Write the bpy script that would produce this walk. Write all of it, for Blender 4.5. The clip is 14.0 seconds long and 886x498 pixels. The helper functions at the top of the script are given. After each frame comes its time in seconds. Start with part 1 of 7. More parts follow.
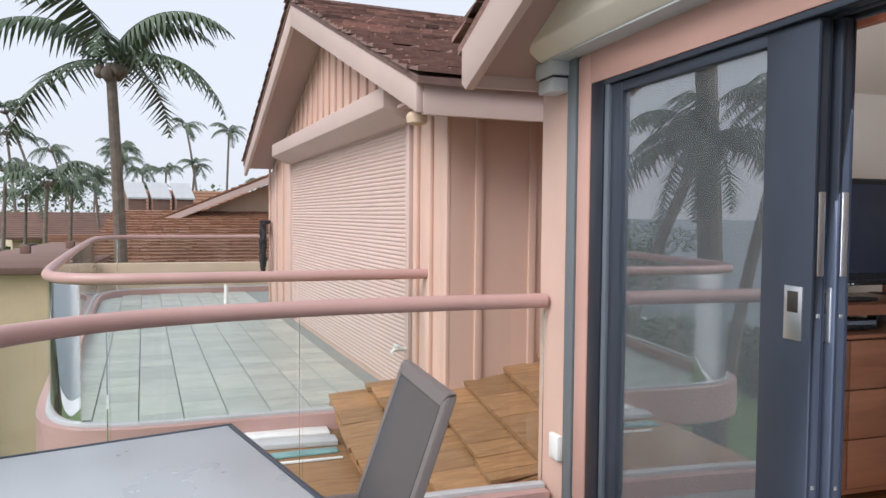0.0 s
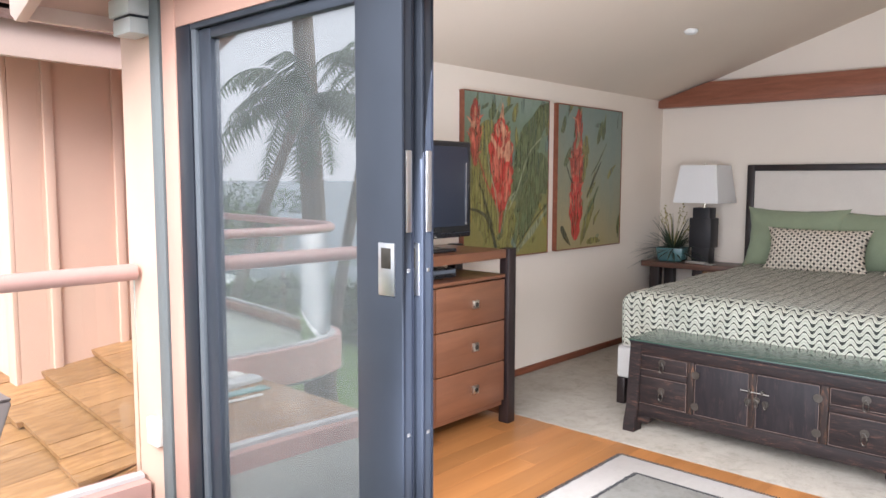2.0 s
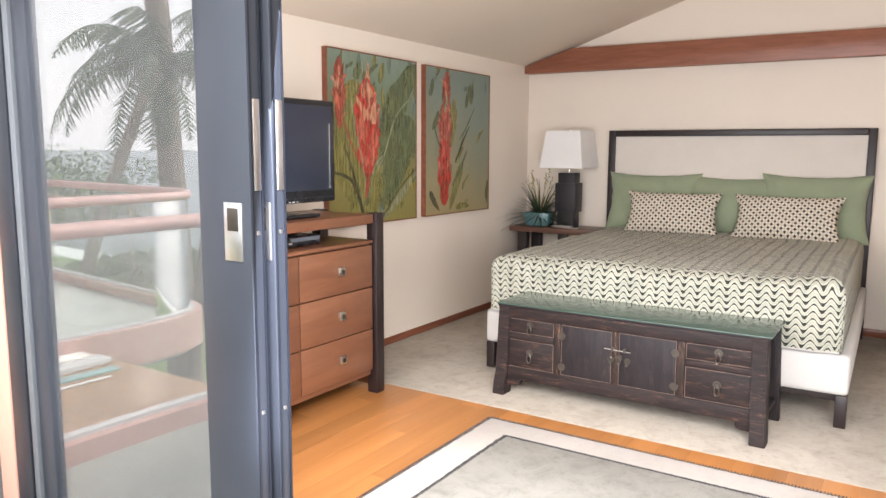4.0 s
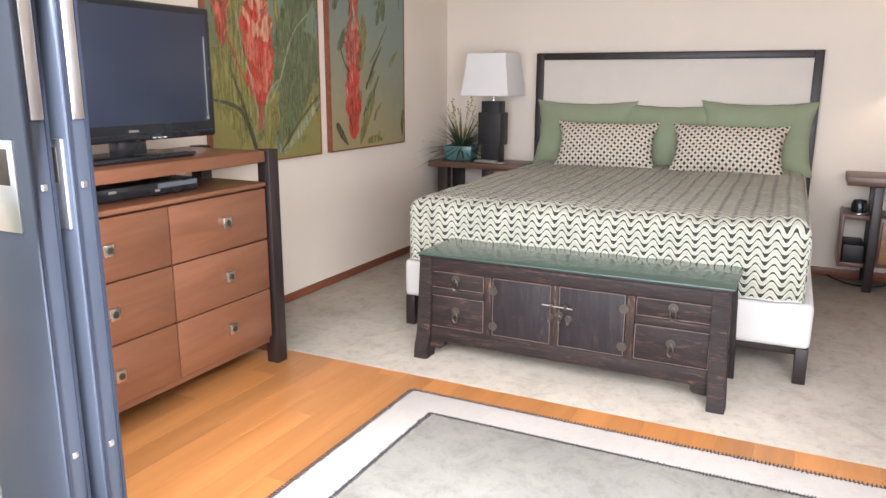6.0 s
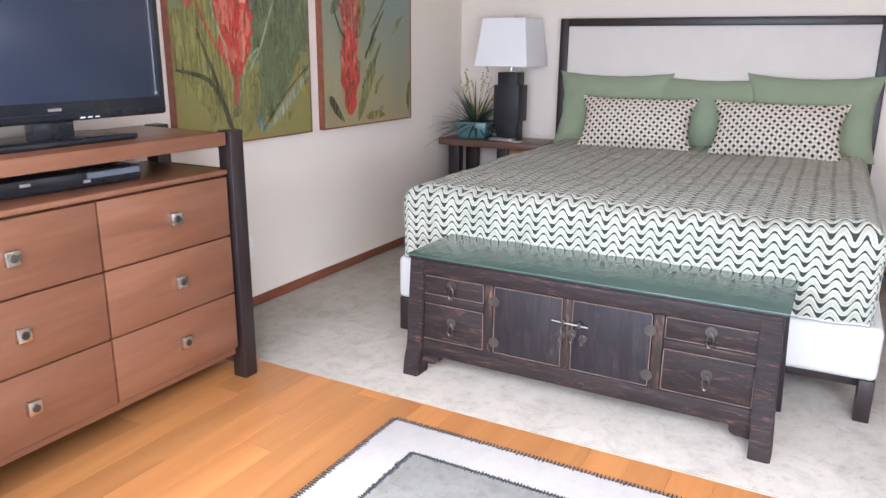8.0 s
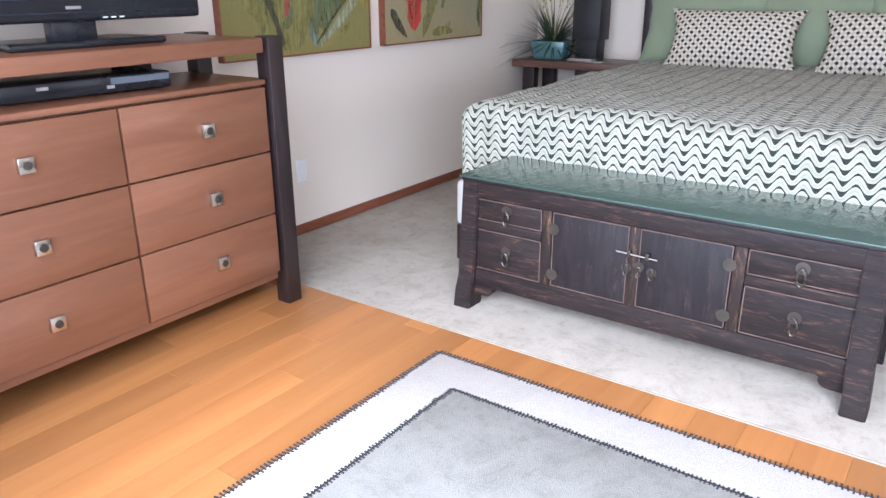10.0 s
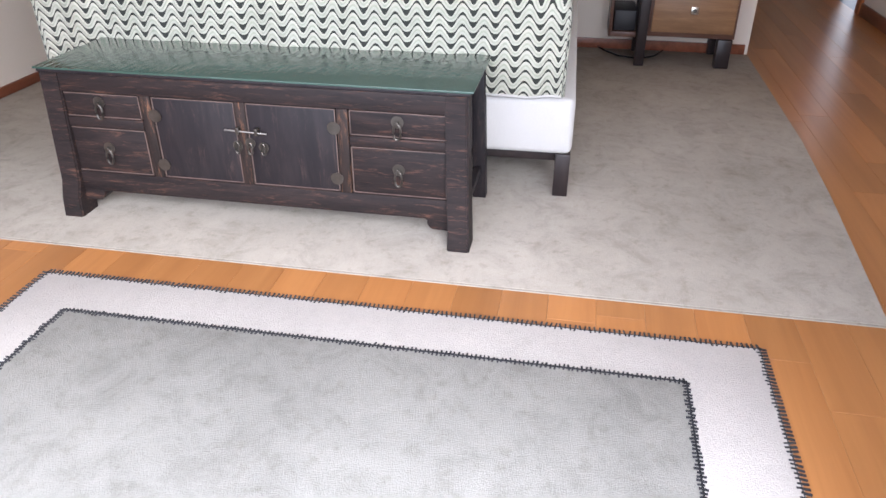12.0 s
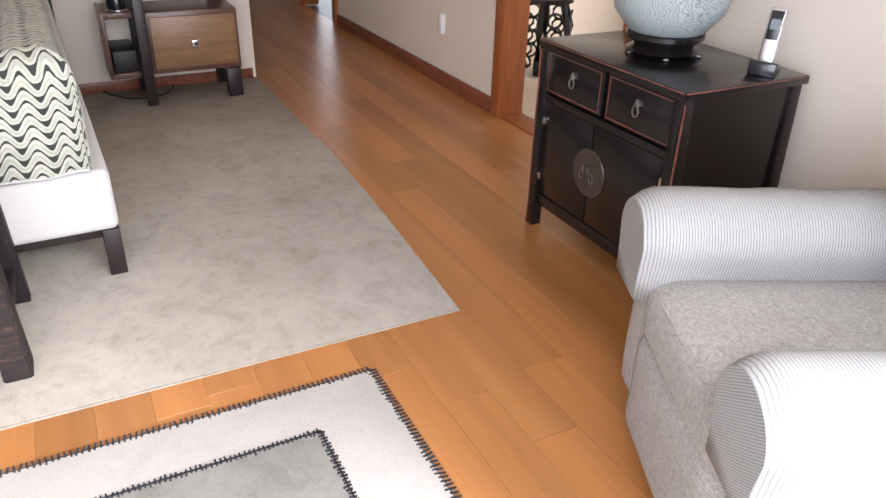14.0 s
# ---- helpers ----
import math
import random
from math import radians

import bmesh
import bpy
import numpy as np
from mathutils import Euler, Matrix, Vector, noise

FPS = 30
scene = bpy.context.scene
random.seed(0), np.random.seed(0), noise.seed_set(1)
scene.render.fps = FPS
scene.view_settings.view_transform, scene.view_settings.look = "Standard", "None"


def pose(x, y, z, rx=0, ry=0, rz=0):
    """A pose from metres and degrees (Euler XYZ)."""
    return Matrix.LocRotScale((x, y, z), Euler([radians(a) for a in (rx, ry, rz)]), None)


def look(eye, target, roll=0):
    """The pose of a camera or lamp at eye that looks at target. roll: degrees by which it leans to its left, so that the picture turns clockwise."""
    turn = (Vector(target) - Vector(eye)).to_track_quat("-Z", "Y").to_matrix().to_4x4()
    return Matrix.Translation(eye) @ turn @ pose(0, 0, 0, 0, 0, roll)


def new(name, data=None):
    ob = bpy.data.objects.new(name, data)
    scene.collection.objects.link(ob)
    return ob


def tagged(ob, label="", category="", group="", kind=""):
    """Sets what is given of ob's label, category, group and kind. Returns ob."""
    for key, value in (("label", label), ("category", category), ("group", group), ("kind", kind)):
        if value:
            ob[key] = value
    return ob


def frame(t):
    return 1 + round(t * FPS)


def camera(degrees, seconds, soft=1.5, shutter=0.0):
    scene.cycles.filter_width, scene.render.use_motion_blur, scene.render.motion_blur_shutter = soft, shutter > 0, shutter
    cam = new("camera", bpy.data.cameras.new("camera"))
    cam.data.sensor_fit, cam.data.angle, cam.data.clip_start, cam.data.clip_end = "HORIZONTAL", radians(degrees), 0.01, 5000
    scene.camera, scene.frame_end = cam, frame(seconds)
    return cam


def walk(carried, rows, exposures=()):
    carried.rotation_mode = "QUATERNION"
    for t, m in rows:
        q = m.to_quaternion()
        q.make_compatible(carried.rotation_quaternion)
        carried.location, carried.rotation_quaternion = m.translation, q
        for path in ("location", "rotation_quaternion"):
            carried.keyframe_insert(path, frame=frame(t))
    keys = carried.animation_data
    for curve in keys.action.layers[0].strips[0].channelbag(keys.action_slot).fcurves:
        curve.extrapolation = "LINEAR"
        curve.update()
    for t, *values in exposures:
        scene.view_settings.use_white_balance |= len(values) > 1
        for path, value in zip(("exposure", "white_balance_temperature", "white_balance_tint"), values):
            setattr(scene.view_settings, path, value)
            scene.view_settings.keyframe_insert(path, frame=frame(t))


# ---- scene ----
cam = camera(62.2, 14.0)
PATH = [
    (0, (1.092, 1.316, 1.462), (1.69, 3.222, 1.373), 0.5),
    (0.5, (1.143, 1.341, 1.466), (2.031, 3.129, 1.342), 0.1),
    (1, (1.187, 1.407, 1.454), (2.329, 3.043, 1.306), 0.1),
    (1.5, (1.219, 1.441, 1.453), (2.553, 2.922, 1.284), 0.1),
    (2, (1.226, 1.452, 1.454), (2.69, 2.802, 1.267), 0.1),
    (2.5, (1.246, 1.476, 1.442), (2.793, 2.728, 1.243), 0.1),
    (3, (1.242, 1.485, 1.439), (2.84, 2.669, 1.231), 0.2),
    (5.5, (1.783, 1.715, 1.36), (3.518, 2.627, 0.965), 0.1),
    (6, (1.927, 1.827, 1.365), (3.676, 2.69, 0.921), 0.2),
    (6.5, (2.099, 1.87, 1.37), (3.853, 2.702, 0.891), 0.2),
    (7, (2.269, 1.891, 1.377), (4.019, 2.722, 0.88), 0.4),
    (7.5, (2.394, 1.941, 1.385), (4.125, 2.808, 0.884), 0.5),
    (10, (2.771, 1.957, 1.237), (4.298, 3.053, 0.553), -0.3),
    (10.5, (2.804, 1.918, 1.224), (4.347, 2.919, 0.437), -0.4),
    (11, (2.833, 1.869, 1.216), (4.424, 2.702, 0.335), -0.4),
    (11.5, (2.886, 1.797, 1.221), (4.537, 2.402, 0.267), -0.3),
    (12, (2.924, 1.732, 1.222), (4.632, 2.048, 0.23), 0.1),
    (12.5, (2.973, 1.699, 1.223), (4.704, 1.69, 0.222), 0.3),
    (13, (3.032, 1.716, 1.233), (4.727, 1.37, 0.228), 1.0),
    (13.5, (3.063, 1.757, 1.259), (4.687, 1.137, 0.269), 1.2),
    (14, (3.065, 1.783, 1.312), (4.623, 0.966, 0.36), 1.6),
]
walk(cam, [(t, look(eye, target, roll)) for t, eye, target, roll in PATH],
     exposures=[(0.0, 0.2, 6150, 10), (1.0, 0.65, 5900, 10), (1.5, 1.05, 6050, 10), (3.0, 1.64, 6700, 11), (5.5, 1.70, 6950, 11), (6.5, 1.74, 5950, 11), (7.5, 1.80, 5850, 11), (10.0, 1.80, 5550, 11), (11.0, 1.60, 5800, 12), (12.0, 1.50, 6000, 13), (13.0, 1.64, 6250, 12), (14.0, 1.66, 6450, 12)])

# ---- world and light ----
SUN_AZ, SUN_EL = radians(245), radians(38)
world = bpy.data.worlds.new("sky")
scene.world = world
world.use_nodes = True
wn, wl = world.node_tree.nodes, world.node_tree.links
sky = wn.new("ShaderNodeTexSky")
sky.sky_type, sky.sun_disc, sky.sun_elevation, sky.sun_rotation = "NISHITA", False, SUN_EL, SUN_AZ
sky.air_density, sky.dust_density = 1.0, 4.0
veil = wn.new("ShaderNodeMixRGB")
veil.inputs[0].default_value = 0.82
veil.inputs[2].default_value = (8.5, 8.65, 9.2, 1)
wl.new(sky.outputs[0], veil.inputs[1])
back = wn["Background"]
wl.new(veil.outputs[0], back.inputs[0])
back.inputs[1].default_value = 0.1
sun = new("sun", bpy.data.lights.new("sun", "SUN"))
sun.data.energy, sun.data.angle, sun.data.color = 2.7, radians(40), (1, 0.98, 0.95)
sun.matrix_world = look((-12, -5.5, 11), (0, 2, 0))

door_light = new("door_daylight", bpy.data.lights.new("door_daylight", "AREA"))
door_light.data.shape, door_light.data.size, door_light.data.size_y = "RECTANGLE", 2.45, 1.5
door_light.data.energy, door_light.data.color = 35, (0.93, 0.97, 1.08)
door_light.matrix_world = look((2.90, 1.76, 1.28), (8, 2.4, 0.55))

pane_light = new("pane_daylight", bpy.data.lights.new("pane_daylight", "AREA"))
pane_light.data.shape, pane_light.data.size, pane_light.data.size_y = "RECTANGLE", 0.95, 1.75
pane_light.data.energy, pane_light.data.color = 13, (0.95, 0.98, 1.06)
pane_light.matrix_world = look((2.90, 3.58, 1.1), (8, 3.2, 0.4))

# added fill lamp in an unseen wall opening, brightens the bathroom doorway
bath_fill = new("bath_added_fill", bpy.data.lights.new("bath_added_fill", "AREA"))
bath_fill.data.shape, bath_fill.data.size, bath_fill.data.size_y = "RECTANGLE", 1.4, 0.9
bath_fill.data.energy, bath_fill.data.color = 9, (0.96, 0.98, 1.05)
bath_fill.matrix_world = look((6.15, -2.66, 1.5), (6.15, 0, 1.2))

# ---- materials ----
def ramp(nt, fac, stops):
    r = nt.nodes.new("ShaderNodeValToRGB")
    while len(r.color_ramp.elements) < len(stops):
        r.color_ramp.elements.new(0.5)
    for e, (p, c) in zip(r.color_ramp.elements, stops):
        e.position, e.color = p, (*c, 1)
    nt.links.new(fac, r.inputs[0])
    return r.outputs[0]


def math_node(nt, op, a, b=None, c=None):
    m = nt.nodes.new("ShaderNodeMath")
    m.operation = op
    for k, v in enumerate((a, b, c)):
        if v is None:
            continue
        if isinstance(v, (int, float)):
            m.inputs[k].default_value = v
        else:
            nt.links.new(v, m.inputs[k])
    return m.outputs[0]


def mix(nt, kind, fac, a, b):
    m = nt.nodes.new("ShaderNodeMixRGB")
    m.blend_type = kind
    for k, v in enumerate((fac, a, b)):
        if isinstance(v, (int, float)):
            m.inputs[k].default_value = v
        elif isinstance(v, tuple):
            m.inputs[k].default_value = (*v, 1)
        else:
            nt.links.new(v, m.inputs[k])
    return m.outputs[0]


def coords(nt, scale=(1, 1, 1), kind="Object", turn=(0, 0, 0)):
    t, m = nt.nodes.new("ShaderNodeTexCoord"), nt.nodes.new("ShaderNodeMapping")
    m.inputs["Scale"].default_value = scale
    m.inputs["Rotation"].default_value = turn
    nt.links.new(t.outputs[kind], m.inputs[0])
    return m.outputs[0]


def noise_tex(nt, vec, scale, detail=4, rough=0.6, distort=0.0):
    n = nt.nodes.new("ShaderNodeTexNoise")
    n.inputs["Scale"].default_value, n.inputs["Detail"].default_value = scale, detail
    n.inputs["Roughness"].default_value, n.inputs["Distortion"].default_value = rough, distort
    nt.links.new(vec, n.inputs["Vector"])
    return n.outputs["Fac"]


def base(name, rough=0.6, metal=0.0, spec=0.5):
    m = bpy.data.materials.new(name)
    m.use_nodes = True
    b = m.node_tree.nodes["Principled BSDF"]
    b.inputs["Roughness"].default_value, b.inputs["Metallic"].default_value = rough, metal
    b.inputs["Specular IOR Level"].default_value = spec
    return m, m.node_tree, b


def bump(nt, b, height, strength, dist=0.01):
    n = nt.nodes.new("ShaderNodeBump")
    n.inputs["Strength"].default_value, n.inputs["Distance"].default_value = strength, dist
    nt.links.new(height, n.inputs["Height"])
    nt.links.new(n.outputs[0], b.inputs["Normal"])


def lift(c, k):
    return tuple(min(1, v * k) for v in c)


def paint(name, col, rough=0.55, vary=0.08, scale=1.5, grain=140, bumpy=0.08, metal=0.0, spec=0.5):
    """Painted or plain surface: broad cloudiness, fine grain."""
    m, nt, b = base(name, rough, metal, spec)
    v = coords(nt)
    big = noise_tex(nt, v, scale, 5)
    fine = noise_tex(nt, v, grain, 2)
    c = ramp(nt, big, [(0.3, lift(col, 1 - vary)), (0.7, lift(col, 1 + vary))])
    c = mix(nt, "MULTIPLY", 0.25, c, ramp(nt, fine, [(0.3, (0.86, 0.86, 0.86)), (0.7, (1, 1, 1))]))
    nt.links.new(c, b.inputs["Base Color"])
    nt.links.new(ramp(nt, big, [(0.2, (max(0, rough - 0.08),) * 3), (0.8, (min(1, rough + 0.08),) * 3)]), b.inputs["Roughness"])
    if bumpy:
        bump(nt, b, fine, bumpy, 0.004)
    return m


def wood(name, dark, light, rough=0.35, along=(1, 12, 12), scale=3.0, per_piece=0.0, wear=None, spec=0.5, streak=0.35):
    """Grain stretched along one axis; per_piece varies whole pieces."""
    m, nt, b = base(name, rough, 0, spec)
    v = coords(nt, along)
    info = nt.nodes.new("ShaderNodeObjectInfo")
    add = nt.nodes.new("ShaderNodeVectorMath")
    add.operation = "MULTIPLY_ADD"
    nt.links.new(info.outputs["Random"], add.inputs[0])
    add.inputs[1].default_value = (17, 31, 11) if per_piece else (0, 0, 0)
    nt.links.new(v, add.inputs[2])
    v = add.outputs[0]
    g = noise_tex(nt, v, scale, 8, 0.62, 0.6)
    fine = noise_tex(nt, v, scale * 9, 3, 0.6)
    c = ramp(nt, g, [(0.28, dark), (0.52, tuple((a + z) / 2 for a, z in zip(dark, light))), (0.74, light)])
    c = mix(nt, "MULTIPLY", streak, c, ramp(nt, fine, [(0.3, (0.72, 0.68, 0.64)), (0.65, (1, 1, 1))]))
    if per_piece:
        tone = ramp(nt, info.outputs["Random"], [(0, (1 - per_piece,) * 3), (0.55, (1, 1, 1)), (1, (1 + per_piece, 1 + per_piece * 0.85, 1 + per_piece * 0.7))])
        c = mix(nt, "MULTIPLY", 1.0, c, tone)
    if wear:
        w = noise_tex(nt, coords(nt, tuple(1.1 * a for a in along)), 4.0, 10, 0.8, 0.6)
        c = mix(nt, "MIX", ramp(nt, w, [(0.54, (0, 0, 0)), (0.70, (1, 1, 1))]), c, wear)
    nt.links.new(c, b.inputs["Base Color"])
    nt.links.new(ramp(nt, fine, [(0.2, (rough * (1 - 0.5 * streak),) * 3), (0.8, (min(1, rough * (1 + 0.6 * streak)),) * 3)]), b.inputs["Roughness"])
    bump(nt, b, fine, 0.3 * streak, 0.002)
    return m


def cloth(name, col, weave=420, vary=0.1, rough=0.95, bumpy=0.35, patch=4.0, tweed=0.0):
    m, nt, b = base(name, rough, 0, 0.2)
    v = coords(nt)
    big = noise_tex(nt, v, patch, 6, 0.65)
    fine = noise_tex(nt, v, weave, 2)
    c = ramp(nt, big, [(0.3, lift(col, 1 - vary)), (0.7, lift(col, 1 + vary))])
    c = mix(nt, "MULTIPLY", 0.5, c, ramp(nt, fine, [(0.3, (0.7, 0.7, 0.7)), (0.7, (1, 1, 1))]))
    if tweed:
        c = mix(nt, "MULTIPLY", tweed, c, ramp(nt, noise_tex(nt, v, 95, 4, 0.8), [(0.36, (0.45, 0.44, 0.43)), (0.62, (1.15, 1.14, 1.12))]))
    nt.links.new(c, b.inputs["Base Color"])
    b.inputs["Sheen Weight"].default_value = 0.15
    bump(nt, b, fine, bumpy, 0.004)
    return m


def metal(name, col, rough=0.3):
    return paint(name, col, rough, 0.05, 6, 300, 0.03, 1.0)


def glass(name, tint, gloss, rough=0.0, film=0.0):
    """A thin pane: clear in part, mirror in part; film: share of pale diffuse mixed over it, unevenly."""
    m = bpy.data.materials.new(name)
    m.use_nodes = True
    nt = m.node_tree
    nt.nodes.remove(nt.nodes["Principled BSDF"])
    tr, gl, mx = nt.nodes.new("ShaderNodeBsdfTransparent"), nt.nodes.new("ShaderNodeBsdfGlossy"), nt.nodes.new("ShaderNodeMixShader")
    tr.inputs[0].default_value = (*tint, 1)
    gl.inputs["Roughness"].default_value = rough
    fr = nt.nodes.new("ShaderNodeFresnel")
    fr.inputs[0].default_value = 1.5
    fac = math_node(nt, "MINIMUM", math_node(nt, "ADD", math_node(nt, "MULTIPLY", fr.outputs[0], 1.2), gloss), 0.95)
    nt.links.new(fac, mx.inputs[0])
    nt.links.new(tr.outputs[0], mx.inputs[1])
    nt.links.new(gl.outputs[0], mx.inputs[2])
    last = mx.outputs[0]
    if film:
        df, m2 = nt.nodes.new("ShaderNodeBsdfDiffuse"), nt.nodes.new("ShaderNodeMixShader")
        df.inputs[0].default_value = (0.72, 0.75, 0.79, 1)
        n = noise_tex(nt, coords(nt, (1, 3, 0.8)), 2.2, 5, 0.6)
        nt.links.new(math_node(nt, "MULTIPLY_ADD", n, film * 0.7, film * 0.65), m2.inputs[0])
        nt.links.new(last, m2.inputs[1])
        nt.links.new(df.outputs[0], m2.inputs[2])
        last = m2.outputs[0]
    nt.links.new(last, nt.nodes["Material Output"].inputs[0])
    return m


PEACH = paint("peach_paint", (0.62, 0.42, 0.34), 0.6, 0.06, 1.2)
PEACH_TRIM = paint("peach_trim_paint", (0.56, 0.33, 0.27), 0.5, 0.06, 2)
PINK_RAIL = paint("dusty_pink_paint", (0.49, 0.30, 0.27), 0.4, 0.06, 3)
CREAM = paint("cream_paint", (0.80, 0.72, 0.60), 0.5, 0.05, 2)
WALL = paint("warm_white_wall", (0.76, 0.68, 0.59), 0.75, 0.03, 0.8, 180, 0.12)
CEIL = paint("ceiling_paint", (0.70, 0.605, 0.505), 0.8, 0.03, 0.9, 160, 0.15)
RED_WOOD = wood("red_brown_wood", (0.15, 0.045, 0.022), (0.28, 0.095, 0.05), 0.35, (1, 10, 10))
BEAM_WOOD = wood("stained_beam_wood", (0.20, 0.07, 0.04), (0.33, 0.125, 0.075), 0.4, (10, 1, 10))
JAMB_WOOD = wood("orange_brown_jamb_wood", (0.27, 0.085, 0.03), (0.46, 0.16, 0.06), 0.3, (10, 10, 1))
PLANK = wood("honey_floor_plank", (0.295, 0.118, 0.037), (0.455, 0.203, 0.069), 0.31, (0.28, 5, 5), 1.5, 0.17, streak=0.09)
DRESSER = wood("chestnut_veneer", (0.14, 0.056, 0.029), (0.215, 0.092, 0.049), 0.33, (1, 9, 9), 1.6, streak=0.2)
ESPRESSO = wood("espresso_wood", (0.011, 0.0075, 0.0085), (0.028, 0.016, 0.015), 0.42, (9, 9, 1), 3)
NIGHT_WOOD = wood("walnut_plank", (0.075, 0.035, 0.025), (0.16, 0.08, 0.055), 0.35, (9, 1, 9), 3)
DRAWER_WOOD = wood("oak_drawer_front", (0.19, 0.10, 0.048), (0.32, 0.18, 0.09), 0.4, (9, 1, 9), 3)
OLD_WOOD = wood("worn_dark_lacquer_wood", (0.009, 0.007, 0.008), (0.03, 0.02, 0.019), 0.62, (14, 1.6, 14), 3, 0, (0.15, 0.072, 0.048), 0.25, 0.6)
OLD_PANEL = wood("dark_lacquer_panel", (0.012, 0.010, 0.0125), (0.026, 0.021, 0.023), 0.55, (9, 9, 1.5), 3, 0, (0.06, 0.04, 0.036), 0.25)
RUBBED = wood("rubbed_lacquer_stile", (0.012, 0.009, 0.009), (0.035, 0.023, 0.02), 0.6, (14, 14, 2.5), 3, 0, (0.23, 0.105, 0.052), 0.25, 0.6)
OLD_EDGE = wood("rubbed_wood_edge", (0.07, 0.045, 0.038), (0.19, 0.135, 0.115), 0.5, (1, 1, 1), 12)
BLACK_LACQ = wood("black_lacquer", (0.006, 0.005, 0.0055), (0.012, 0.009, 0.009), 0.22, (1, 4, 4), 1.5, streak=0.04)
RED_EDGE = paint("worn_red_edge", (0.19, 0.062, 0.042), 0.5, 0.6, 18)
PLATE = paint("aged_brass_plate", (0.095, 0.074, 0.062), 0.45, 0.25, 25, 200, 0.15, 0.6)
WHITE_VINYL = cloth("white_upholstery", (0.58, 0.565, 0.545), 300, 0.03, 0.7, 0.12)
HEADBOARD = cloth("ivory_headboard_cloth", (0.71, 0.66, 0.60), 500, 0.03, 0.9, 0.2)
GREEN_CLOTH = cloth("sage_green_cloth", (0.285, 0.335, 0.225), 380, 0.08)
SHADE = cloth("white_lampshade_linen", (0.82, 0.81, 0.80), 500, 0.02, 0.9, 0.15)
GREY_CLOTH = cloth("grey_woven_cloth", (0.36, 0.338, 0.312), 190, 0.10, 0.95, 0.8, 4.0, 0.5)
BLACK_GLOSS = paint("black_plastic", (0.012, 0.013, 0.016), 0.25, 0.1, 5, 200, 0.0)
SCREEN, SCREEN_NT, SCREEN_BSDF = base("dark_screen", 0.26)
SCREEN_BSDF.inputs["Base Color"].default_value = (0.022, 0.029, 0.048, 1)
BLACK_MATT = paint("matt_black_ceramic", (0.016, 0.015, 0.018), 0.5, 0.15, 8)
CHARCOAL = paint("charcoal_aluminium", (0.048, 0.057, 0.078), 0.38, 0.08, 3, 240, 0.03, 0.35)
SLATE_BLUE = paint("slate_grey_aluminium", (0.15, 0.17, 0.20), 0.4, 0.06, 3, 240, 0.03, 0.3)
NAVY = paint("deep_navy_frame", (0.018, 0.022, 0.034), 0.35, 0.1, 3, 240, 0.03, 0.2)
SILVER = metal("brushed_silver", (0.72, 0.72, 0.73), 0.32)
CHROME = metal("aged_nickel", (0.62, 0.58, 0.52), 0.28)
BRONZE = paint("aged_bronze", (0.085, 0.075, 0.065), 0.42, 0.25, 20, 200, 0.1, 0.75)
WHITE_PLASTIC = paint("white_plastic", (0.78, 0.78, 0.76), 0.4, 0.03, 5)
DULL_NICKEL = metal("dull_nickel", (0.26, 0.24, 0.22), 0.4)
LIGHT_GREY = paint("light_grey_metal", (0.50, 0.51, 0.52), 0.45, 0.06, 3)
TEAL = paint("teal_glazed_ceramic", (0.09, 0.19, 0.20), 0.25, 0.15, 12, 120, 0.05)
LEAF_DARK = paint("dark_spiky_leaf", (0.035, 0.055, 0.03), 0.45, 0.35, 9)
LEAF_GOLD = paint("yellow_flower_spray", (0.32, 0.27, 0.09), 0.6, 0.3, 9)
DOOR_GLASS = glass("door_glass", (0.93, 0.96, 0.97), 0.24, 0.0, 0.04)
RAIL_GLASS = glass("balcony_glass", (0.955, 0.985, 0.975), 0.015)
def screen_material():
    m, nt, b = base("pale_screen_mesh", 0.8, 0, 0.2)
    v = coords(nt, (1, 1, 1))
    w = nt.nodes.new("ShaderNodeTexWave")
    w.bands_direction = "Y"
    w.inputs["Scale"].default_value, w.inputs["Distortion"].default_value = 16, 0.6
    nt.links.new(v, w.inputs["Vector"])
    nt.links.new(ramp(nt, w.outputs["Fac"], [(0.0, (0.20, 0.21, 0.225)), (1.0, (0.225, 0.235, 0.245))]), b.inputs["Base Color"])
    b.inputs["Alpha"].default_value = 0.86
    return m


SCREEN_MESH = screen_material()
STONE_TILE = paint("cream_stone_tile", (0.52, 0.43, 0.33), 0.4, 0.08, 3)


def pile(name, lo, hi, blotch, worn):
    """Short pile: soft broad patches, scuffed blotches, fine tufts."""
    m, nt, b = base(name, 0.95, 0, 0.15)
    v = coords(nt)
    big, mid, spots, fine = noise_tex(nt, v, 1.3, 5, 0.6), noise_tex(nt, v, 6.5, 8, 0.78, 0.5), noise_tex(nt, v, 22, 6, 0.7), noise_tex(nt, v, 240, 2)
    c = ramp(nt, big, [(0.3, lo), (0.7, hi)])
    c = mix(nt, "MULTIPLY", blotch, c, ramp(nt, mid, [(0.30, (0.70, 0.69, 0.67)), (0.5, (0.97, 0.97, 0.96)), (0.72, (1.12, 1.11, 1.10))]))
    c = mix(nt, "MULTIPLY", worn, c, ramp(nt, spots, [(0.34, (0.72, 0.70, 0.66)), (0.46, (1, 1, 1))]))
    c = mix(nt, "MULTIPLY", 0.4, c, ramp(nt, fine, [(0.3, (0.74, 0.74, 0.74)), (0.7, (1, 1, 1))]))
    nt.links.new(c, b.inputs["Base Color"])
    bump(nt, b, fine, 0.4, 0.005)
    return m


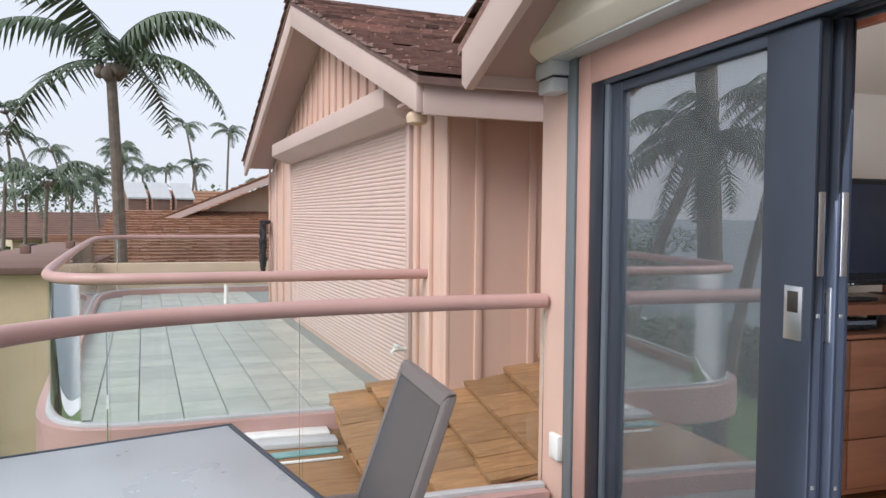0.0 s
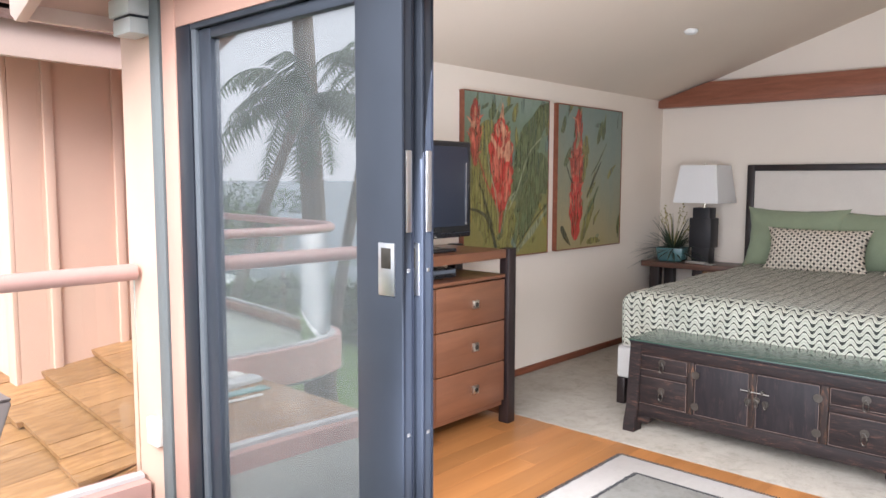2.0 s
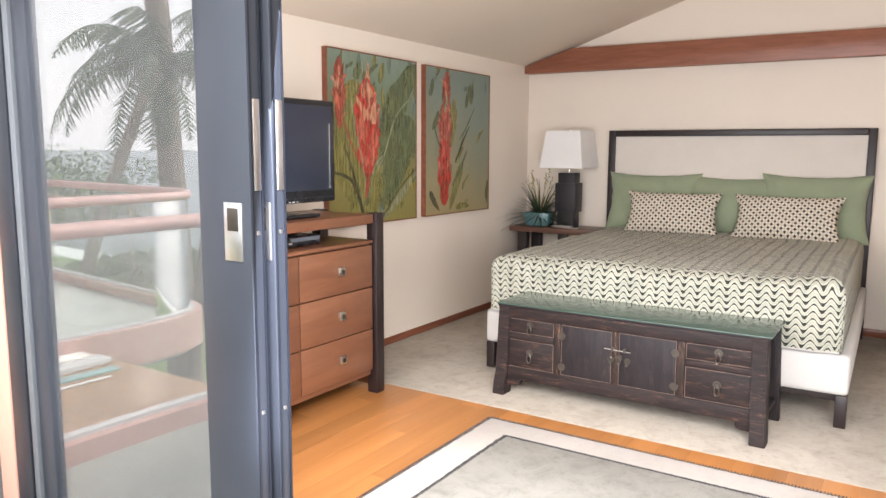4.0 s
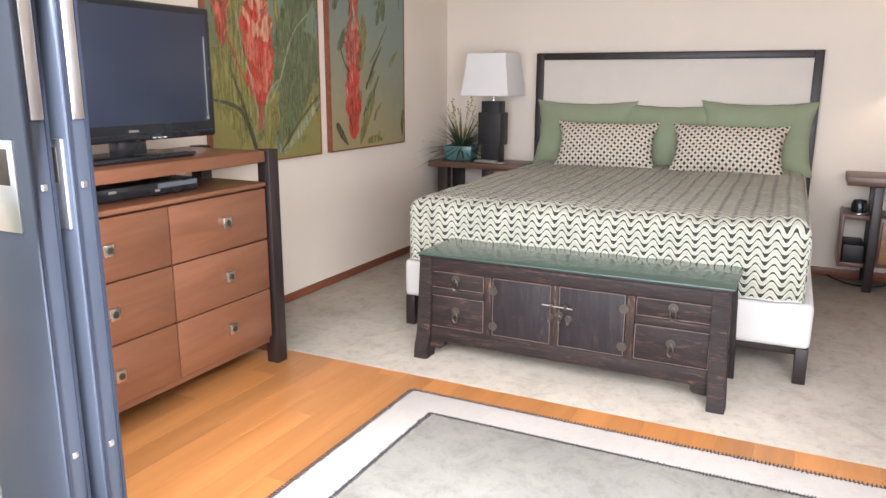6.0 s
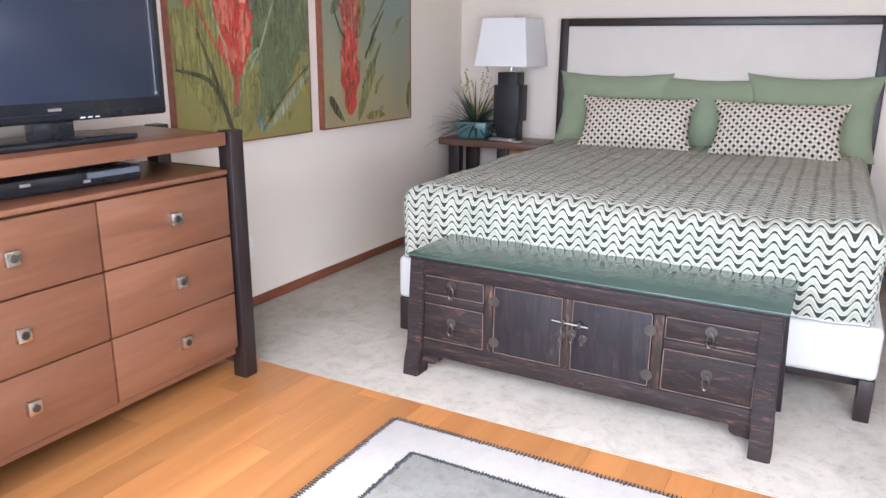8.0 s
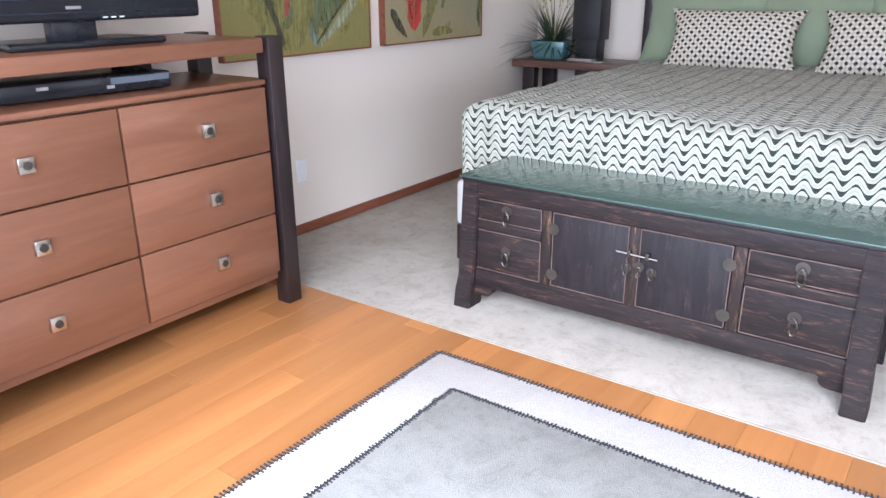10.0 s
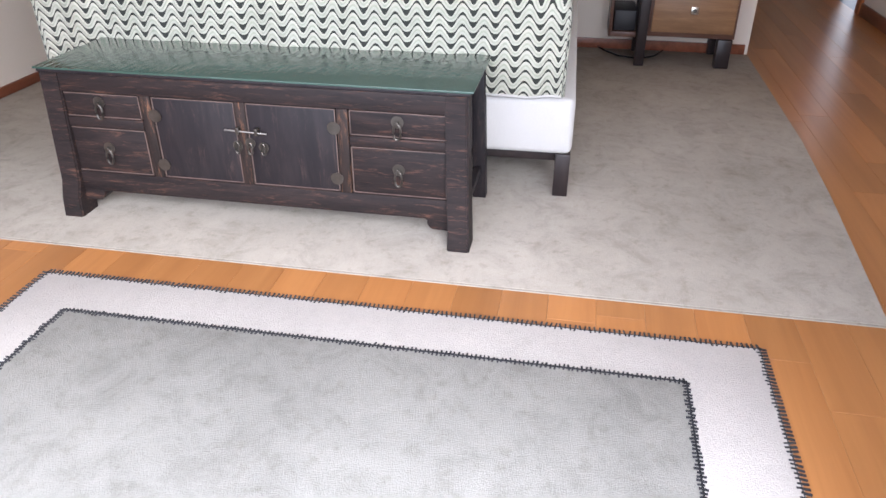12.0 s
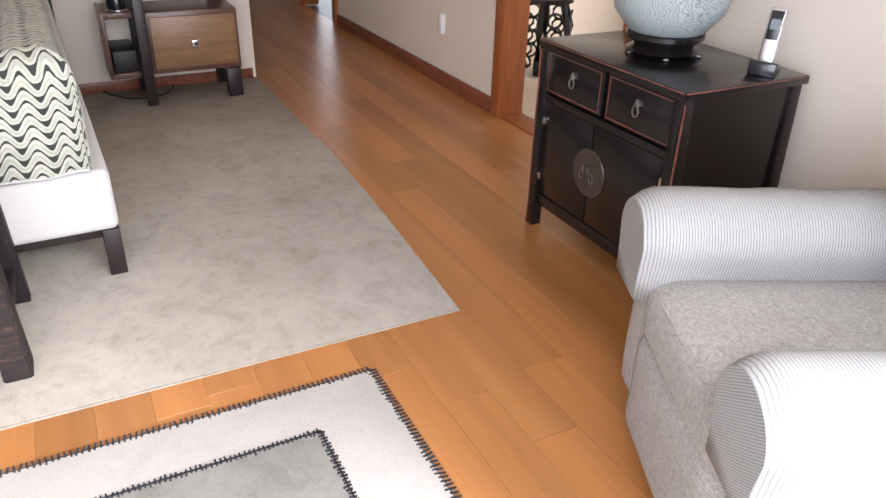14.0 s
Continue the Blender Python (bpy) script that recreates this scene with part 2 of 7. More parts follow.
def wave_material():
    """Printed waves on cream: dark crescents and grey echo lines, laid along the cloth (uv in metres)."""
    m, nt, b = base("wave_print_cotton", 0.85, 0, 0.25)
    b.inputs["Sheen Weight"].default_value, b.inputs["Sheen Roughness"].default_value = 0.12, 0.5
    uv = nt.nodes.new("ShaderNodeTexCoord").outputs["UV"]
    wob = noise_tex(nt, uv, 2.3, 3)
    sep = nt.nodes.new("ShaderNodeSeparateXYZ")
    nt.links.new(uv, sep.inputs[0])
    u = math_node(nt, "ADD", sep.outputs[0], math_node(nt, "MULTIPLY", wob, 0.03))
    hump = math_node(nt, "MULTIPLY_ADD", math_node(nt, "SINE", math_node(nt, "MULTIPLY", u, 2 * math.pi / 0.076)), 0.5, 0.5)
    row = math_node(nt, "MULTIPLY", math_node(nt, "ADD", sep.outputs[1], math_node(nt, "MULTIPLY", wob, 0.02)), 1 / 0.037)
    saw = math_node(nt, "FRACT", math_node(nt, "SUBTRACT", row, math_node(nt, "MULTIPLY", hump, 0.98)))
    off = math_node(nt, "ABSOLUTE", math_node(nt, "SUBTRACT", saw, 0.5))
    fat = math_node(nt, "ADD", math_node(nt, "MULTIPLY", math_node(nt, "POWER", hump, 4.0), 0.19), math_node(nt, "MULTIPLY", math_node(nt, "POWER", math_node(nt, "SUBTRACT", 1.0, hump), 4.0), 0.05))
    line = math_node(nt, "LESS_THAN", off, math_node(nt, "ADD", fat, math_node(nt, "MULTIPLY_ADD", noise_tex(nt, uv, 26, 4, 0.7), 0.10, 0.024)))
    soft = ramp(nt, noise_tex(nt, uv, 9, 4), [(0.35, (0.43, 0.43, 0.355)), (0.65, (0.52, 0.51, 0.43))])
    echo = math_node(nt, "GREATER_THAN", off, 0.40)
    soft = mix(nt, "MIX", math_node(nt, "MULTIPLY", echo, math_node(nt, "MULTIPLY", noise_tex(nt, uv, 34, 3, 0.7), 0.95)), soft, (0.25, 0.30, 0.23))
    c = mix(nt, "MIX", math_node(nt, "MULTIPLY", line, 0.96), soft, (0.017, 0.021, 0.019))
    fine = noise_tex(nt, uv, 420, 2)
    c = mix(nt, "MULTIPLY", 0.35, c, ramp(nt, fine, [(0.3, (0.75, 0.75, 0.75)), (0.7, (1, 1, 1))]))
    nt.links.new(c, b.inputs["Base Color"])
    fold = noise_tex(nt, coords(nt, (1, 1, 0.4)), 7.0, 4)
    puff = math_node(nt, "SUBTRACT", 1.0, math_node(nt, "MULTIPLY", off, 2.0))
    bump(nt, b, math_node(nt, "ADD", math_node(nt, "MULTIPLY", fold, 6.0), math_node(nt, "MULTIPLY", puff, -0.9)), 0.55, 0.01)
    return m


def dot_material():
    """Cream cloth with a lattice of small dark dashes and tan diamonds (uv in metres)."""
    m, nt, b = base("dotted_print_cotton", 0.85, 0, 0.25)
    uv = nt.nodes.new("ShaderNodeTexCoord").outputs["UV"]
    mp = nt.nodes.new("ShaderNodeMapping")
    mp.inputs["Rotation"].default_value = (0, 0, radians(45))
    nt.links.new(uv, mp.inputs[0])
    sep = nt.nodes.new("ShaderNodeSeparateXYZ")
    nt.links.new(mp.outputs[0], sep.inputs[0])
    wob = noise_tex(nt, uv, 60, 2)

    def cell(scale, off):
        a = math_node(nt, "ABSOLUTE", math_node(nt, "SUBTRACT", math_node(nt, "FRACT", math_node(nt, "ADD", math_node(nt, "MULTIPLY", sep.outputs[0], 1 / scale), off)), 0.5))
        d = math_node(nt, "ABSOLUTE", math_node(nt, "SUBTRACT", math_node(nt, "FRACT", math_node(nt, "ADD", math_node(nt, "MULTIPLY", sep.outputs[1], 1 / scale), off)), 0.5))
        return math_node(nt, "ADD", math_node(nt, "MAXIMUM", a, d), math_node(nt, "MULTIPLY", math_node(nt, "SUBTRACT", wob, 0.5), 0.25))

    dark, tan = math_node(nt, "LESS_THAN", cell(0.033, 0.0), 0.27), math_node(nt, "LESS_THAN", cell(0.033, 0.5), 0.24)
    c = mix(nt, "MIX", math_node(nt, "MULTIPLY", tan, 0.5), (0.66, 0.60, 0.50), (0.38, 0.34, 0.28))
    c = mix(nt, "MIX", math_node(nt, "MULTIPLY", dark, 0.95), c, (0.02, 0.018, 0.018))
    nt.links.new(c, b.inputs["Base Color"])
    bump(nt, b, noise_tex(nt, uv, 300, 2), 0.3, 0.004)
    return m


def stripe_material():
    """White ticking with thin grey stripes across the arm (uv in metres)."""
    m, nt, b = base("striped_slipcover", 0.9, 0, 0.2)
    uv = nt.nodes.new("ShaderNodeTexCoord").outputs["UV"]
    sep = nt.nodes.new("ShaderNodeSeparateXYZ")
    nt.links.new(uv, sep.inputs[0])
    wob = noise_tex(nt, uv, 9, 3)
    s = math_node(nt, "FRACT", math_node(nt, "MULTIPLY", math_node(nt, "ADD", sep.outputs[0], math_node(nt, "MULTIPLY", wob, 0.008)), 1 / 0.0066))
    thin = math_node(nt, "LESS_THAN", s, 0.30)
    c = mix(nt, "MIX", math_node(nt, "MULTIPLY", thin, math_node(nt, "MULTIPLY_ADD", wob, 0.5, 0.5)), (0.335, 0.33, 0.318), (0.15, 0.15, 0.155))
    fine = noise_tex(nt, uv, 300, 2)
    c = mix(nt, "MULTIPLY", 0.4, c, ramp(nt, fine, [(0.3, (0.75, 0.75, 0.75)), (0.7, (1, 1, 1))]))
    nt.links.new(c, b.inputs["Base Color"])
    bump(nt, b, math_node(nt, "SUBTRACT", fine, thin), 0.25, 0.003)
    return m


CARPET = pile("oatmeal_carpet", (0.34, 0.305, 0.265), (0.425, 0.385, 0.34), 0.85, 0.5)
RUG_EDGE = pile("pale_felt_rug_border", (0.47, 0.44, 0.42), (0.53, 0.50, 0.475), 0.25, 0.2)
RUG_MID = pile("pale_grey_felt_rug", (0.235, 0.23, 0.215), (0.30, 0.293, 0.275), 0.85, 0.45)
STITCH = cloth("black_yarn", (0.02, 0.02, 0.025), 500)
WAVES, DOTS, STRIPES = wave_material(), dot_material(), stripe_material()

# ---- mesh helpers ----
def box(bm, x0, x1, y0, y1, z0, z1, bevel=0.0, seg=2):
    m = bmesh.new()
    bmesh.ops.create_cube(m, size=1)
    for v in m.verts:
        v.co = ((x0 + x1) / 2 + v.co.x * (x1 - x0), (y0 + y1) / 2 + v.co.y * (y1 - y0), (z0 + z1) / 2 + v.co.z * (z1 - z0))
    if bevel:
        bmesh.ops.bevel(m, geom=m.edges[:], offset=bevel, segments=seg, affect="EDGES", profile=0.5)
    join(bm, m)
    return bm


def join(bm, other, mat=None):
    me = bpy.data.meshes.new("tmp")
    if mat is not None:
        bmesh.ops.transform(other, matrix=mat, verts=other.verts[:])
    other.to_mesh(me)
    other.free()
    bm.from_mesh(me)
    bpy.data.meshes.remove(me)
    return bm


def prism(pts, axis, a, b, bevel=0.0):
    """A flat outline (2D, counter-clockwise) drawn out from a to b along an axis: the outline lies in the other two axes, in order."""
    bm = bmesh.new()
    def at(p, h):
        return {"x": (h, p[0], p[1]), "y": (p[0], h, p[1]), "z": (p[0], p[1], h)}[axis]
    lo, hi = [bm.verts.new(at(p, a)) for p in pts], [bm.verts.new(at(p, b)) for p in pts]
    bm.faces.new(lo), bm.faces.new(hi[::-1])
    for i in range(len(pts)):
        j = (i + 1) % len(pts)
        bm.faces.new((lo[i], hi[i], hi[j], lo[j]))
    bmesh.ops.recalc_face_normals(bm, faces=bm.faces[:])
    if bevel:
        bmesh.ops.bevel(bm, geom=bm.edges[:], offset=bevel, segments=2, affect="EDGES", profile=0.5)
    return bm


def cyl(x, y, z0, z1, r0, r1=None, n=20, cap=True):
    bm = bmesh.new()
    bmesh.ops.create_cone(bm, cap_ends=cap, segments=n, radius1=r0, radius2=r0 if r1 is None else r1, depth=z1 - z0, matrix=Matrix.Translation((x, y, (z0 + z1) / 2)))
    return bm


def lathe(profile, n=40, at=(0, 0, 0)):
    """A turned form from (radius, height) pairs."""
    bm = bmesh.new()
    rings = [[bm.verts.new((at[0] + r * math.cos(2 * math.pi * k / n), at[1] + r * math.sin(2 * math.pi * k / n), at[2] + z)) for k in range(n)] for r, z in profile]
    for a, b in zip(rings, rings[1:]):
        for k in range(n):
            bm.faces.new((a[k], a[(k + 1) % n], b[(k + 1) % n], b[k]))
    bm.faces.new(rings[0][::-1]), bm.faces.new(rings[-1])
    return bm


def tube(points, r, n=10, closed=False):
    """A round bar along a line of points; r may be one radius or one for each point."""
    bm = bmesh.new()
    pts = [Vector(p) for p in points]
    rings = []
    for i, p in enumerate(pts):
        d = (pts[min(i + 1, len(pts) - 1)] - pts[max(i - 1, 0)]).normalized()
        side = d.cross(Vector((0, 0, 1)))
        side = side.normalized() if side.length > 1e-3 else Vector((1, 0, 0))
        up = side.cross(d)
        rr = r[i] if isinstance(r, (list, tuple)) else r
        rings.append([bm.verts.new(p + rr * (math.cos(2 * math.pi * k / n) * side + math.sin(2 * math.pi * k / n) * up)) for k in range(n)])
    for a, b in zip(rings, rings[1:]):
        for k in range(n):
            bm.faces.new((a[k], b[k], b[(k + 1) % n], a[(k + 1) % n]))
    bm.faces.new(rings[0]), bm.faces.new(rings[-1][::-1])
    bmesh.ops.recalc_face_normals(bm, faces=bm.faces[:])
    return bm


def mesh_of(name, bm, material, smooth=None):
    me = bpy.data.meshes.new(name)
    bm.to_mesh(me)
    bm.free()
    me.materials.append(material)
    if smooth:
        me.shade_smooth()
        me.set_sharp_from_angle(angle=radians(smooth))
    return me


def part(name, bm, material, parent=None, label="", smooth=35, at=None):
    ob = new(name, mesh_of(name, bm, material, smooth))
    if at is not None:
        ob.matrix_basis = at
    if parent is not None:
        ob.parent = parent
    if label:
        ob["label"] = label
    return ob


def thing(name, x, y, z, rz=0, label="", category="", group=""):
    ob = new(name)
    ob.empty_display_size = 0.05
    ob.matrix_basis = pose(x, y, z, 0, 0, rz)
    return tagged(ob, label, category, group)


def built(name, bm, material, label, category="", smooth=35, kind="structure"):
    return tagged(part(name, bm, material, None, "", smooth), label, category, "", kind)


def B(*a, **k):
    return box(bmesh.new(), *a, **k)


# ---- the room ----
LEFT, BACK, RIGHT = 4.69, 7.80, -0.345
EAVE, PITCH, RIDGE = 2.195, 0.325, 2.15


def ceil_at(y):
    return EAVE + PITCH * (min(LEFT - y, y - (2 * RIDGE - LEFT)))


def gable_outline(y0, y1, z0, lift_by=0.0):
    return [(y0, z0), (y1, z0), (y1, ceil_at(y1) + lift_by), (RIDGE, ceil_at(RIDGE) + lift_by), (y0, ceil_at(y0) + lift_by)]


built("wall_left", B(2.95, 7.95, LEFT, LEFT + 0.1, -0.1, 2.30), WALL, "warm white plastered bedroom side wall")
built("wall_back", prism(gable_outline(0.70, LEFT, -0.1), "x", BACK, BACK + 0.15), WALL, "warm white gabled wall behind the bed")
built("wall_hall_side", B(BACK + 0.15, 10.6, 0.70, 0.85, -0.1, 2.5), WALL, "white wall of the passage beyond the bedroom")
built("wall_hall_end", B(10.6, 10.75, -0.6, 0.85, -0.1, 2.6), WALL, "white wall closing the passage")
wr = B(2.95, 5.46, RIGHT - 0.12, RIGHT, -0.1, 2.2)
box(wr, 6.53, 9.22, RIGHT - 0.12, RIGHT, -0.1, 2.2)
box(wr, 10.1, 10.6, RIGHT - 0.12, RIGHT, -0.1, 2.2)
box(wr, 5.46, 6.53, RIGHT - 0.12, RIGHT, 2.06, 2.2)
box(wr, 9.22, 10.1, RIGHT - 0.12, RIGHT, 2.06, 2.2)
built("wall_right", wr, WALL, "warm white side wall with a bathroom doorway")
built("wall_dressing_room", B(8.0, 10.6, -1.5, -1.38, -0.1, 2.4), WALL, "plain white wall beyond the far doorway")

# front wall: solid left of the opening, a header above, a return on the far right
fw = B(2.72, 2.95, 4.275, 4.80, -0.2, 2.22)
# unseen return, brought inwards to keep light off the room's right side
box(fw, 2.72, 2.95, -0.62, 0.50, -0.2, 2.22)
join(fw, prism([(-0.62, 2.22), (4.80, 2.22), (4.80, 2.24), (RIDGE, ceil_at(RIDGE) + 0.12), (-0.62, 2.24)], "x", 2.74, 2.95))
built("wall_front", fw, PEACH, "peach painted front wall around the sliding door")
built("trim_header", B(2.70, 2.935, 0.50, 4.275, 2.055, 2.22, bevel=0.006), PEACH_TRIM, "salmon painted timber header over the sliding door")
built("trim_header_inside", B(2.937, 2.975, 0.0, 4.686, 2.04, 2.17, bevel=0.005), RED_WOOD, "red-brown wooden trim over the door inside")
built("trim_door_jamb", B(2.695, 2.72, 4.262, 4.372, -0.05, 2.19, bevel=0.004), PEACH_TRIM, "salmon painted jamb strip beside the sliding door")

cb = prism([(LEFT + 0.2, ceil_at(LEFT) - 0.065), (RIDGE, ceil_at(RIDGE)), (RIDGE, ceil_at(RIDGE) + 0.1), (LEFT + 0.2, ceil_at(LEFT) + 0.04)], "x", 2.95, 10.75)
join(cb, prism([(RIDGE, ceil_at(RIDGE)), (RIGHT - 0.12, ceil_at(RIGHT) - 0.03), (RIGHT - 0.12, ceil_at(RIGHT) + 0.07), (RIDGE, ceil_at(RIDGE) + 0.1)], "x", 2.95, 10.75))
built("ceiling", cb, CEIL, "sloping cream plaster ceiling", smooth=None)
built("beam", prism([(LEFT, 2.122), (LEFT, 2.190), (4.22, 2.328), (RIGHT, 2.290), (RIGHT, 2.105)][::-1], "x", 7.70, 7.798, 0.004), BEAM_WOOD, "stained red-brown beam across the wall over the bed")

# skirting
built("baseboard", B(3.0, BACK, LEFT - 0.018, LEFT - 0.001, 0.0, 0.052, bevel=0.004), RED_WOOD, "red-brown wooden skirting board")
built("baseboard_back", B(BACK - 0.018, BACK - 0.001, 0.72, LEFT - 0.02, 0.0, 0.062, bevel=0.004), RED_WOOD, "red-brown wooden skirting board")
built("baseboard_right", B(6.556, 9.14, RIGHT + 0.001, RIGHT + 0.018, 0.0, 0.09, bevel=0.004), RED_WOOD, "red-brown wooden skirting board")

# doorway casings in the side wall
def casing(x0, x1):
    bm = B(x0, x1, RIGHT - 0.14, RIGHT + 0.022, 0.0, 2.1, bevel=0.005)
    return bm

built("trim_bath_doorway", casing(6.465, 6.555), JAMB_WOOD, "orange-brown wooden door casing")
built("trim_bath_doorway_near", casing(5.44, 5.52), JAMB_WOOD, "orange-brown wooden door casing")
built("trim_bath_doorway_head", B(5.52, 6.465, RIGHT - 0.14, RIGHT + 0.022, 2.02, 2.1, bevel=0.005), JAMB_WOOD, "orange-brown wooden door casing")
built("trim_far_doorway", casing(9.14, 9.24), JAMB_WOOD, "orange-brown wooden door casing")
built("trim_far_doorway_end", casing(10.08, 10.16), JAMB_WOOD, "orange-brown wooden door casing")

# the bathroom beyond
built("threshold", B(5.52, 6.464, RIGHT - 0.145, RIGHT + 0.004, -0.02, 0.010, bevel=0.004), JAMB_WOOD, "orange-brown wooden threshold of the bathroom doorway")
built("floor_bathroom", B(4.2, 8.0, -2.6, RIGHT - 0.125, -0.1, -0.004), STONE_TILE, "cream stone bathroom floor")
# the opening in the outer wall is unseen, added for the fill lamp
bw = B(4.1, 5.4, -2.72, -2.6, -0.1, 2.4)
box(bw, 6.9, 8.0, -2.72, -2.6, -0.1, 2.4)
box(bw, 5.4, 6.9, -2.72, -2.6, -0.1, 1.0)
box(bw, 5.4, 6.9, -2.72, -2.6, 2.0, 2.4)
box(bw, 4.1, 4.2, -2.6, RIGHT - 0.125, -0.1, 2.4)
box(bw, 7.9, 8.0, -2.6, RIGHT - 0.125, -0.1, 2.4)
built("wall_bathroom", bw, WALL, "plain cream bathroom walls")
built("ceiling_bathroom", B(4.1, 8.0, -2.72, RIGHT - 0.125, 2.4, 2.5), CEIL, "plain bathroom ceiling")
built("ceiling_dressing_room", B(8.0, 10.75, -1.5, RIGHT - 0.125, 2.4, 2.5), CEIL, "plain ceiling")

# floors
built("floor", B(2.6, 10.7, -1.5, 4.8, -0.25, -0.012), NAVY, "dark underfloor below the wooden planks")
carpet = prism([(4.827, 0.795), (5.7, 0.732), (6.3, 0.705), (BACK - 0.02, 0.70), (BACK - 0.02, LEFT - 0.02), (4.827, LEFT - 0.02)], "z", -0.008, 0.003, 0.002)
built("carpet", carpet, CARPET, "oatmeal fitted carpet with a mottled pile", "carpet")
built("trim_carpet_edge", B(4.815, 4.8265, 0.796, LEFT - 0.02, -0.008, 0.002, bevel=0.001), CARPET, "pale bound edge of the carpet")

# ---- sliding door ----
def door_panel(name, x, y0, y1, label, pull_y):
    d = thing(name, x, y0, 0.0, 0, label, "sliding door")
    w = y1 - y0
    part("stile", B(-0.024, 0.024, 0, 0.205, 0.03, 2.03, bevel=0.004), CHARCOAL, d)
    part("stile", B(-0.024, 0.024, w - 0.085, w, 0.03, 2.03, bevel=0.004), CHARCOAL, d)
    part("rail", B(-0.023, 0.023, 0.205, w - 0.085, 1.99, 2.03, bevel=0.003), CHARCOAL, d)
    part("rail", B(-0.023, 0.023, 0.205, w - 0.085, 0.03, 0.11, bevel=0.003), CHARCOAL, d)
    p = part("pane", B(-0.004, 0.004, 0.200, w - 0.080, 0.10, 1.995), DOOR_GLASS, d, "tinted reflecting pane")
    part("insect_screen", B(0.012, 0.0135, 0.200, w - 0.080, 0.10, 1.995), SCREEN_MESH, d, "fine pale insect screen behind the pane", None)
    p.visible_shadow = False
    for s in (-1, 1):
        h = part("handle", B(s * 0.026 - 0.003, s * 0.026 + 0.003, 0.030 + pull_y, 0.100 + pull_y, 1.108, 1.267, bevel=0.002), SILVER, d, "silver recessed pull plate")
        part("recess", B(s * 0.0290 - 0.001, s * 0.0290 + 0.001, 0.044 + pull_y, 0.086 + pull_y, 1.190, 1.252, bevel=0.0008), BRONZE, h)
    part("edge_pull", B(-0.012, 0.012, -0.006, 0.002, 1.30, 1.54, bevel=0.002), SILVER, d, "slim silver pull on the door edge")
    for z in (0.68, 1.18):
        part("screw", B(-0.006, 0.006, -0.003, 0.001, z, z + 0.012, bevel=0.002), SILVER, d)
    for xx in (-0.017, 0.017):
        part("groove", B(xx - 0.003, xx + 0.003, -0.004, 0.0005, 0.04, 2.02), NAVY, d)
    return d


door_panel("door_1", 2.742, 2.990, 4.115, "charcoal aluminium sliding door with tinted glass, slid open", 0)
door_panel("door_2", 2.805, 2.970, 4.150, "charcoal aluminium sliding door stacked behind another", -0.020)
built("door_frame", B(2.70, 2.90, 4.155, 4.2615, -0.02, 2.055, bevel=0.004), NAVY, "dark blue-black aluminium door frame")
built("door_frame_inner", B(2.705, 2.74, 4.116, 4.150, 0.0, 2.045, bevel=0.003), SLATE_BLUE, "slate grey inner door frame")
ht = B(2.70, 2.725, 0.505, 4.15, 2.032, 2.053, bevel=0.003)
box(ht, 2.727, 2.76, 0.505, 4.115, 2.036, 2.053, 0.003)
box(ht, 2.768, 2.795, 0.505, 4.15, 2.034, 2.053, 0.003)
box(ht, 2.83, 2.86, 0.505, 4.15, 2.032, 2.053, 0.003)
built("door_track_head", ht, CHARCOAL, "charcoal aluminium head track of the sliding door")
tr = B(2.69, 2.93, 0.505, 4.15, -0.02, 0.006, bevel=0.003)
for xx in (2.742, 2.805, 2.868):
    box(tr, xx - 0.006, xx + 0.006, 0.51, 4.145, 0.006, 0.022, 0.002)
built("door_track_sill", tr, SLATE_BLUE, "grey metal sill track of the sliding door")
GUIDE_GREY = paint("grey_guide_metal", (0.15, 0.165, 0.175), 0.45, 0.06, 3)
built("shutter_guide", B(2.692, 2.719, 4.390, 4.475, 0.0, 2.21, bevel=0.004), GUIDE_GREY, "grey metal side guide of the roll-down shutter")

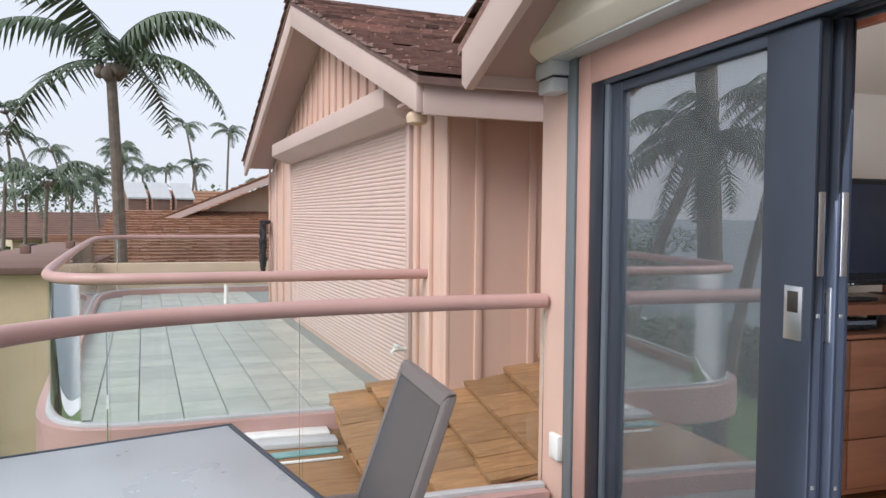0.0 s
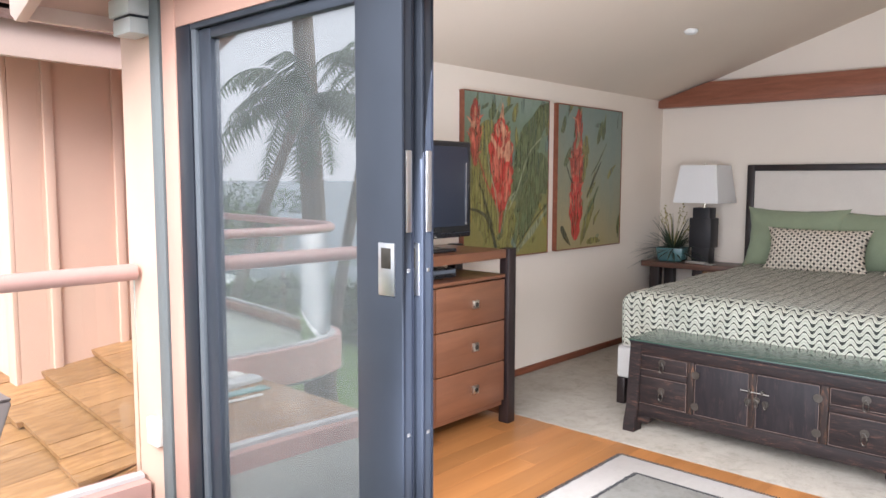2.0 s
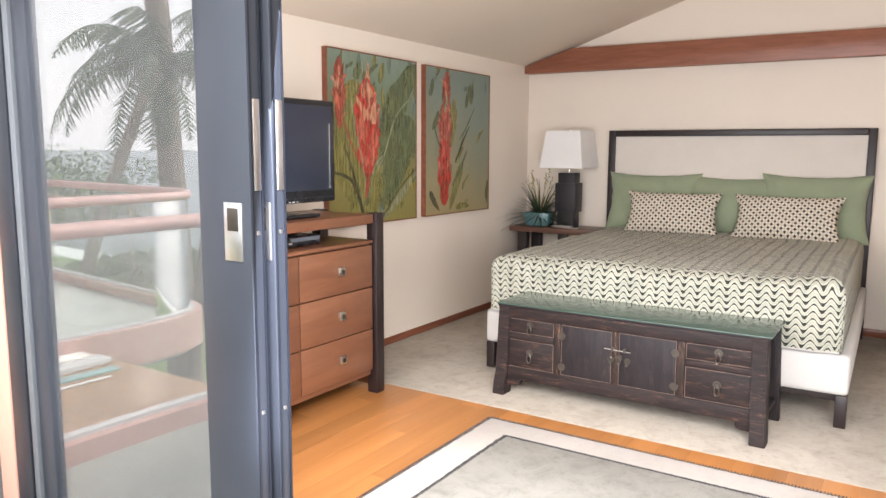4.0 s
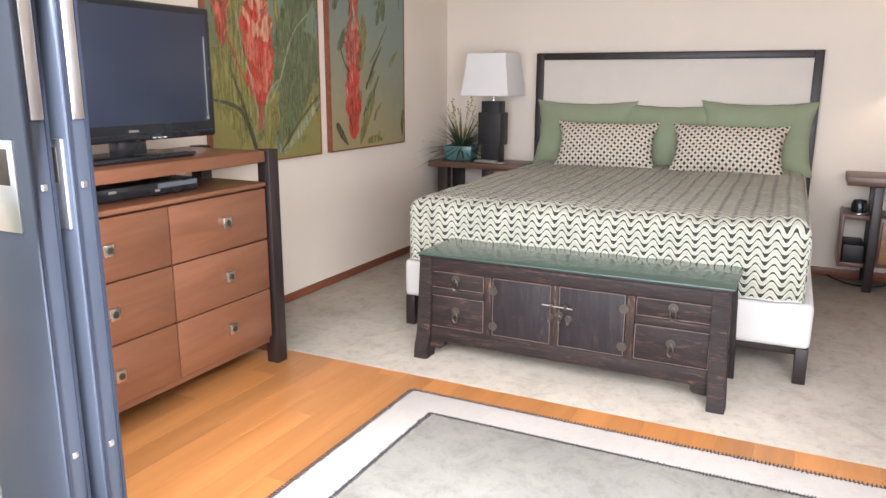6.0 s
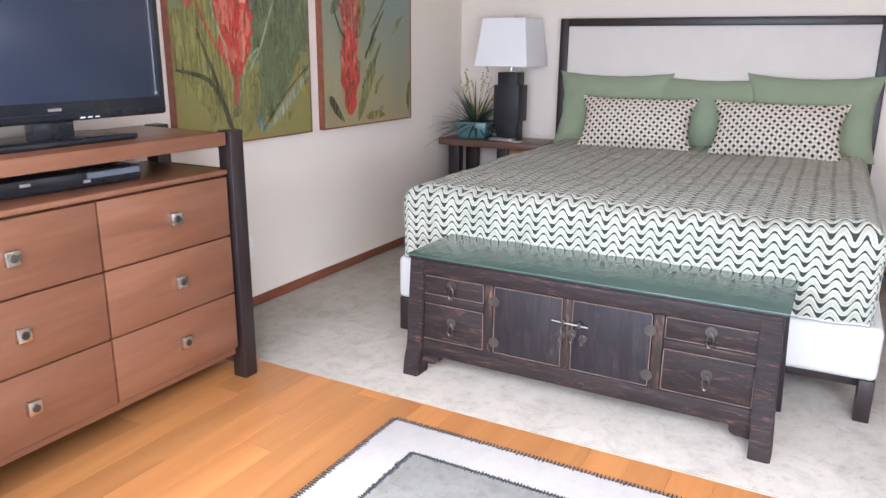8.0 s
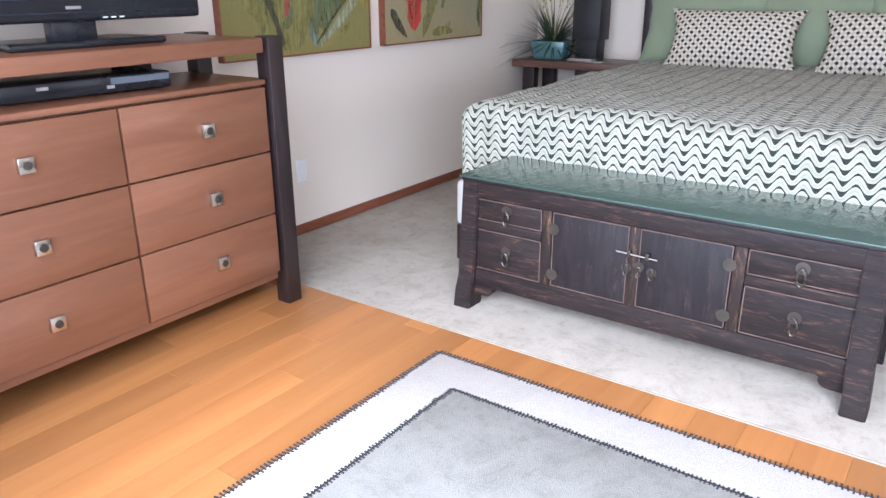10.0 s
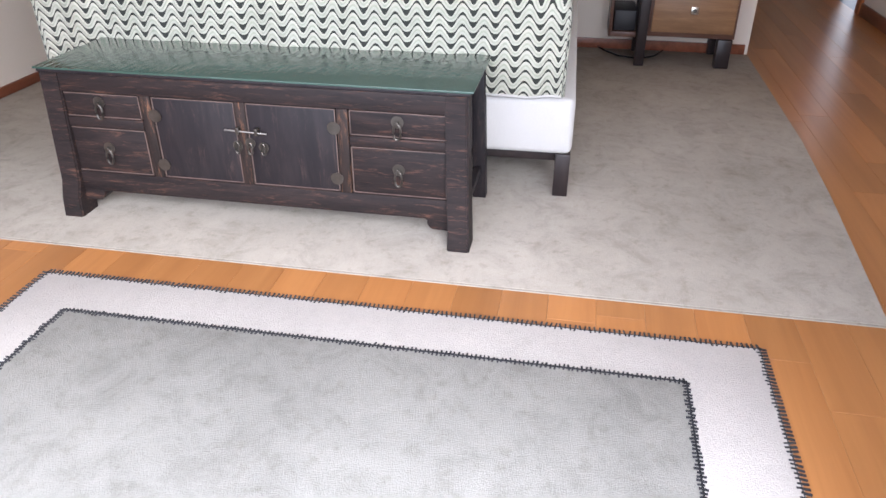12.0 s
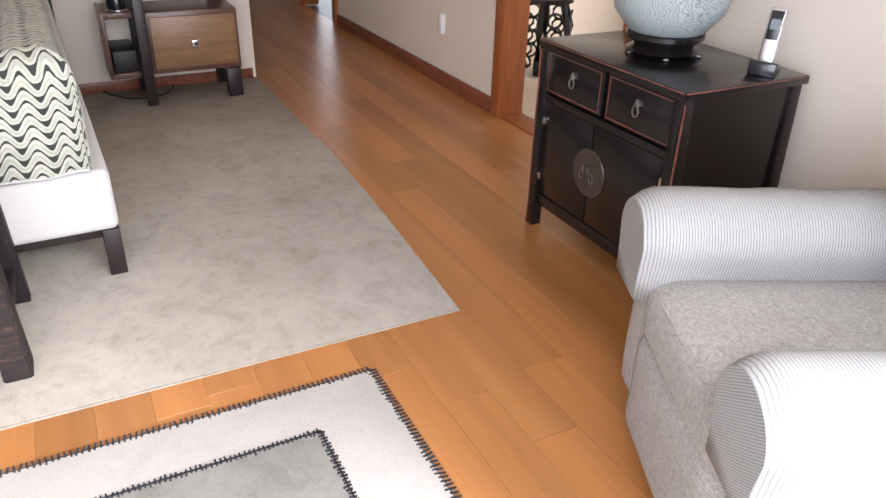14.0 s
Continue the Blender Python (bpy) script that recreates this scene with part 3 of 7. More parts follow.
# ---- dresser ----
def dresser():
    d = thing("dresser", 4.040, 4.325, 0.0, 0, "chestnut wooden dresser with six drawers under an open media shelf", "dresser")
    W, D = 0.595, 0.235
    part("body", B(-W, W, -D + 0.03, D, 0.115, 0.885, bevel=0.004), DRESSER, d)
    for sx in (-1, 1):
        for y0, y1 in ((-D - 0.02, -D + 0.05), (D - 0.07, D)):
            part("leg", B(sx * W + (0.002 if sx > 0 else -0.055), sx * W + (0.072 if sx > 0 else 0.012), y0, y1, 0, 1.055, bevel=0.004), ESPRESSO, d, "espresso-stained corner post")
    part("shelf", B(-W + 0.01, W - 0.014, -D - 0.008, D - 0.02, 0.886, 0.905, bevel=0.003), DRESSER, d)
    part("top", B(-W - 0.01, W - 0.014, -D - 0.012, D, 1.000, 1.052, bevel=0.004), DRESSER, d)
    for x in (-0.30, 0.30):
        part("block", B(x - 0.06, x + 0.06, D - 0.12, D - 0.05, 0.906, 0.999, bevel=0.003), ESPRESSO, d)
    for c, x0, x1 in ((0, -W + 0.012, -0.014), (1, -0.006, W - 0.016)):
        for r in range(3):
            z0 = 0.150 + r * 0.244
            w = part("drawer", B(x0, x1, -D - 0.004, -D + 0.029, z0, z0 + 0.238, bevel=0.003), DRESSER, d)
            xk, zk = (x0 + x1) / 2 + (0.018 if c else -0.016), z0 + 0.122
            k = part("knob", B(xk - 0.023, xk + 0.023, -D - 0.022, -D - 0.005, zk - 0.023, zk + 0.023, bevel=0.002), CHROME, w, "square nickel knob with a round inset")
            m = bmesh.new()
            bmesh.ops.create_cone(m, cap_ends=True, segments=16, radius1=0.0135, radius2=0.0125, depth=0.006, matrix=Matrix.Translation((xk, -D - 0.0235, zk)) @ Matrix.Rotation(radians(90), 4, "X"))
            part("inset", m, BRONZE, k)
    part("plinth", B(-W + 0.012, W - 0.016, -D + 0.012, -D + 0.029, 0.115, 0.146, bevel=0.003), DRESSER, d)
    part("side_board", B(W + 0.073, W + 0.085, -D + 0.005, D - 0.005, 0.02, 0.89, bevel=0.003), DRESSER, d, "lighter brown side board")
    return d


dresser()


def television():
    t = thing("television", 4.03, 4.33, 1.0525, 0, "black flat-screen television with a dark screen, on the dresser", "television")
    part("housing", B(-0.455, 0.455, -0.095, 0.0, 0.075, 0.62, bevel=0.012, seg=3), BLACK_GLOSS, t)
    part("screen", B(-0.425, 0.425, -0.0985, -0.0945, 0.14, 0.59, bevel=0.001), SCREEN, t)
    part("bezel_strip", B(-0.45, 0.45, -0.099, -0.094, 0.10, 0.104, bevel=0.001), NAVY, t)
    part("neck", B(-0.07, 0.075, -0.075, -0.02, 0.01, 0.09, bevel=0.008), BLACK_GLOSS, t)
    part("foot", prism([(-0.24, -0.15), (0.27, -0.15), (0.24, 0.09), (-0.2, 0.09)], "z", 0.0, 0.022, 0.008), BLACK_GLOSS, t, "glossy black swivel stand")
    part("badge", B(-0.03, 0.018, -0.1000, -0.0988, 0.112, 0.121), SILVER, t)
    for k in range(3):
        part("light", B(0.085 + k * 0.028, 0.102 + k * 0.028, -0.1000, -0.0988, 0.083, 0.087), WHITE_PLASTIC, t)
    s = part("side_line", B(0.404, 0.407, -0.1005, -0.0987, 0.16, 0.50), SILVER, t, "fine silver line beside the screen")
    part("side_mark", B(0.400, 0.411, -0.1008, -0.0988, 0.148, 0.160), SILVER, s)


television()
pl = thing("disc_player", 4.06, 4.30, 0.9055, -3, "slim dark disc player on the dresser shelf", "disc player")
part("body", B(-0.30, 0.24, -0.10, 0.13, 0.004, 0.056, bevel=0.004), BLACK_GLOSS, pl)
part("front_panel", B(-0.30, 0.24, -0.106, -0.100, 0.006, 0.054, bevel=0.002), BLACK_GLOSS, pl)
part("display", B(0.03, 0.235, -0.1075, -0.1055, 0.030, 0.050), SLATE_BLUE, pl)
part("badge", B(-0.20, -0.165, -0.1075, -0.1055, 0.034, 0.044), SILVER, pl)
part("badge", B(0.015, 0.04, -0.1075, -0.1055, 0.018, 0.028), SILVER, pl)

# ---- nightstands ----
def nightstand_left():
    n = thing("nightstand", 7.60, 4.235, 0.004, 0, "dark walnut bedside table with a thick plank top", "nightstand")
    part("tabletop", B(-0.215, 0.17, -0.40, 0.425, 0.672, 0.719, bevel=0.004), NIGHT_WOOD, n)
    for y in (-0.10, 0.30):
        part("leg", B(-0.20, -0.13, y - 0.045, y + 0.045, 0, 0.671, bevel=0.003), ESPRESSO, n)
        part("leg", B(0.09, 0.16, y - 0.045, y + 0.045, 0, 0.671, bevel=0.003), ESPRESSO, n)
    part("shelf", B(-0.19, 0.16, -0.36, 0.40, 0.40, 0.425, bevel=0.003), NIGHT_WOOD, n)
    part("drawer", B(-0.195, 0.16, -0.38, -0.15, 0.43, 0.665, bevel=0.004), DRAWER_WOOD, n)


def nightstand_right():
    n = thing("nightstand", 7.61, 1.210, 0.004, 0, "walnut bedside table with an oak drawer and open side shelves", "nightstand")
    part("tabletop", B(-0.20, 0.2, -0.40, 0.36, 0.705, 0.765, bevel=0.004), NIGHT_WOOD, n)
    part("leg", B(-0.215, -0.165, 0.145, 0.20, 0, 0.704, bevel=0.003), ESPRESSO, n)
    part("leg", B(-0.19, -0.12, -0.34, -0.26, 0, 0.165, bevel=0.003), ESPRESSO, n)
    part("leg", B(0.13, 0.19, -0.34, -0.26, 0, 0.704, bevel=0.003), ESPRESSO, n)
    part("leg", B(0.13, 0.19, 0.145, 0.20, 0, 0.704, bevel=0.003), ESPRESSO, n)
    part("case", B(-0.165, 0.19, -0.35, 0.14, 0.165, 0.50, bevel=0.003), NIGHT_WOOD, n)
    dr = part("drawer", B(-0.185, -0.166, -0.335, 0.125, 0.195, 0.475, bevel=0.003), DRAWER_WOOD, n, "honey oak drawer front")
    k = part("knob", B(-0.203, -0.186, -0.122, -0.082, 0.305, 0.345, bevel=0.002), CHROME, dr, "square nickel knob")
    m = bmesh.new()
    bmesh.ops.create_cone(m, cap_ends=True, segments=16, radius1=0.012, radius2=0.011, depth=0.005, matrix=Matrix.Translation((-0.2045, -0.102, 0.325)) @ Matrix.Rotation(radians(90), 4, "Y"))
    part("inset", m, BRONZE, k)
    part("shelf", B(-0.15, 0.19, 0.205, 0.35, 0.475, 0.505, bevel=0.003), NIGHT_WOOD, n)
    part("shelf", B(-0.15, 0.19, 0.205, 0.35, 0.150, 0.180, bevel=0.003), NIGHT_WOOD, n)
    part("side_panel", B(-0.15, 0.19, 0.345, 0.365, 0.15, 0.51, bevel=0.003), NIGHT_WOOD, n)
    part("basket", B(-0.13, 0.17, 0.21, 0.338, 0.181, 0.30, bevel=0.01), BLACK_MATT, n)


nightstand_left()
nightstand_right()
ck = thing("alarm_clock", 7.55, 1.475, 0.510, 20, "small black alarm clock on the bedside shelf", "clock")
part("body", lathe([(0.03, 0), (0.05, 0.012), (0.052, 0.06), (0.04, 0.09), (0.01, 0.095)], 20), BLACK_GLOSS, ck)
part("base", lathe([(0.055, -0.001), (0.055, 0.006), (0.03, 0.008)], 20), SILVER, ck)

# ---- bedside lamps ----
def lamp(x, y, z, label):
    l = thing("table_lamp", x, y, z, 0, label, "lamp")
    part("base", B(-0.065, 0.065, -0.078, 0.078, 0, 0.49, bevel=0.003), BLACK_MATT, l)
    part("collar", B(-0.082, 0.082, -0.098, 0.098, 0.14, 0.40, bevel=0.003), BLACK_MATT, l)
    part("stem", cyl(0, 0, 0.49, 0.60, 0.008), CHROME, l)
    bm = bmesh.new()
    rings = []
    for hw, zz in ((0.202, 0.535), (0.160, 0.862), (0.156, 0.862), (0.198, 0.535)):
        rings.append([bm.verts.new((sx * hw, sy * hw, zz)) for sx, sy in ((-1, -1), (1, -1), (1, 1), (-1, 1))])
    for a, b in zip(rings, rings[1:] + rings[:1]):
        for k in range(4):
            bm.faces.new((a[k], a[(k + 1) % 4], b[(k + 1) % 4], b[k]))
    bmesh.ops.recalc_face_normals(bm, faces=bm.faces[:])
    sh = part("shade", bm, SHADE, l, "white square tapered linen shade", 10)
    part("finial", cyl(0, 0, 0.82, 0.88, 0.006), CHROME, l)
    return l


lamp(7.575, 4.160, 0.7235, "black block table lamp with a square white shade, unlit")
lamp(7.63, 1.14, 0.7695, "black block table lamp with a square white shade, lit")
glow = new("lamp_bulb", bpy.data.lights.new("lamp_bulb", "POINT"))
glow.data.energy, glow.data.color, glow.data.shadow_soft_size = 1.2, (1, 0.78, 0.55), 0.04
glow.location = (7.63, 1.14, 1.44)

# ---- potted plant ----
def pot_plant():
    p = thing("potted_plant", 7.56, 4.435, 0.7235, 8, "spiky dark-leaved plant in a square teal ceramic pot", "plant")
    bm = bmesh.new()
    rings = []
    for hw, zz in ((0.088, 0), (0.105, 0.015), (0.122, 0.125), (0.110, 0.125), (0.106, 0.1)):
        rings.append([bm.verts.new((sx * hw, sy * hw, zz)) for sx, sy in ((-1, -1), (1, -1), (1, 1), (-1, 1))])
    for a, b in zip(rings, rings[1:]):
        for k in range(4):
            bm.faces.new((a[k], a[(k + 1) % 4], b[(k + 1) % 4], b[k]))
    bm.faces.new(rings[0][::-1]), bm.faces.new(rings[-1])
    bmesh.ops.bevel(bm, geom=bm.edges[:], offset=0.006, segments=2, affect="EDGES", profile=0.5)
    part("pot", bm, TEAL, p)
    rnd = random.Random(4)
    lb = bmesh.new()
    for k in range(190):
        a, lean, ln = rnd.uniform(0, 6.283), rnd.uniform(0.35, 1.75), rnd.uniform(0.22, 0.40)
        w = rnd.uniform(0.006, 0.012)
        r0 = rnd.uniform(0, 0.05)
        prev = None
        for s in range(5):
            f = s / 4
            out = r0 + ln * f * math.sin(lean) * (1 + 0.3 * f)
            up = 0.10 + ln * (f * math.cos(lean) - 0.35 * f * f * math.sin(lean))
            c = Vector((out * math.cos(a), out * math.sin(a), up))
            sd = Vector((-math.sin(a), math.cos(a), 0)) * w * (1 - 0.92 * f)
            cur = (lb.verts.new(c - sd), lb.verts.new(c + sd))
            if prev:
                lb.faces.new((prev[0], prev[1], cur[1], cur[0]))
            prev = cur
    part("leaves", lb, LEAF_DARK, p)
    fb = bmesh.new()
    for k in range(9):
        a, lean, ln = rnd.uniform(0, 6.283), rnd.uniform(0.05, 0.6), rnd.uniform(0.30, 0.46)
        tip = Vector((ln * math.sin(lean) * math.cos(a), ln * math.sin(lean) * math.sin(a), 0.1 + ln * math.cos(lean)))
        join(fb, tube([(0, 0, 0.1), tip * 0.5 + Vector((0, 0, 0.06)), tip], 0.0018, 4))
        for j in range(7):
            m = bmesh.new()
            bmesh.ops.create_icosphere(m, subdivisions=1, radius=rnd.uniform(0.005, 0.010))
            q = tip * (0.72 + 0.045 * j) + Vector((rnd.uniform(-0.015, 0.015), rnd.uniform(-0.015, 0.015), 0.02))
            join(fb, m, Matrix.Translation(q))
    part("flower_sprays", fb, LEAF_GOLD, p, "yellow-green flower sprays")


pot_plant()
bk = thing("remote_control", 7.47, 4.17, 0.7235, 82, "slim silver remote control on the bedside table", "remote control")
part("case", B(-0.10, 0.10, -0.03, 0.03, 0, 0.018, bevel=0.004), SILVER, bk)
part("face", B(-0.085, 0.085, -0.022, 0.022, 0.0181, 0.0195), WHITE_PLASTIC, bk)
tagged(part("paper_slip", B(7.43, 7.52, 4.02, 4.10, 0.7238, 0.7252, bevel=0.0004), WHITE_PLASTIC), "white card lying on the bedside table", "card")

# ---- bed ----
# the bed stands turned a little, its head towards the dresser wall
BED_TURN = Matrix.Translation((5.47, 2.767, 0)) @ Matrix.Rotation(radians(1.25), 4, "Z") @ Matrix.Translation((-5.47, -2.755, 0))


def pillow(name, x, y, z, w, h, thick, tilt, turn, mat, label, group, ruffle=0.0, roll=0):
    """A stuffed pillow standing on its long edge: w along the bed head, h up its face, leaning back by tilt."""
    nu, nv = 30, 22
    bm = bmesh.new()
    uvl = bm.loops.layers.uv.new("uv")
    grid = {}
    for side in (-1, 1):
        for i in range(nu + 1):
            for j in range(nv + 1):
                u, v = i / nu * 2 - 1, j / nv * 2 - 1
                edge = max(abs(u), abs(v))
                if side == 1 and (i in (0, nu) or j in (0, nv)):
                    grid[side, i, j] = grid[-1, i, j]
                    continue
                fat = (1 - abs(u) ** 2.6) ** 0.55 * (1 - abs(v) ** 2.6) ** 0.55
                pinch = 1 - 0.06 * (1 - u * u) * abs(v) ** 3 - 0.0
                px = u * w / 2 * (1 - 0.11 * (1 - v * v) * abs(u) ** 4)
                pz = v * h / 2 * (1 - 0.12 * (1 - u * u) * abs(v) ** 4 * (1 if v > 0 else 0.2))
                n = noise.noise(Vector((px * 6 + y * 7, pz * 6, side * 3.1)))
                d = side * thick / 2 * fat * (1 + 0.22 * n + 0.10 * noise.noise(Vector((px * 17 + y, pz * 13, side * 5.1)))) + 0.006 * n
                if ruffle and edge > 0.93:
                    d += 0.008 * math.sin(45 * (px + pz)) * (edge - 0.93) / 0.07
                grid[side, i, j] = bm.verts.new((d, px, pz + h / 2))
        for i in range(nu):
            for j in range(nv):
                q = [grid[side, i, j], grid[side, i + 1, j], grid[side, i + 1, j + 1], grid[side, i, j + 1]]
                f = bm.faces.new(q if side < 0 else q[::-1])
                for lp in f.loops:
                    lp[uvl].uv = (lp.vert.co.y + 3, lp.vert.co.z + 3)
    bmesh.ops.recalc_face_normals(bm, faces=bm.faces[:])
    ob = part(name, bm, mat, None, "", 60, BED_TURN @ pose(x, y, z, roll, tilt, turn))
    return tagged(ob, label, "pillow", group)


def bed():
    b = thing("bed", 6.60, 2.755, 0.004, 0, "large upholstered platform bed with a dark-framed ivory headboard", "bed")
    part("base", B(-1.13, 1.14, -1.04, 1.04, 0.172, 0.385, bevel=0.025, seg=3), WHITE_VINYL, b, "white upholstered box base")
    part("under_frame", B(-1.07, 1.12, -0.99, 0.99, 0.125, 0.171, bevel=0.003), ESPRESSO, b)
    for x in (-1.085, 1.06):
        for y in (-1.01, 1.01):
            part("leg", B(x - 0.035, x + 0.035, y - 0.028, y + 0.028, 0, 0.171, bevel=0.004), ESPRESSO, b)
    part("headboard_panel", B(1.145, 1.185, -0.985, 0.985, 0.35, 1.535, bevel=0.012), HEADBOARD, b, "ivory upholstered headboard panel")
    for y in (-1.0, 1.0):
        part("headboard_post", B(1.125, 1.195, y - 0.030, y + 0.030, 0.02, 1.585, bevel=0.005), ESPRESSO, b)
    part("headboard_rail", B(1.125, 1.195, -0.97, 0.97, 1.533, 1.585, bevel=0.005), ESPRESSO, b)
    part("mattress", B(-1.09, 1.12, -0.955, 0.955, 0.386, 0.70, bevel=0.04, seg=3), WHITE_VINYL, b)
    b.matrix_basis = BED_TURN @ b.matrix_basis


bed()


def bedspread():
    """One sheet of cloth over the mattress, hanging down at foot and sides."""
    bm = bmesh.new()
    uvl = bm.loops.layers.uv.new("uv")
    x_foot, x_head, hw, top, hem, rad = 5.475, 7.70, 0.985, 0.750, 0.395, 0.085
    def prof(s, flat, drop):
        """Arc length past the start of the flat to (out, down)."""
        if s <= flat:
            return s, 0.0
        s -= flat
        q = rad * math.pi / 2
        if s < q:
            a = s / rad
            return flat + rad * math.sin(a), rad * (1 - math.cos(a))
        return flat + rad, rad + (s - q)
    nu, nv = 150, 160
    def hem_z(yy):
        return hem + 0.004
    flat_x, flat_y, drop = x_head - x_foot - rad, hw - rad, top - hem - rad
    lx, ly = flat_x + rad * math.pi / 2 + drop, flat_y + rad * math.pi / 2 + drop
    rows = []
    for i in range(nu + 1):
        sx = lx * i / nu
        row = []
        for j in range(nv + 1):
            sy = -ly + 2 * ly * j / nv
            ox, dx = prof(sx, flat_x, drop)
            oy, dy = prof(abs(sy), flat_y, drop)
            down = max(dx, dy) if min(dx, dy) > 0 else dx + dy
            x, y = x_head - ox, 2.755 + math.copysign(oy, sy)
            n = noise.noise(Vector((x * 3.1, y * 3.1, 0.3))) * 0.014 + noise.noise(Vector((x * 9, y * 9, 1.3))) * 0.007 + noise.noise(Vector((x * 22, y * 22, 2.3))) * 0.003
            z = top - down + n * (1 if down < 0.03 else 0.3)
            z += 0.02 * math.exp(-((y - 1.79) / 0.12) ** 2) * (down < 0.05)
            swell = min(1, down / 0.3) * (0.010 * math.sin(y * 23 + 1) + 0.006 * math.sin(y * 41))
            if dx > 0.02:
                x -= 0.012 + swell
            if dy > 0.02:
                y += math.copysign(0.010 + 0.5 * swell, sy)
            row.append((bm.verts.new((x, y, z)), sy, sx))
        rows.append(row)
    for a, b in zip(rows, rows[1:]):
        for j in range(nv):
            q = (a[j], b[j], b[j + 1], a[j + 1])
            f = bm.faces.new([v[0] for v in q])
            for lp, v in zip(f.loops, q):
                lp[uvl].uv = (v[1] + 5, v[2])
    bmesh.ops.recalc_face_normals(bm, faces=bm.faces[:])
    ob = part("bedspread", bm, WAVES, None, "", 60)
    so = ob.modifiers.new("thick", "SOLIDIFY")
    so.thickness, so.offset = 0.008, 1
    hem_bar = tube([(x_foot - 0.018 - 0.010 * math.sin(yy * 23 + 1) - 0.006 * math.sin(yy * 41), yy, hem_z(yy)) for yy in [2.755 - hw + 2 * hw * k / 60 for k in range(61)]], 0.0045, 6)
    part("hem", hem_bar, WHITE_VINYL, ob)
    ob.matrix_basis = BED_TURN @ ob.matrix_basis
    tagged(ob, "cream bedspread printed with black and green waves, on the bed", "bedspread")


bedspread()
G1, G2 = "green pillows on the bed", "patterned pillows on the bed"
pillow("pillow", 7.60, 3.36, 0.725, 0.80, 0.520, 0.20, 14, 0, GREEN_CLOTH, "sage green pillow leaning on the headboard", G1, 1)
pillow("pillow", 7.63, 2.70, 0.725, 0.78, 0.500, 0.20, 12, 0, GREEN_CLOTH, "sage green pillow leaning on the headboard", G1, 1)
pillow("pillow", 7.58, 2.11, 0.725, 0.78, 0.530, 0.20, 13, 0, GREEN_CLOTH, "sage green pillow with a beaded edge", G1, 1)
pillow("cushion", 7.36, 3.13, 0.735, 0.76, 0.375, 0.19, 24, 3, DOTS, "cream cushion with a black dotted lattice print", G2)
pillow("cushion", 7.36, 2.28, 0.735, 0.78, 0.375, 0.19, 24, -2, DOTS, "cream cushion with a black dotted lattice print", G2)

# ---- low chest at the foot of the bed ----
TOP_GLASS = base("green_glass_top", 0.09, 0, 0.5)
TOP_GLASS[2].inputs["Base Color"].default_value = (0.05, 0.088, 0.072, 1)
bump(TOP_GLASS[1], TOP_GLASS[2], noise_tex(TOP_GLASS[1], coords(TOP_GLASS[1], (1, 2.2, 1)), 16, 3, 0.6), 0.35, 0.012)


def leg_front(c, s, L, H):
    """A front leg that splays forwards and outwards to its foot."""
    bm = bmesh.new()
    quad = []
    for z, xf, xb, yo, yi in ((0.0, -0.052, 0.045, L + 0.006, L - 0.068), (0.07, -0.046, 0.050, L + 0.003, L - 0.068), (0.13, -0.030, 0.060, L - 0.001, L - 0.074), (H - 0.002, -0.014, 0.065, L - 0.012, L - 0.085)):
        quad.append([bm.verts.new((xx, s * yy, z)) for xx, yy in ((xf, yo), (xb, yo), (xb, yi), (xf, yi))])
    for a, b in zip(quad, quad[1:]):
        for k in range(4):
            bm.faces.new((a[k], a[(k + 1) % 4], b[(k + 1) % 4], b[k]))
    bm.faces.new(quad[0][::-1]), bm.faces.new(quad[-1])
    bmesh.ops.recalc_face_normals(bm, faces=bm.faces[:])
    bmesh.ops.bevel(bm, geom=[e for e in bm.edges if abs(e.verts[0].co.z - e.verts[1].co.z) > 0.02], offset=0.005, segments=2, affect="EDGES")
    part("leg", bm, OLD_WOOD, c)


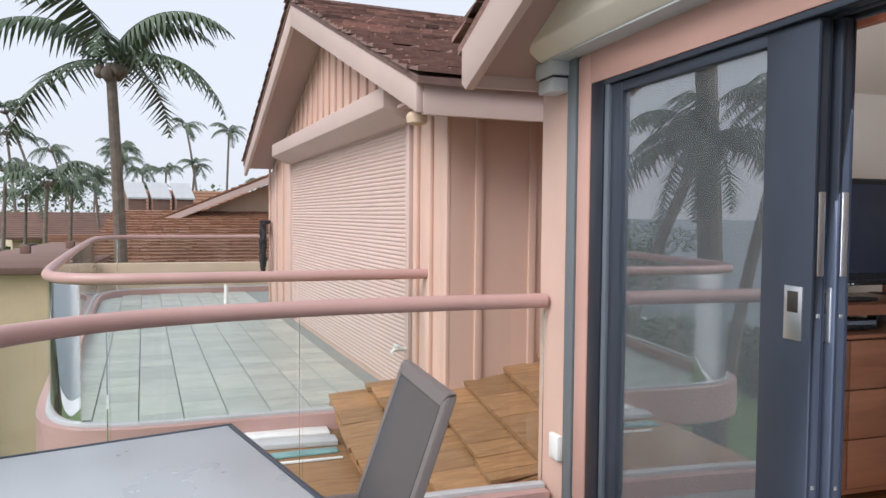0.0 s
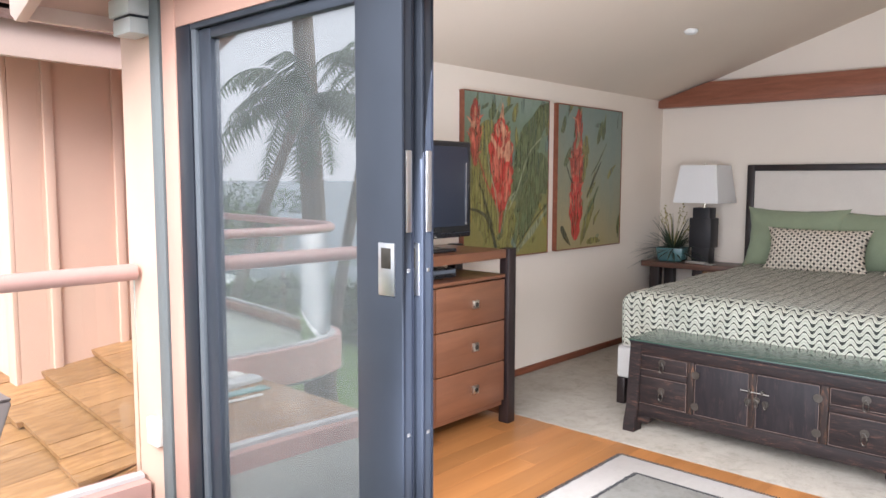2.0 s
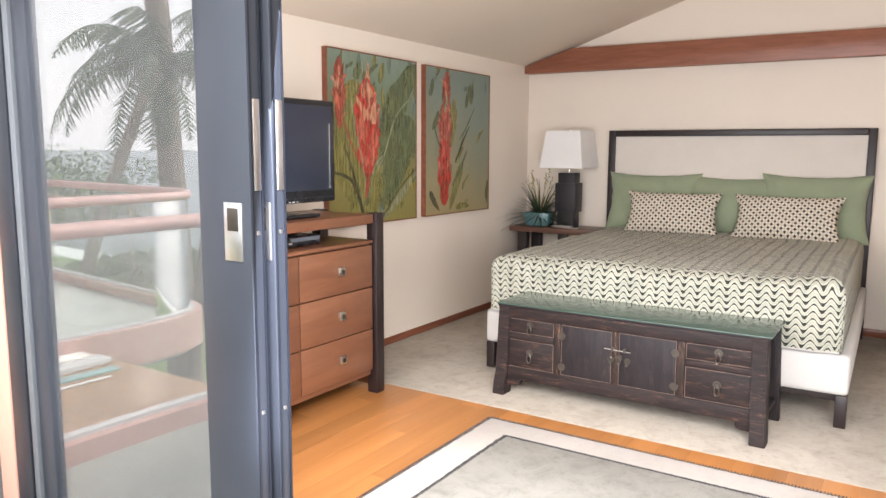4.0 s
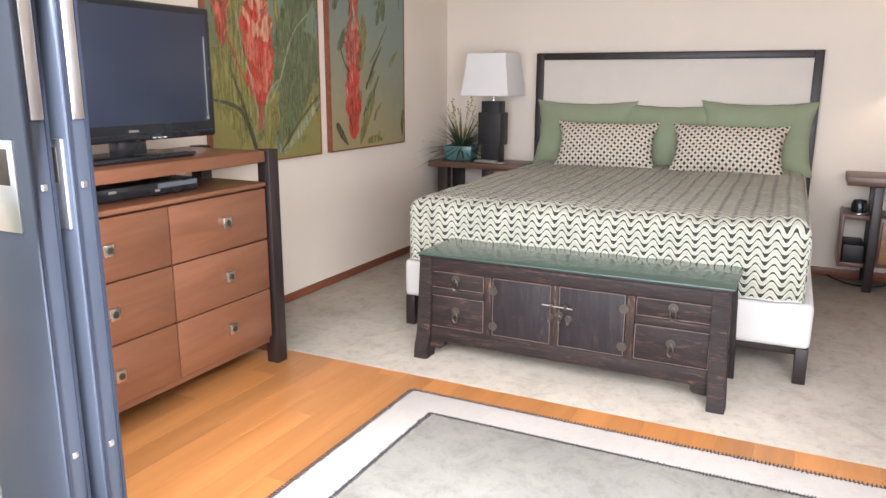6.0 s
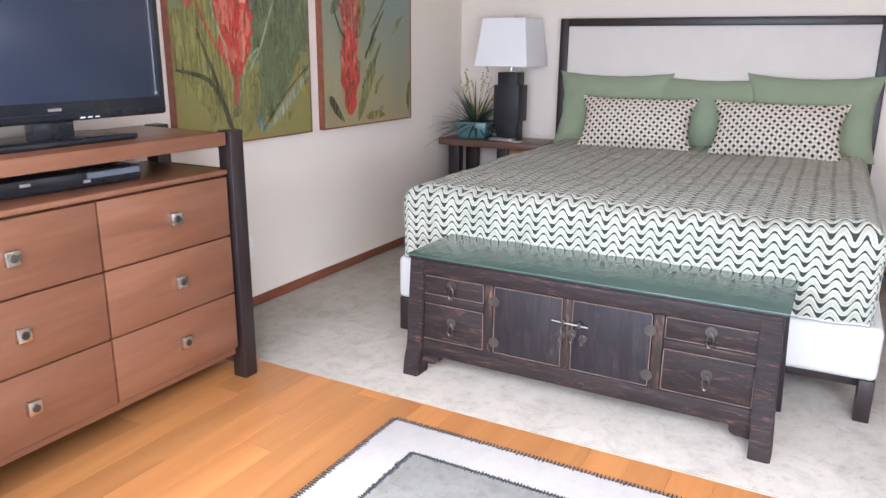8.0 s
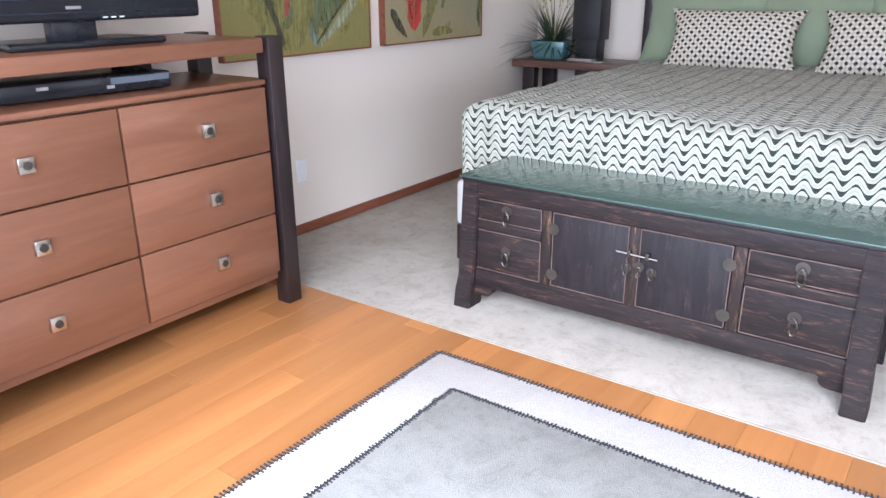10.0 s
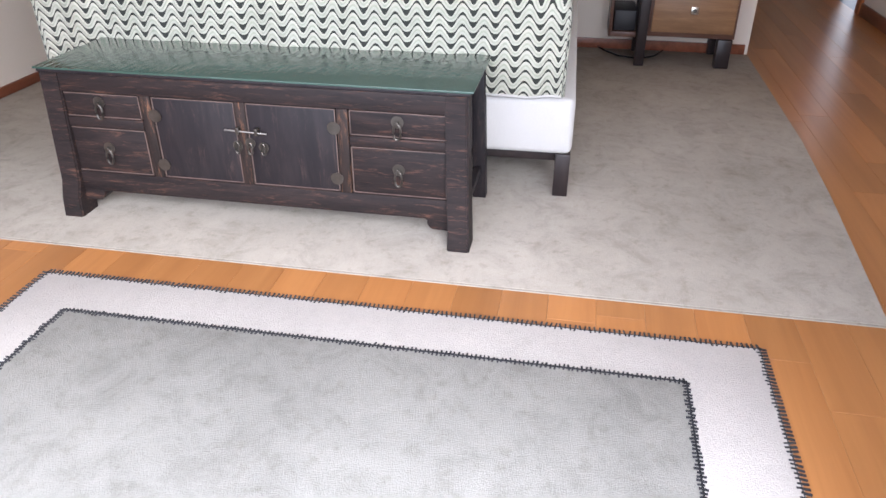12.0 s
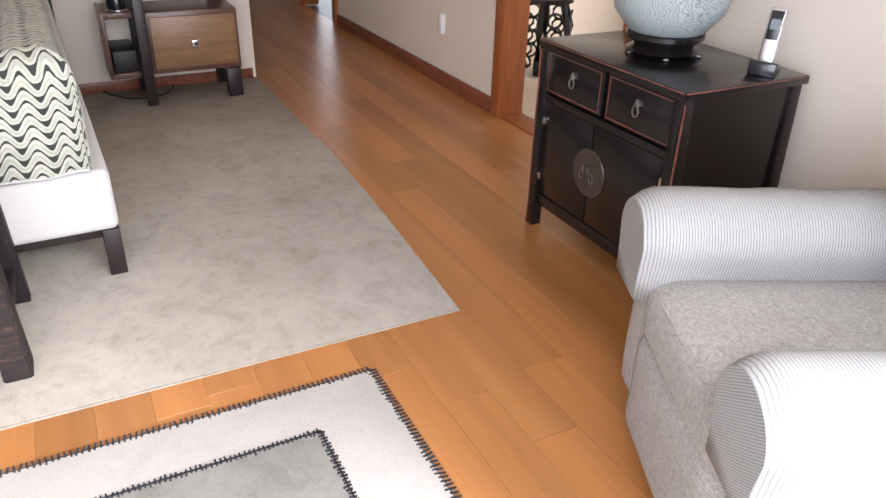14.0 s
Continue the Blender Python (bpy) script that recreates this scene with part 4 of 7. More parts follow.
def low_chest():
    c = thing("low_chest", 5.06, 2.772, 0.004, 0, "worn dark lacquer low chest with doors, drawers and a glass top", "chest")
    L, H = 0.735, 0.520
    xs = -0.01
    for s in (-1, 1):
        leg_front(c, s, L, H)
        lobe = [(L - 0.060, 0.050)] + [(L - 0.118 + 0.026 * math.cos(q), 0.078 + 0.026 * math.sin(q)) for q in [math.radians(a) for a in (-80, -110, -140, -170, -200)]] + [(L - 0.165, 0.095), (L - 0.165, 0.125), (L - 0.060, 0.125)]
        part("bracket", prism([(s * yy, zz) for yy, zz in lobe], "x", xs + 0.004, 0.05, 0.003), OLD_WOOD, c)
        part("leg", prism([(s * (L + 0.005), 0), (s * (L - 0.045), 0), (s * (L - 0.06), H - 0.002), (s * (L - 0.015), H - 0.002)][:: (-1 if s > 0 else 1)], "x", 0.375, 0.425, 0.003), OLD_PANEL, c)
        part("side_rail", B(0.06, 0.38, s * (L - 0.05) - 0.015, s * (L - 0.05) + 0.015, H - 0.055, H - 0.003, bevel=0.003), OLD_PANEL, c)
        part("side_rail", B(0.06, 0.38, s * (L - 0.03) - 0.012, s * (L - 0.03) + 0.012, 0.10, 0.13, bevel=0.003), OLD_PANEL, c)
    part("top_rail", B(xs, 0.05, -L + 0.065, L - 0.065, 0.455, H - 0.003, bevel=0.004), OLD_WOOD, c)
    part("bottom_rail", B(xs, 0.05, -L + 0.06, L - 0.06, 0.092, 0.165, bevel=0.004), OLD_WOOD, c)
    part("carcass", B(0.05, 0.13, -L + 0.1, L - 0.1, 0.10, H - 0.01), OLD_PANEL, c)
    for y in (-0.320, 0.025, 0.357):
        part("stile", B(xs, 0.05, y - 0.019, y + 0.019, 0.165, 0.455, bevel=0.003), RUBBED, c)
    part("back_rail", B(0.37, 0.40, -L + 0.06, L - 0.06, H - 0.055, H - 0.003, bevel=0.003), OLD_PANEL, c)
    for y, hw in ((-0.5005, 0.160), (0.526, 0.148)):
        part("middle_rail", B(xs, 0.05, y - hw, y + hw, 0.333, 0.367, bevel=0.003), OLD_WOOD, c)

    def edged(name, y0, y1, z0, z1, mat):
        w = part(name, B(xs + 0.006, 0.048, y0, y1, z0, z1, bevel=0.003), mat, c)
        for a, b2, c0, c1 in ((y0, y1, z0, z0 + 0.003), (y0, y1, z1 - 0.003, z1), (y0, y0 + 0.003, z0, z1), (y1 - 0.003, y1, z0, z1)):
            part("edge", B(xs + 0.0035, xs + 0.007, a, b2, c0, c1), OLD_EDGE, w, "pale rubbed edge")
        return w

    def ring_pull(w, y, z):
        m = bmesh.new()
        bmesh.ops.create_cone(m, cap_ends=True, segments=16, radius1=0.021, radius2=0.019, depth=0.004, matrix=Matrix.Translation((xs + 0.0015, y, z + 0.012)) @ Matrix.Rotation(radians(90), 4, "Y"))
        p = part("back_plate", m, BRONZE, w, "aged bronze back plate")
        part("drop", join(tube([(xs - 0.008, y + 0.012 * math.sin(t), z - 0.018 + 0.026 * math.cos(t)) for t in [k * math.pi / 8 for k in range(17)]], 0.004, 6), B(xs - 0.012, xs - 0.003, y - 0.006, y + 0.006, z + 0.006, z + 0.016, bevel=0.002)), BRONZE, p)

    for y0, y1 in ((-0.658, -0.343), (0.380, 0.672)):
        for z0, z1 in ((0.370, 0.452), (0.168, 0.330)):
            w = edged("drawer", y0, y1, z0, z1, OLD_WOOD)
            ring_pull(w, (y0 + y1) / 2, (z0 + z1) / 2)
    for y0, y1 in ((-0.297, 0.005), (0.045, 0.334)):
        w = edged("door", y0, y1, 0.168, 0.452, OLD_PANEL)
        yo = y0 + 0.006 if y0 < -0.1 else y1 - 0.006
        for z in (0.215, 0.39):
            m = bmesh.new()
            bmesh.ops.create_cone(m, cap_ends=True, segments=18, radius1=0.022, radius2=0.021, depth=0.003, matrix=Matrix.Translation((xs - 0.001, yo, z)) @ Matrix.Rotation(radians(90), 4, "Y"))
            part("hinge", m, BRONZE, w, "round aged bronze hinge")
    for y in (-0.045, 0.0, 0.045):
        m = bmesh.new()
        bmesh.ops.create_cone(m, cap_ends=True, segments=14, radius1=0.018, radius2=0.017, depth=0.004, matrix=Matrix.Translation((xs - 0.0015, y, 0.318 - 0.012 * (y != 0))) @ Matrix.Rotation(radians(90), 4, "Y"))
        part("lock_plate", m, BRONZE, c, "bronze lock plate with a drop pull")
        part("drop_pull", tube([(xs - 0.008, y + 0.008 * math.sin(t), 0.30 + 0.02 * math.cos(t)) for t in [k * math.pi / 8 for k in range(17)]], 0.003, 6), BRONZE, c)
    part("lock_bar", tube([(xs - 0.013, -0.065, 0.358), (xs - 0.013, 0.08, 0.363)], 0.0035, 8), DULL_NICKEL, c, "thin metal bar through the lock")
    for y in (-0.03, 0.035):
        part("bar_staple", B(xs - 0.018, xs + 0.006, y - 0.006, y + 0.006, 0.350, 0.374, bevel=0.002), BRONZE, c)
    part("top_board", B(xs - 0.002, 0.43, -L + 0.005, L - 0.005, H - 0.002, H + 0.008, bevel=0.002), OLD_PANEL, c)
    part("glass_top", B(xs - 0.004, 0.435, -L - 0.005, L + 0.005, H + 0.0085, H + 0.0150, bevel=0.001), TOP_GLASS[0], c, "green-tinted glass top")


low_chest()

# ---- rug ----
def rug():
    X0, X1, Y0, Y1 = 3.12, 4.638, 1.179, 3.316
    r = thing("rug", 3.8, 2.245, 0.0005, 0, "pale grey felt rug with a cream border and black blanket stitching", "rug")
    o = Vector((3.8, 2.245, 0))
    ib = 0.185
    bm = B(X0 - o.x, X1 - o.x, Y0 - o.y, Y1 - o.y, 0, 0.011, bevel=0.003)
    part("border", bm, RUG_EDGE, r, "cream felt border")
    part("field", B(X0 + ib - o.x, X1 - ib - o.x, Y0 + ib + 0.027 - o.y, Y1 - ib - o.y, 0.009, 0.0135, bevel=0.001), RUG_MID, r, "pale grey felt field")
    rnd = random.Random(9)
    def stitches(x0, x1, y0, y1, step, inner, z):
        sb = bmesh.new()
        def bar(cx, cy, ang, ln, w):
            d, s = Vector((math.cos(ang), math.sin(ang), 0)), Vector((-math.sin(ang), math.cos(ang), 0))
            c = Vector((cx, cy, z))
            lo = [sb.verts.new(c + d * a * ln / 2 + s * b2 * w / 2) for a, b2 in ((-1, -1), (1, -1), (1, 1), (-1, 1))]
            hi = [sb.verts.new(v.co + Vector((0, 0, 0.003))) for v in lo]
            sb.faces.new(hi)
            for k in range(4):
                sb.faces.new((lo[k], lo[(k + 1) % 4], hi[(k + 1) % 4], hi[k]))
        for xa, ya, xb, yb in ((x0, y0, x1, y0), (x1, y0, x1, y1), (x1, y1, x0, y1), (x0, y1, x0, y0)):
            n = int(math.hypot(xb - xa, yb - ya) / step)
            ang = math.atan2(yb - ya, xb - xa)
            nx, ny = -math.sin(ang), math.cos(ang)
            for k in range(n):
                f = (k + 0.5) / n
                ln = rnd.uniform(0.015, 0.023) if inner else rnd.uniform(0.021, 0.029)
                inn = rnd.uniform(-0.003, 0.003) if inner else ln / 2 - 0.013
                bar(xa + (xb - xa) * f + nx * inn, ya + (yb - ya) * f + ny * inn, ang + math.pi / 2 + rnd.uniform(-0.24, 0.24), ln, rnd.uniform(0.0040, 0.0055) if inner else rnd.uniform(0.0042, 0.0056))
            m = 40
            for k in range(m):
                f = (k + 0.5) / m
                for o2 in ((0.0,) if inner else (0.004,)):
                    bar(xa + (xb - xa) * f + nx * o2, ya + (yb - ya) * f + ny * o2, ang + rnd.uniform(-0.02, 0.02), math.hypot(xb - xa, yb - ya) / m * 1.1, 0.0045 if inner else 0.0022)
        return sb
    tagged(part("stitching", stitches(X0 - o.x, X1 - o.x, Y0 - o.y, Y1 - o.y, 0.0135, False, 0.0095), STITCH, r, "black blanket stitch along the rim", None), kind="stuff")
    tagged(part("stitching", stitches(X0 + ib - o.x, X1 - ib - o.x, Y0 + ib + 0.027 - o.y, Y1 - ib - o.y, 0.0115, True, 0.0130), STITCH, r, "black cross stitch along the field", None), kind="stuff")


rug()

# ---- paintings ----
def canvas_material(name, stops, sc, shift):
    m, nt, b = base(name, 0.45, 0, 0.4)
    v = coords(nt, (1, 1, 1))
    sep = nt.nodes.new("ShaderNodeSeparateXYZ")
    nt.links.new(v, sep.inputs[0])
    n = noise_tex(nt, coords(nt, (2.6, 1, 0.7)), sc, 6, 0.7, 1.2)
    fine = noise_tex(nt, coords(nt, (30, 1, 4)), 6, 4, 0.7, 0.6)
    g = math_node(nt, "ADD", math_node(nt, "ADD", math_node(nt, "MULTIPLY", sep.outputs[2], 0.62), math_node(nt, "MULTIPLY", sep.outputs[0], shift)), math_node(nt, "MULTIPLY", n, 0.42))
    c = ramp(nt, g, stops)
    c = mix(nt, "MULTIPLY", 0.45, c, ramp(nt, fine, [(0.3, (0.6, 0.6, 0.58)), (0.7, (1.1, 1.1, 1.1))]))
    nt.links.new(c, b.inputs["Base Color"])
    bump(nt, b, fine, 0.3, 0.003)
    return m


def brush(name, a, b2):
    """Oil paint dragged on in streaks, with the ground showing through."""
    m = wood(name, a, b2, 0.45, (14, 1, 3), 3.0)
    nt = m.node_tree
    thin = noise_tex(nt, coords(nt, (22, 1, 3)), 2.2, 5, 0.7, 0.8)
    nt.links.new(ramp(nt, thin, [(0.36, (0.30, 0.30, 0.30)), (0.60, (1, 1, 1))]), nt.nodes["Principled BSDF"].inputs["Alpha"])
    return m


LEAF_1, LEAF_2 = brush("olive_brush_paint", (0.17, 0.165, 0.045), (0.33, 0.29, 0.10)), brush("green_brush_paint", (0.08, 0.11, 0.05), (0.19, 0.21, 0.10))
RED_1, RED_2, RED_3 = brush("scarlet_brush_paint", (0.42, 0.025, 0.02), (0.62, 0.085, 0.06)), brush("coral_brush_paint", (0.55, 0.10, 0.07), (0.70, 0.27, 0.17)), brush("dull_red_brush_paint", (0.28, 0.04, 0.03), (0.46, 0.11, 0.07))
PEACHY = brush("pale_orange_brush_paint", (0.62, 0.27, 0.16), (0.74, 0.46, 0.30))
PALE, DARKB = brush("pale_brush_paint", (0.26, 0.28, 0.16), (0.42, 0.43, 0.29)), brush("dark_brush_paint", (0.035, 0.04, 0.025), (0.09, 0.085, 0.05))
BG_1 = canvas_material("painted_canvas_olive", [(0.0, (0.26, 0.21, 0.06)), (0.42, (0.22, 0.20, 0.07)), (0.62, (0.15, 0.17, 0.09)), (0.8, (0.17, 0.23, 0.17)), (1.0, (0.24, 0.30, 0.26))], 2.4, 0.10)
BG_2 = canvas_material("painted_canvas_teal", [(0.0, (0.33, 0.26, 0.11)), (0.3, (0.33, 0.28, 0.16)), (0.5, (0.25, 0.25, 0.17)), (0.75, (0.19, 0.235, 0.20)), (1.0, (0.17, 0.23, 0.21))], 1.8, 0.16)


def painting(x0, x1, z0, z1, canvas, strokes, label):
    p = thing("painting", (x0 + x1) / 2, LEFT - 0.001, z0, 0, label, "painting", "flower paintings on the wall")
    w, h, d = (x1 - x0) / 2, z1 - z0, 0.04
    part("canvas", B(-w + 0.008, w - 0.008, -d + 0.004, -0.002, 0.008, h - 0.008), canvas, p)
    for a in ((-w, -w + 0.0075, -d, 0, 0, h), (w - 0.0075, w, -d, 0, 0, h), (-w + 0.008, w - 0.008, -d, 0, 0, 0.0075), (-w + 0.008, w - 0.008, -d, 0, h - 0.0075, h)):
        part("frame_strip", B(*a, bevel=0.001), RED_WOOD, p, "thin dark wooden frame")
    for k, (kind, mat, pts, wide) in enumerate(strokes):
        y = -d + 0.0028 - 0.00003 * k
        bm = bmesh.new()
        line = [(-w + u * 2 * w, v * h) for u, v in pts]
        fine = []
        n = 14
        for i in range(len(line) - 1):
            for s in range(n):
                f = s / n
                q0, q1, q2, q3 = line[max(i - 1, 0)], line[i], line[i + 1], line[min(i + 2, len(line) - 1)]
                fine.append(tuple(0.5 * (2 * b1 + (c1 - a1) * f + (2 * a1 - 5 * b1 + 4 * c1 - d1) * f * f + (3 * b1 - a1 - 3 * c1 + d1) * f ** 3) for a1, b1, c1, d1 in zip(q0, q1, q2, q3)))
        fine.append(line[-1])
        prev = None
        for i, (px, pz) in enumerate(fine):
            f = i / (len(fine) - 1)
            qx, qz = fine[min(i + 1, len(fine) - 1)]
            rx, rz = fine[max(i - 1, 0)]
            dx, dz = qx - rx, qz - rz
            ln = math.hypot(dx, dz) or 1
            body = {"leaf": math.sin(math.pi * f ** 0.8) ** 0.8, "line": 0.5 + 0.5 * math.sin(math.pi * f)}[kind] * wide
            body *= 1 + 0.38 * noise.noise(Vector((i * 0.4, k * 3.7, 0)))
            ex, ez = -dz / ln * body, dx / ln * body
            cl = lambda xx, zz: (max(-w + 0.009, min(w - 0.009, xx)), y, max(0.009, min(h - 0.009, zz)))
            cur = (bm.verts.new(cl(px + ex, pz + ez)), bm.verts.new(cl(px - ex, pz - ez)))
            if prev:
                bm.faces.new((prev[0], prev[1], cur[1], cur[0]))
            prev = cur
        bmesh.ops.recalc_face_normals(bm, faces=bm.faces[:])
        if bm.faces and sum(f.normal.y for f in bm.faces) > 0:
            bmesh.ops.reverse_faces(bm, faces=bm.faces[:])
        part("brush_stroke", bm, mat, p, "", None)


def blossom(cx, cz, hgt, wid, seed, mats, feathers=34):
    """A torch-ginger head: a long body with many thin upward feathers of paint."""
    rnd = random.Random(seed)
    out = [("leaf", mats[0], [(cx, cz), (cx + 0.004, cz + hgt * 0.45), (cx - 0.004, cz + hgt * 0.8), (cx, cz + hgt)], wid)]
    for k in range(feathers):
        f = 0.12 + 0.80 * rnd.random()
        half = wid * math.sin(math.pi * min(1, f * 0.85 + 0.12)) ** 0.8
        side = rnd.uniform(-1, 1)
        x0, z0 = cx + side * half * 0.75, cz + hgt * f * 0.92
        ln = hgt * rnd.uniform(0.09, 0.19)
        mat = mats[2] if f > 0.55 and rnd.random() < 0.5 else mats[1] if rnd.random() < 0.6 else mats[0]
        out.append(("leaf", mat, [(x0, z0), (x0 + side * 0.012, z0 + ln * 0.5), (x0 + side * rnd.uniform(0.01, 0.075), z0 + ln)], wid * rnd.uniform(0.08, 0.20)))
    return out


OCHRE, TEALB = brush("ochre_brush_paint", (0.28, 0.22, 0.05), (0.42, 0.33, 0.10)), brush("grey_teal_brush_paint", (0.13, 0.19, 0.16), (0.24, 0.30, 0.25))


def dabs(seed, n, warm_low):
    """Short loose strokes that break up the ground of a painting."""
    rnd = random.Random(seed)
    out = []
    for k in range(n):
        u, v = rnd.uniform(0.03, 0.97), rnd.uniform(0.03, 0.95)
        cool = rnd.random() < 0.25 + 0.6 * v * u
        mat = rnd.choice((TEALB, TEALB, LEAF_2)) if cool else rnd.choice((OCHRE, LEAF_1, LEAF_1, LEAF_2) if v < warm_low else (LEAF_1, LEAF_2))
        ln, a = rnd.uniform(0.08, 0.20), rnd.gauss(1.25, 0.45)
        out.append(("leaf", mat, [(u, v), (u + ln * 0.5 * math.cos(a) + rnd.uniform(-0.02, 0.02), v + ln * 0.5 * math.sin(a)), (u + ln * math.cos(a), v + ln * math.sin(a))], rnd.uniform(0.008, 0.030)))
    return out


S1 = [*dabs(71, 70, 0.7), ("leaf", LEAF_2, [(0.97, 0.62), (0.78, 0.45), (0.62, 0.10)], 0.17), ("leaf", LEAF_2, [(1.0, 0.98), (0.72, 0.7), (0.55, 0.35)], 0.11),
      ("leaf", LEAF_1, [(0.30, 0.84), (0.20, 0.55), (0.36, 0.12)], 0.13), ("leaf", LEAF_1, [(0.02, 0.55), (0.14, 0.35), (0.40, 0.02)], 0.11),
      ("leaf", LEAF_1, [(0.40, 0.42), (0.50, 0.22), (0.44, 0.02)], 0.08),
      ("line", PALE, [(0.99, 0.80), (0.75, 0.66), (0.60, 0.42), (0.50, 0.30)], 0.007), ("line", PALE, [(0.42, 0.98), (0.34, 0.86), (0.31, 0.70)], 0.006),
      ("line", PALE, [(0.26, 0.62), (0.33, 0.48), (0.36, 0.34)], 0.006),
      ("line", PALE, [(0.99, 0.30), (0.80, 0.16), (0.60, 0.03)], 0.022), ("line", DARKB, [(0.99, 0.33), (0.78, 0.20), (0.58, 0.04)], 0.007),
      ("line", DARKB, [(0.02, 0.32), (0.24, 0.26), (0.36, 0.04)], 0.012), ("line", DARKB, [(0.16, 0.48), (0.28, 0.25), (0.37, 0.05)], 0.010),
      *blossom(0.12, 0.56, 0.40, 0.055, 3, (RED_3, RED_2, PEACHY), 24), ("line", RED_3, [(0.15, 0.62), (0.22, 0.5), (0.3, 0.38)], 0.008),
      ("leaf", PEACHY, [(0.36, 0.60), (0.40, 0.78), (0.42, 0.95)], 0.030), *blossom(0.405, 0.28, 0.58, 0.125, 5, (RED_1, RED_2, PEACHY), 60), ("line", RED_3, [(0.41, 0.36), (0.405, 0.26), (0.39, 0.16)], 0.018),
      ("line", PALE, [(0.24, 0.72), (0.27, 0.55), (0.34, 0.40), (0.38, 0.22)], 0.006), ("line", PALE, [(0.43, 0.20), (0.48, 0.34), (0.60, 0.42)], 0.008)]
S2 = [*dabs(72, 20, 0.4), ("leaf", LEAF_1, [(0.55, 0.36), (0.45, 0.2), (0.35, 0.02)], 0.05), ("line", DARKB, [(0.66, 0.62), (0.55, 0.50), (0.44, 0.36)], 0.012),
      ("line", LEAF_2, [(0.74, 0.75), (0.6, 0.6), (0.5, 0.52)], 0.008), ("line", LEAF_2, [(0.62, 0.44), (0.52, 0.32), (0.40, 0.20)], 0.016),
      ("leaf", LEAF_1, [(0.42, 0.80), (0.40, 0.62), (0.36, 0.44)], 0.05),
      *blossom(0.30, 0.60, 0.38, 0.055, 11, (RED_3, PEACHY, RED_2), 30), *blossom(0.28, 0.34, 0.44, 0.09, 12, (RED_3, RED_2, RED_2), 34), *blossom(0.27, 0.06, 0.46, 0.09, 13, (RED_1, RED_3, RED_2), 34),
      ("leaf", PALE, [(0.26, 0.70), (0.29, 0.76), (0.30, 0.82)], 0.02), ("line", PALE, [(0.48, 0.40), (0.44, 0.26), (0.40, 0.08)], 0.008),
      ("line", DARKB, [(0.12, 0.60), (0.18, 0.50), (0.24, 0.46)], 0.008), ("leaf", DARKB, [(0.06, 0.17), (0.12, 0.1), (0.20, 0.03)], 0.028),
      ("leaf", PALE, [(0.52, 0.03), (0.60, 0.07), (0.64, 0.09)], 0.020), ("leaf", LEAF_1, [(0.44, 0.04), (0.56, 0.05), (0.66, 0.04)], 0.028)]
painting(4.892, 5.873, 0.905, 2.047, BG_1, S1, "oil painting of red ginger flowers among broad olive leaves")
painting(5.986, 6.970, 0.905, 2.042, BG_2, S2, "oil painting of a tall red ginger flower on grey-green")

# ---- small fittings of the room ----
ot = thing("wall_outlet", 5.335, LEFT - 0.001, 0.275, 0, "white wall outlet plate", "outlet")
part("plate", B(-0.036, 0.036, -0.006, 0, 0, 0.115, bevel=0.002), WHITE_PLASTIC, ot)
for z in (0.03, 0.078):
    part("socket", B(-0.016, 0.016, -0.008, -0.0055, z - 0.013, z + 0.013, bevel=0.002), WHITE_PLASTIC, ot)
ds = thing("smoke_detector", 6.26, 3.74, ceil_at(3.74), 0, "small round white ceiling sensor", "sensor")
part("dome", lathe([(0.045, 0.0), (0.05, -0.012), (0.035, -0.03), (0.01, -0.035)][::-1], 20), WHITE_PLASTIC, ds)
# plain white block standing for a bright spot on this wall
ns = thing("white_wall_block", 7.19, RIGHT + 0.001, 0.32, 0, "small white block on the passage wall", "night light")
part("body", B(-0.02, 0.02, 0, 0.03, 0, 0.12, bevel=0.006), WHITE_PLASTIC, ns)
cr = tube([(7.74, 1.62, 0.022), (7.66, 1.58, 0.02), (7.55, 1.50, 0.02), (7.50, 1.38, 0.02), (7.58, 1.28, 0.02), (7.72, 1.22, 0.02)], 0.005, 6)
tagged(part("power_cable", cr, BLACK_GLOSS), "black power cable lying on the carpet", "cable")

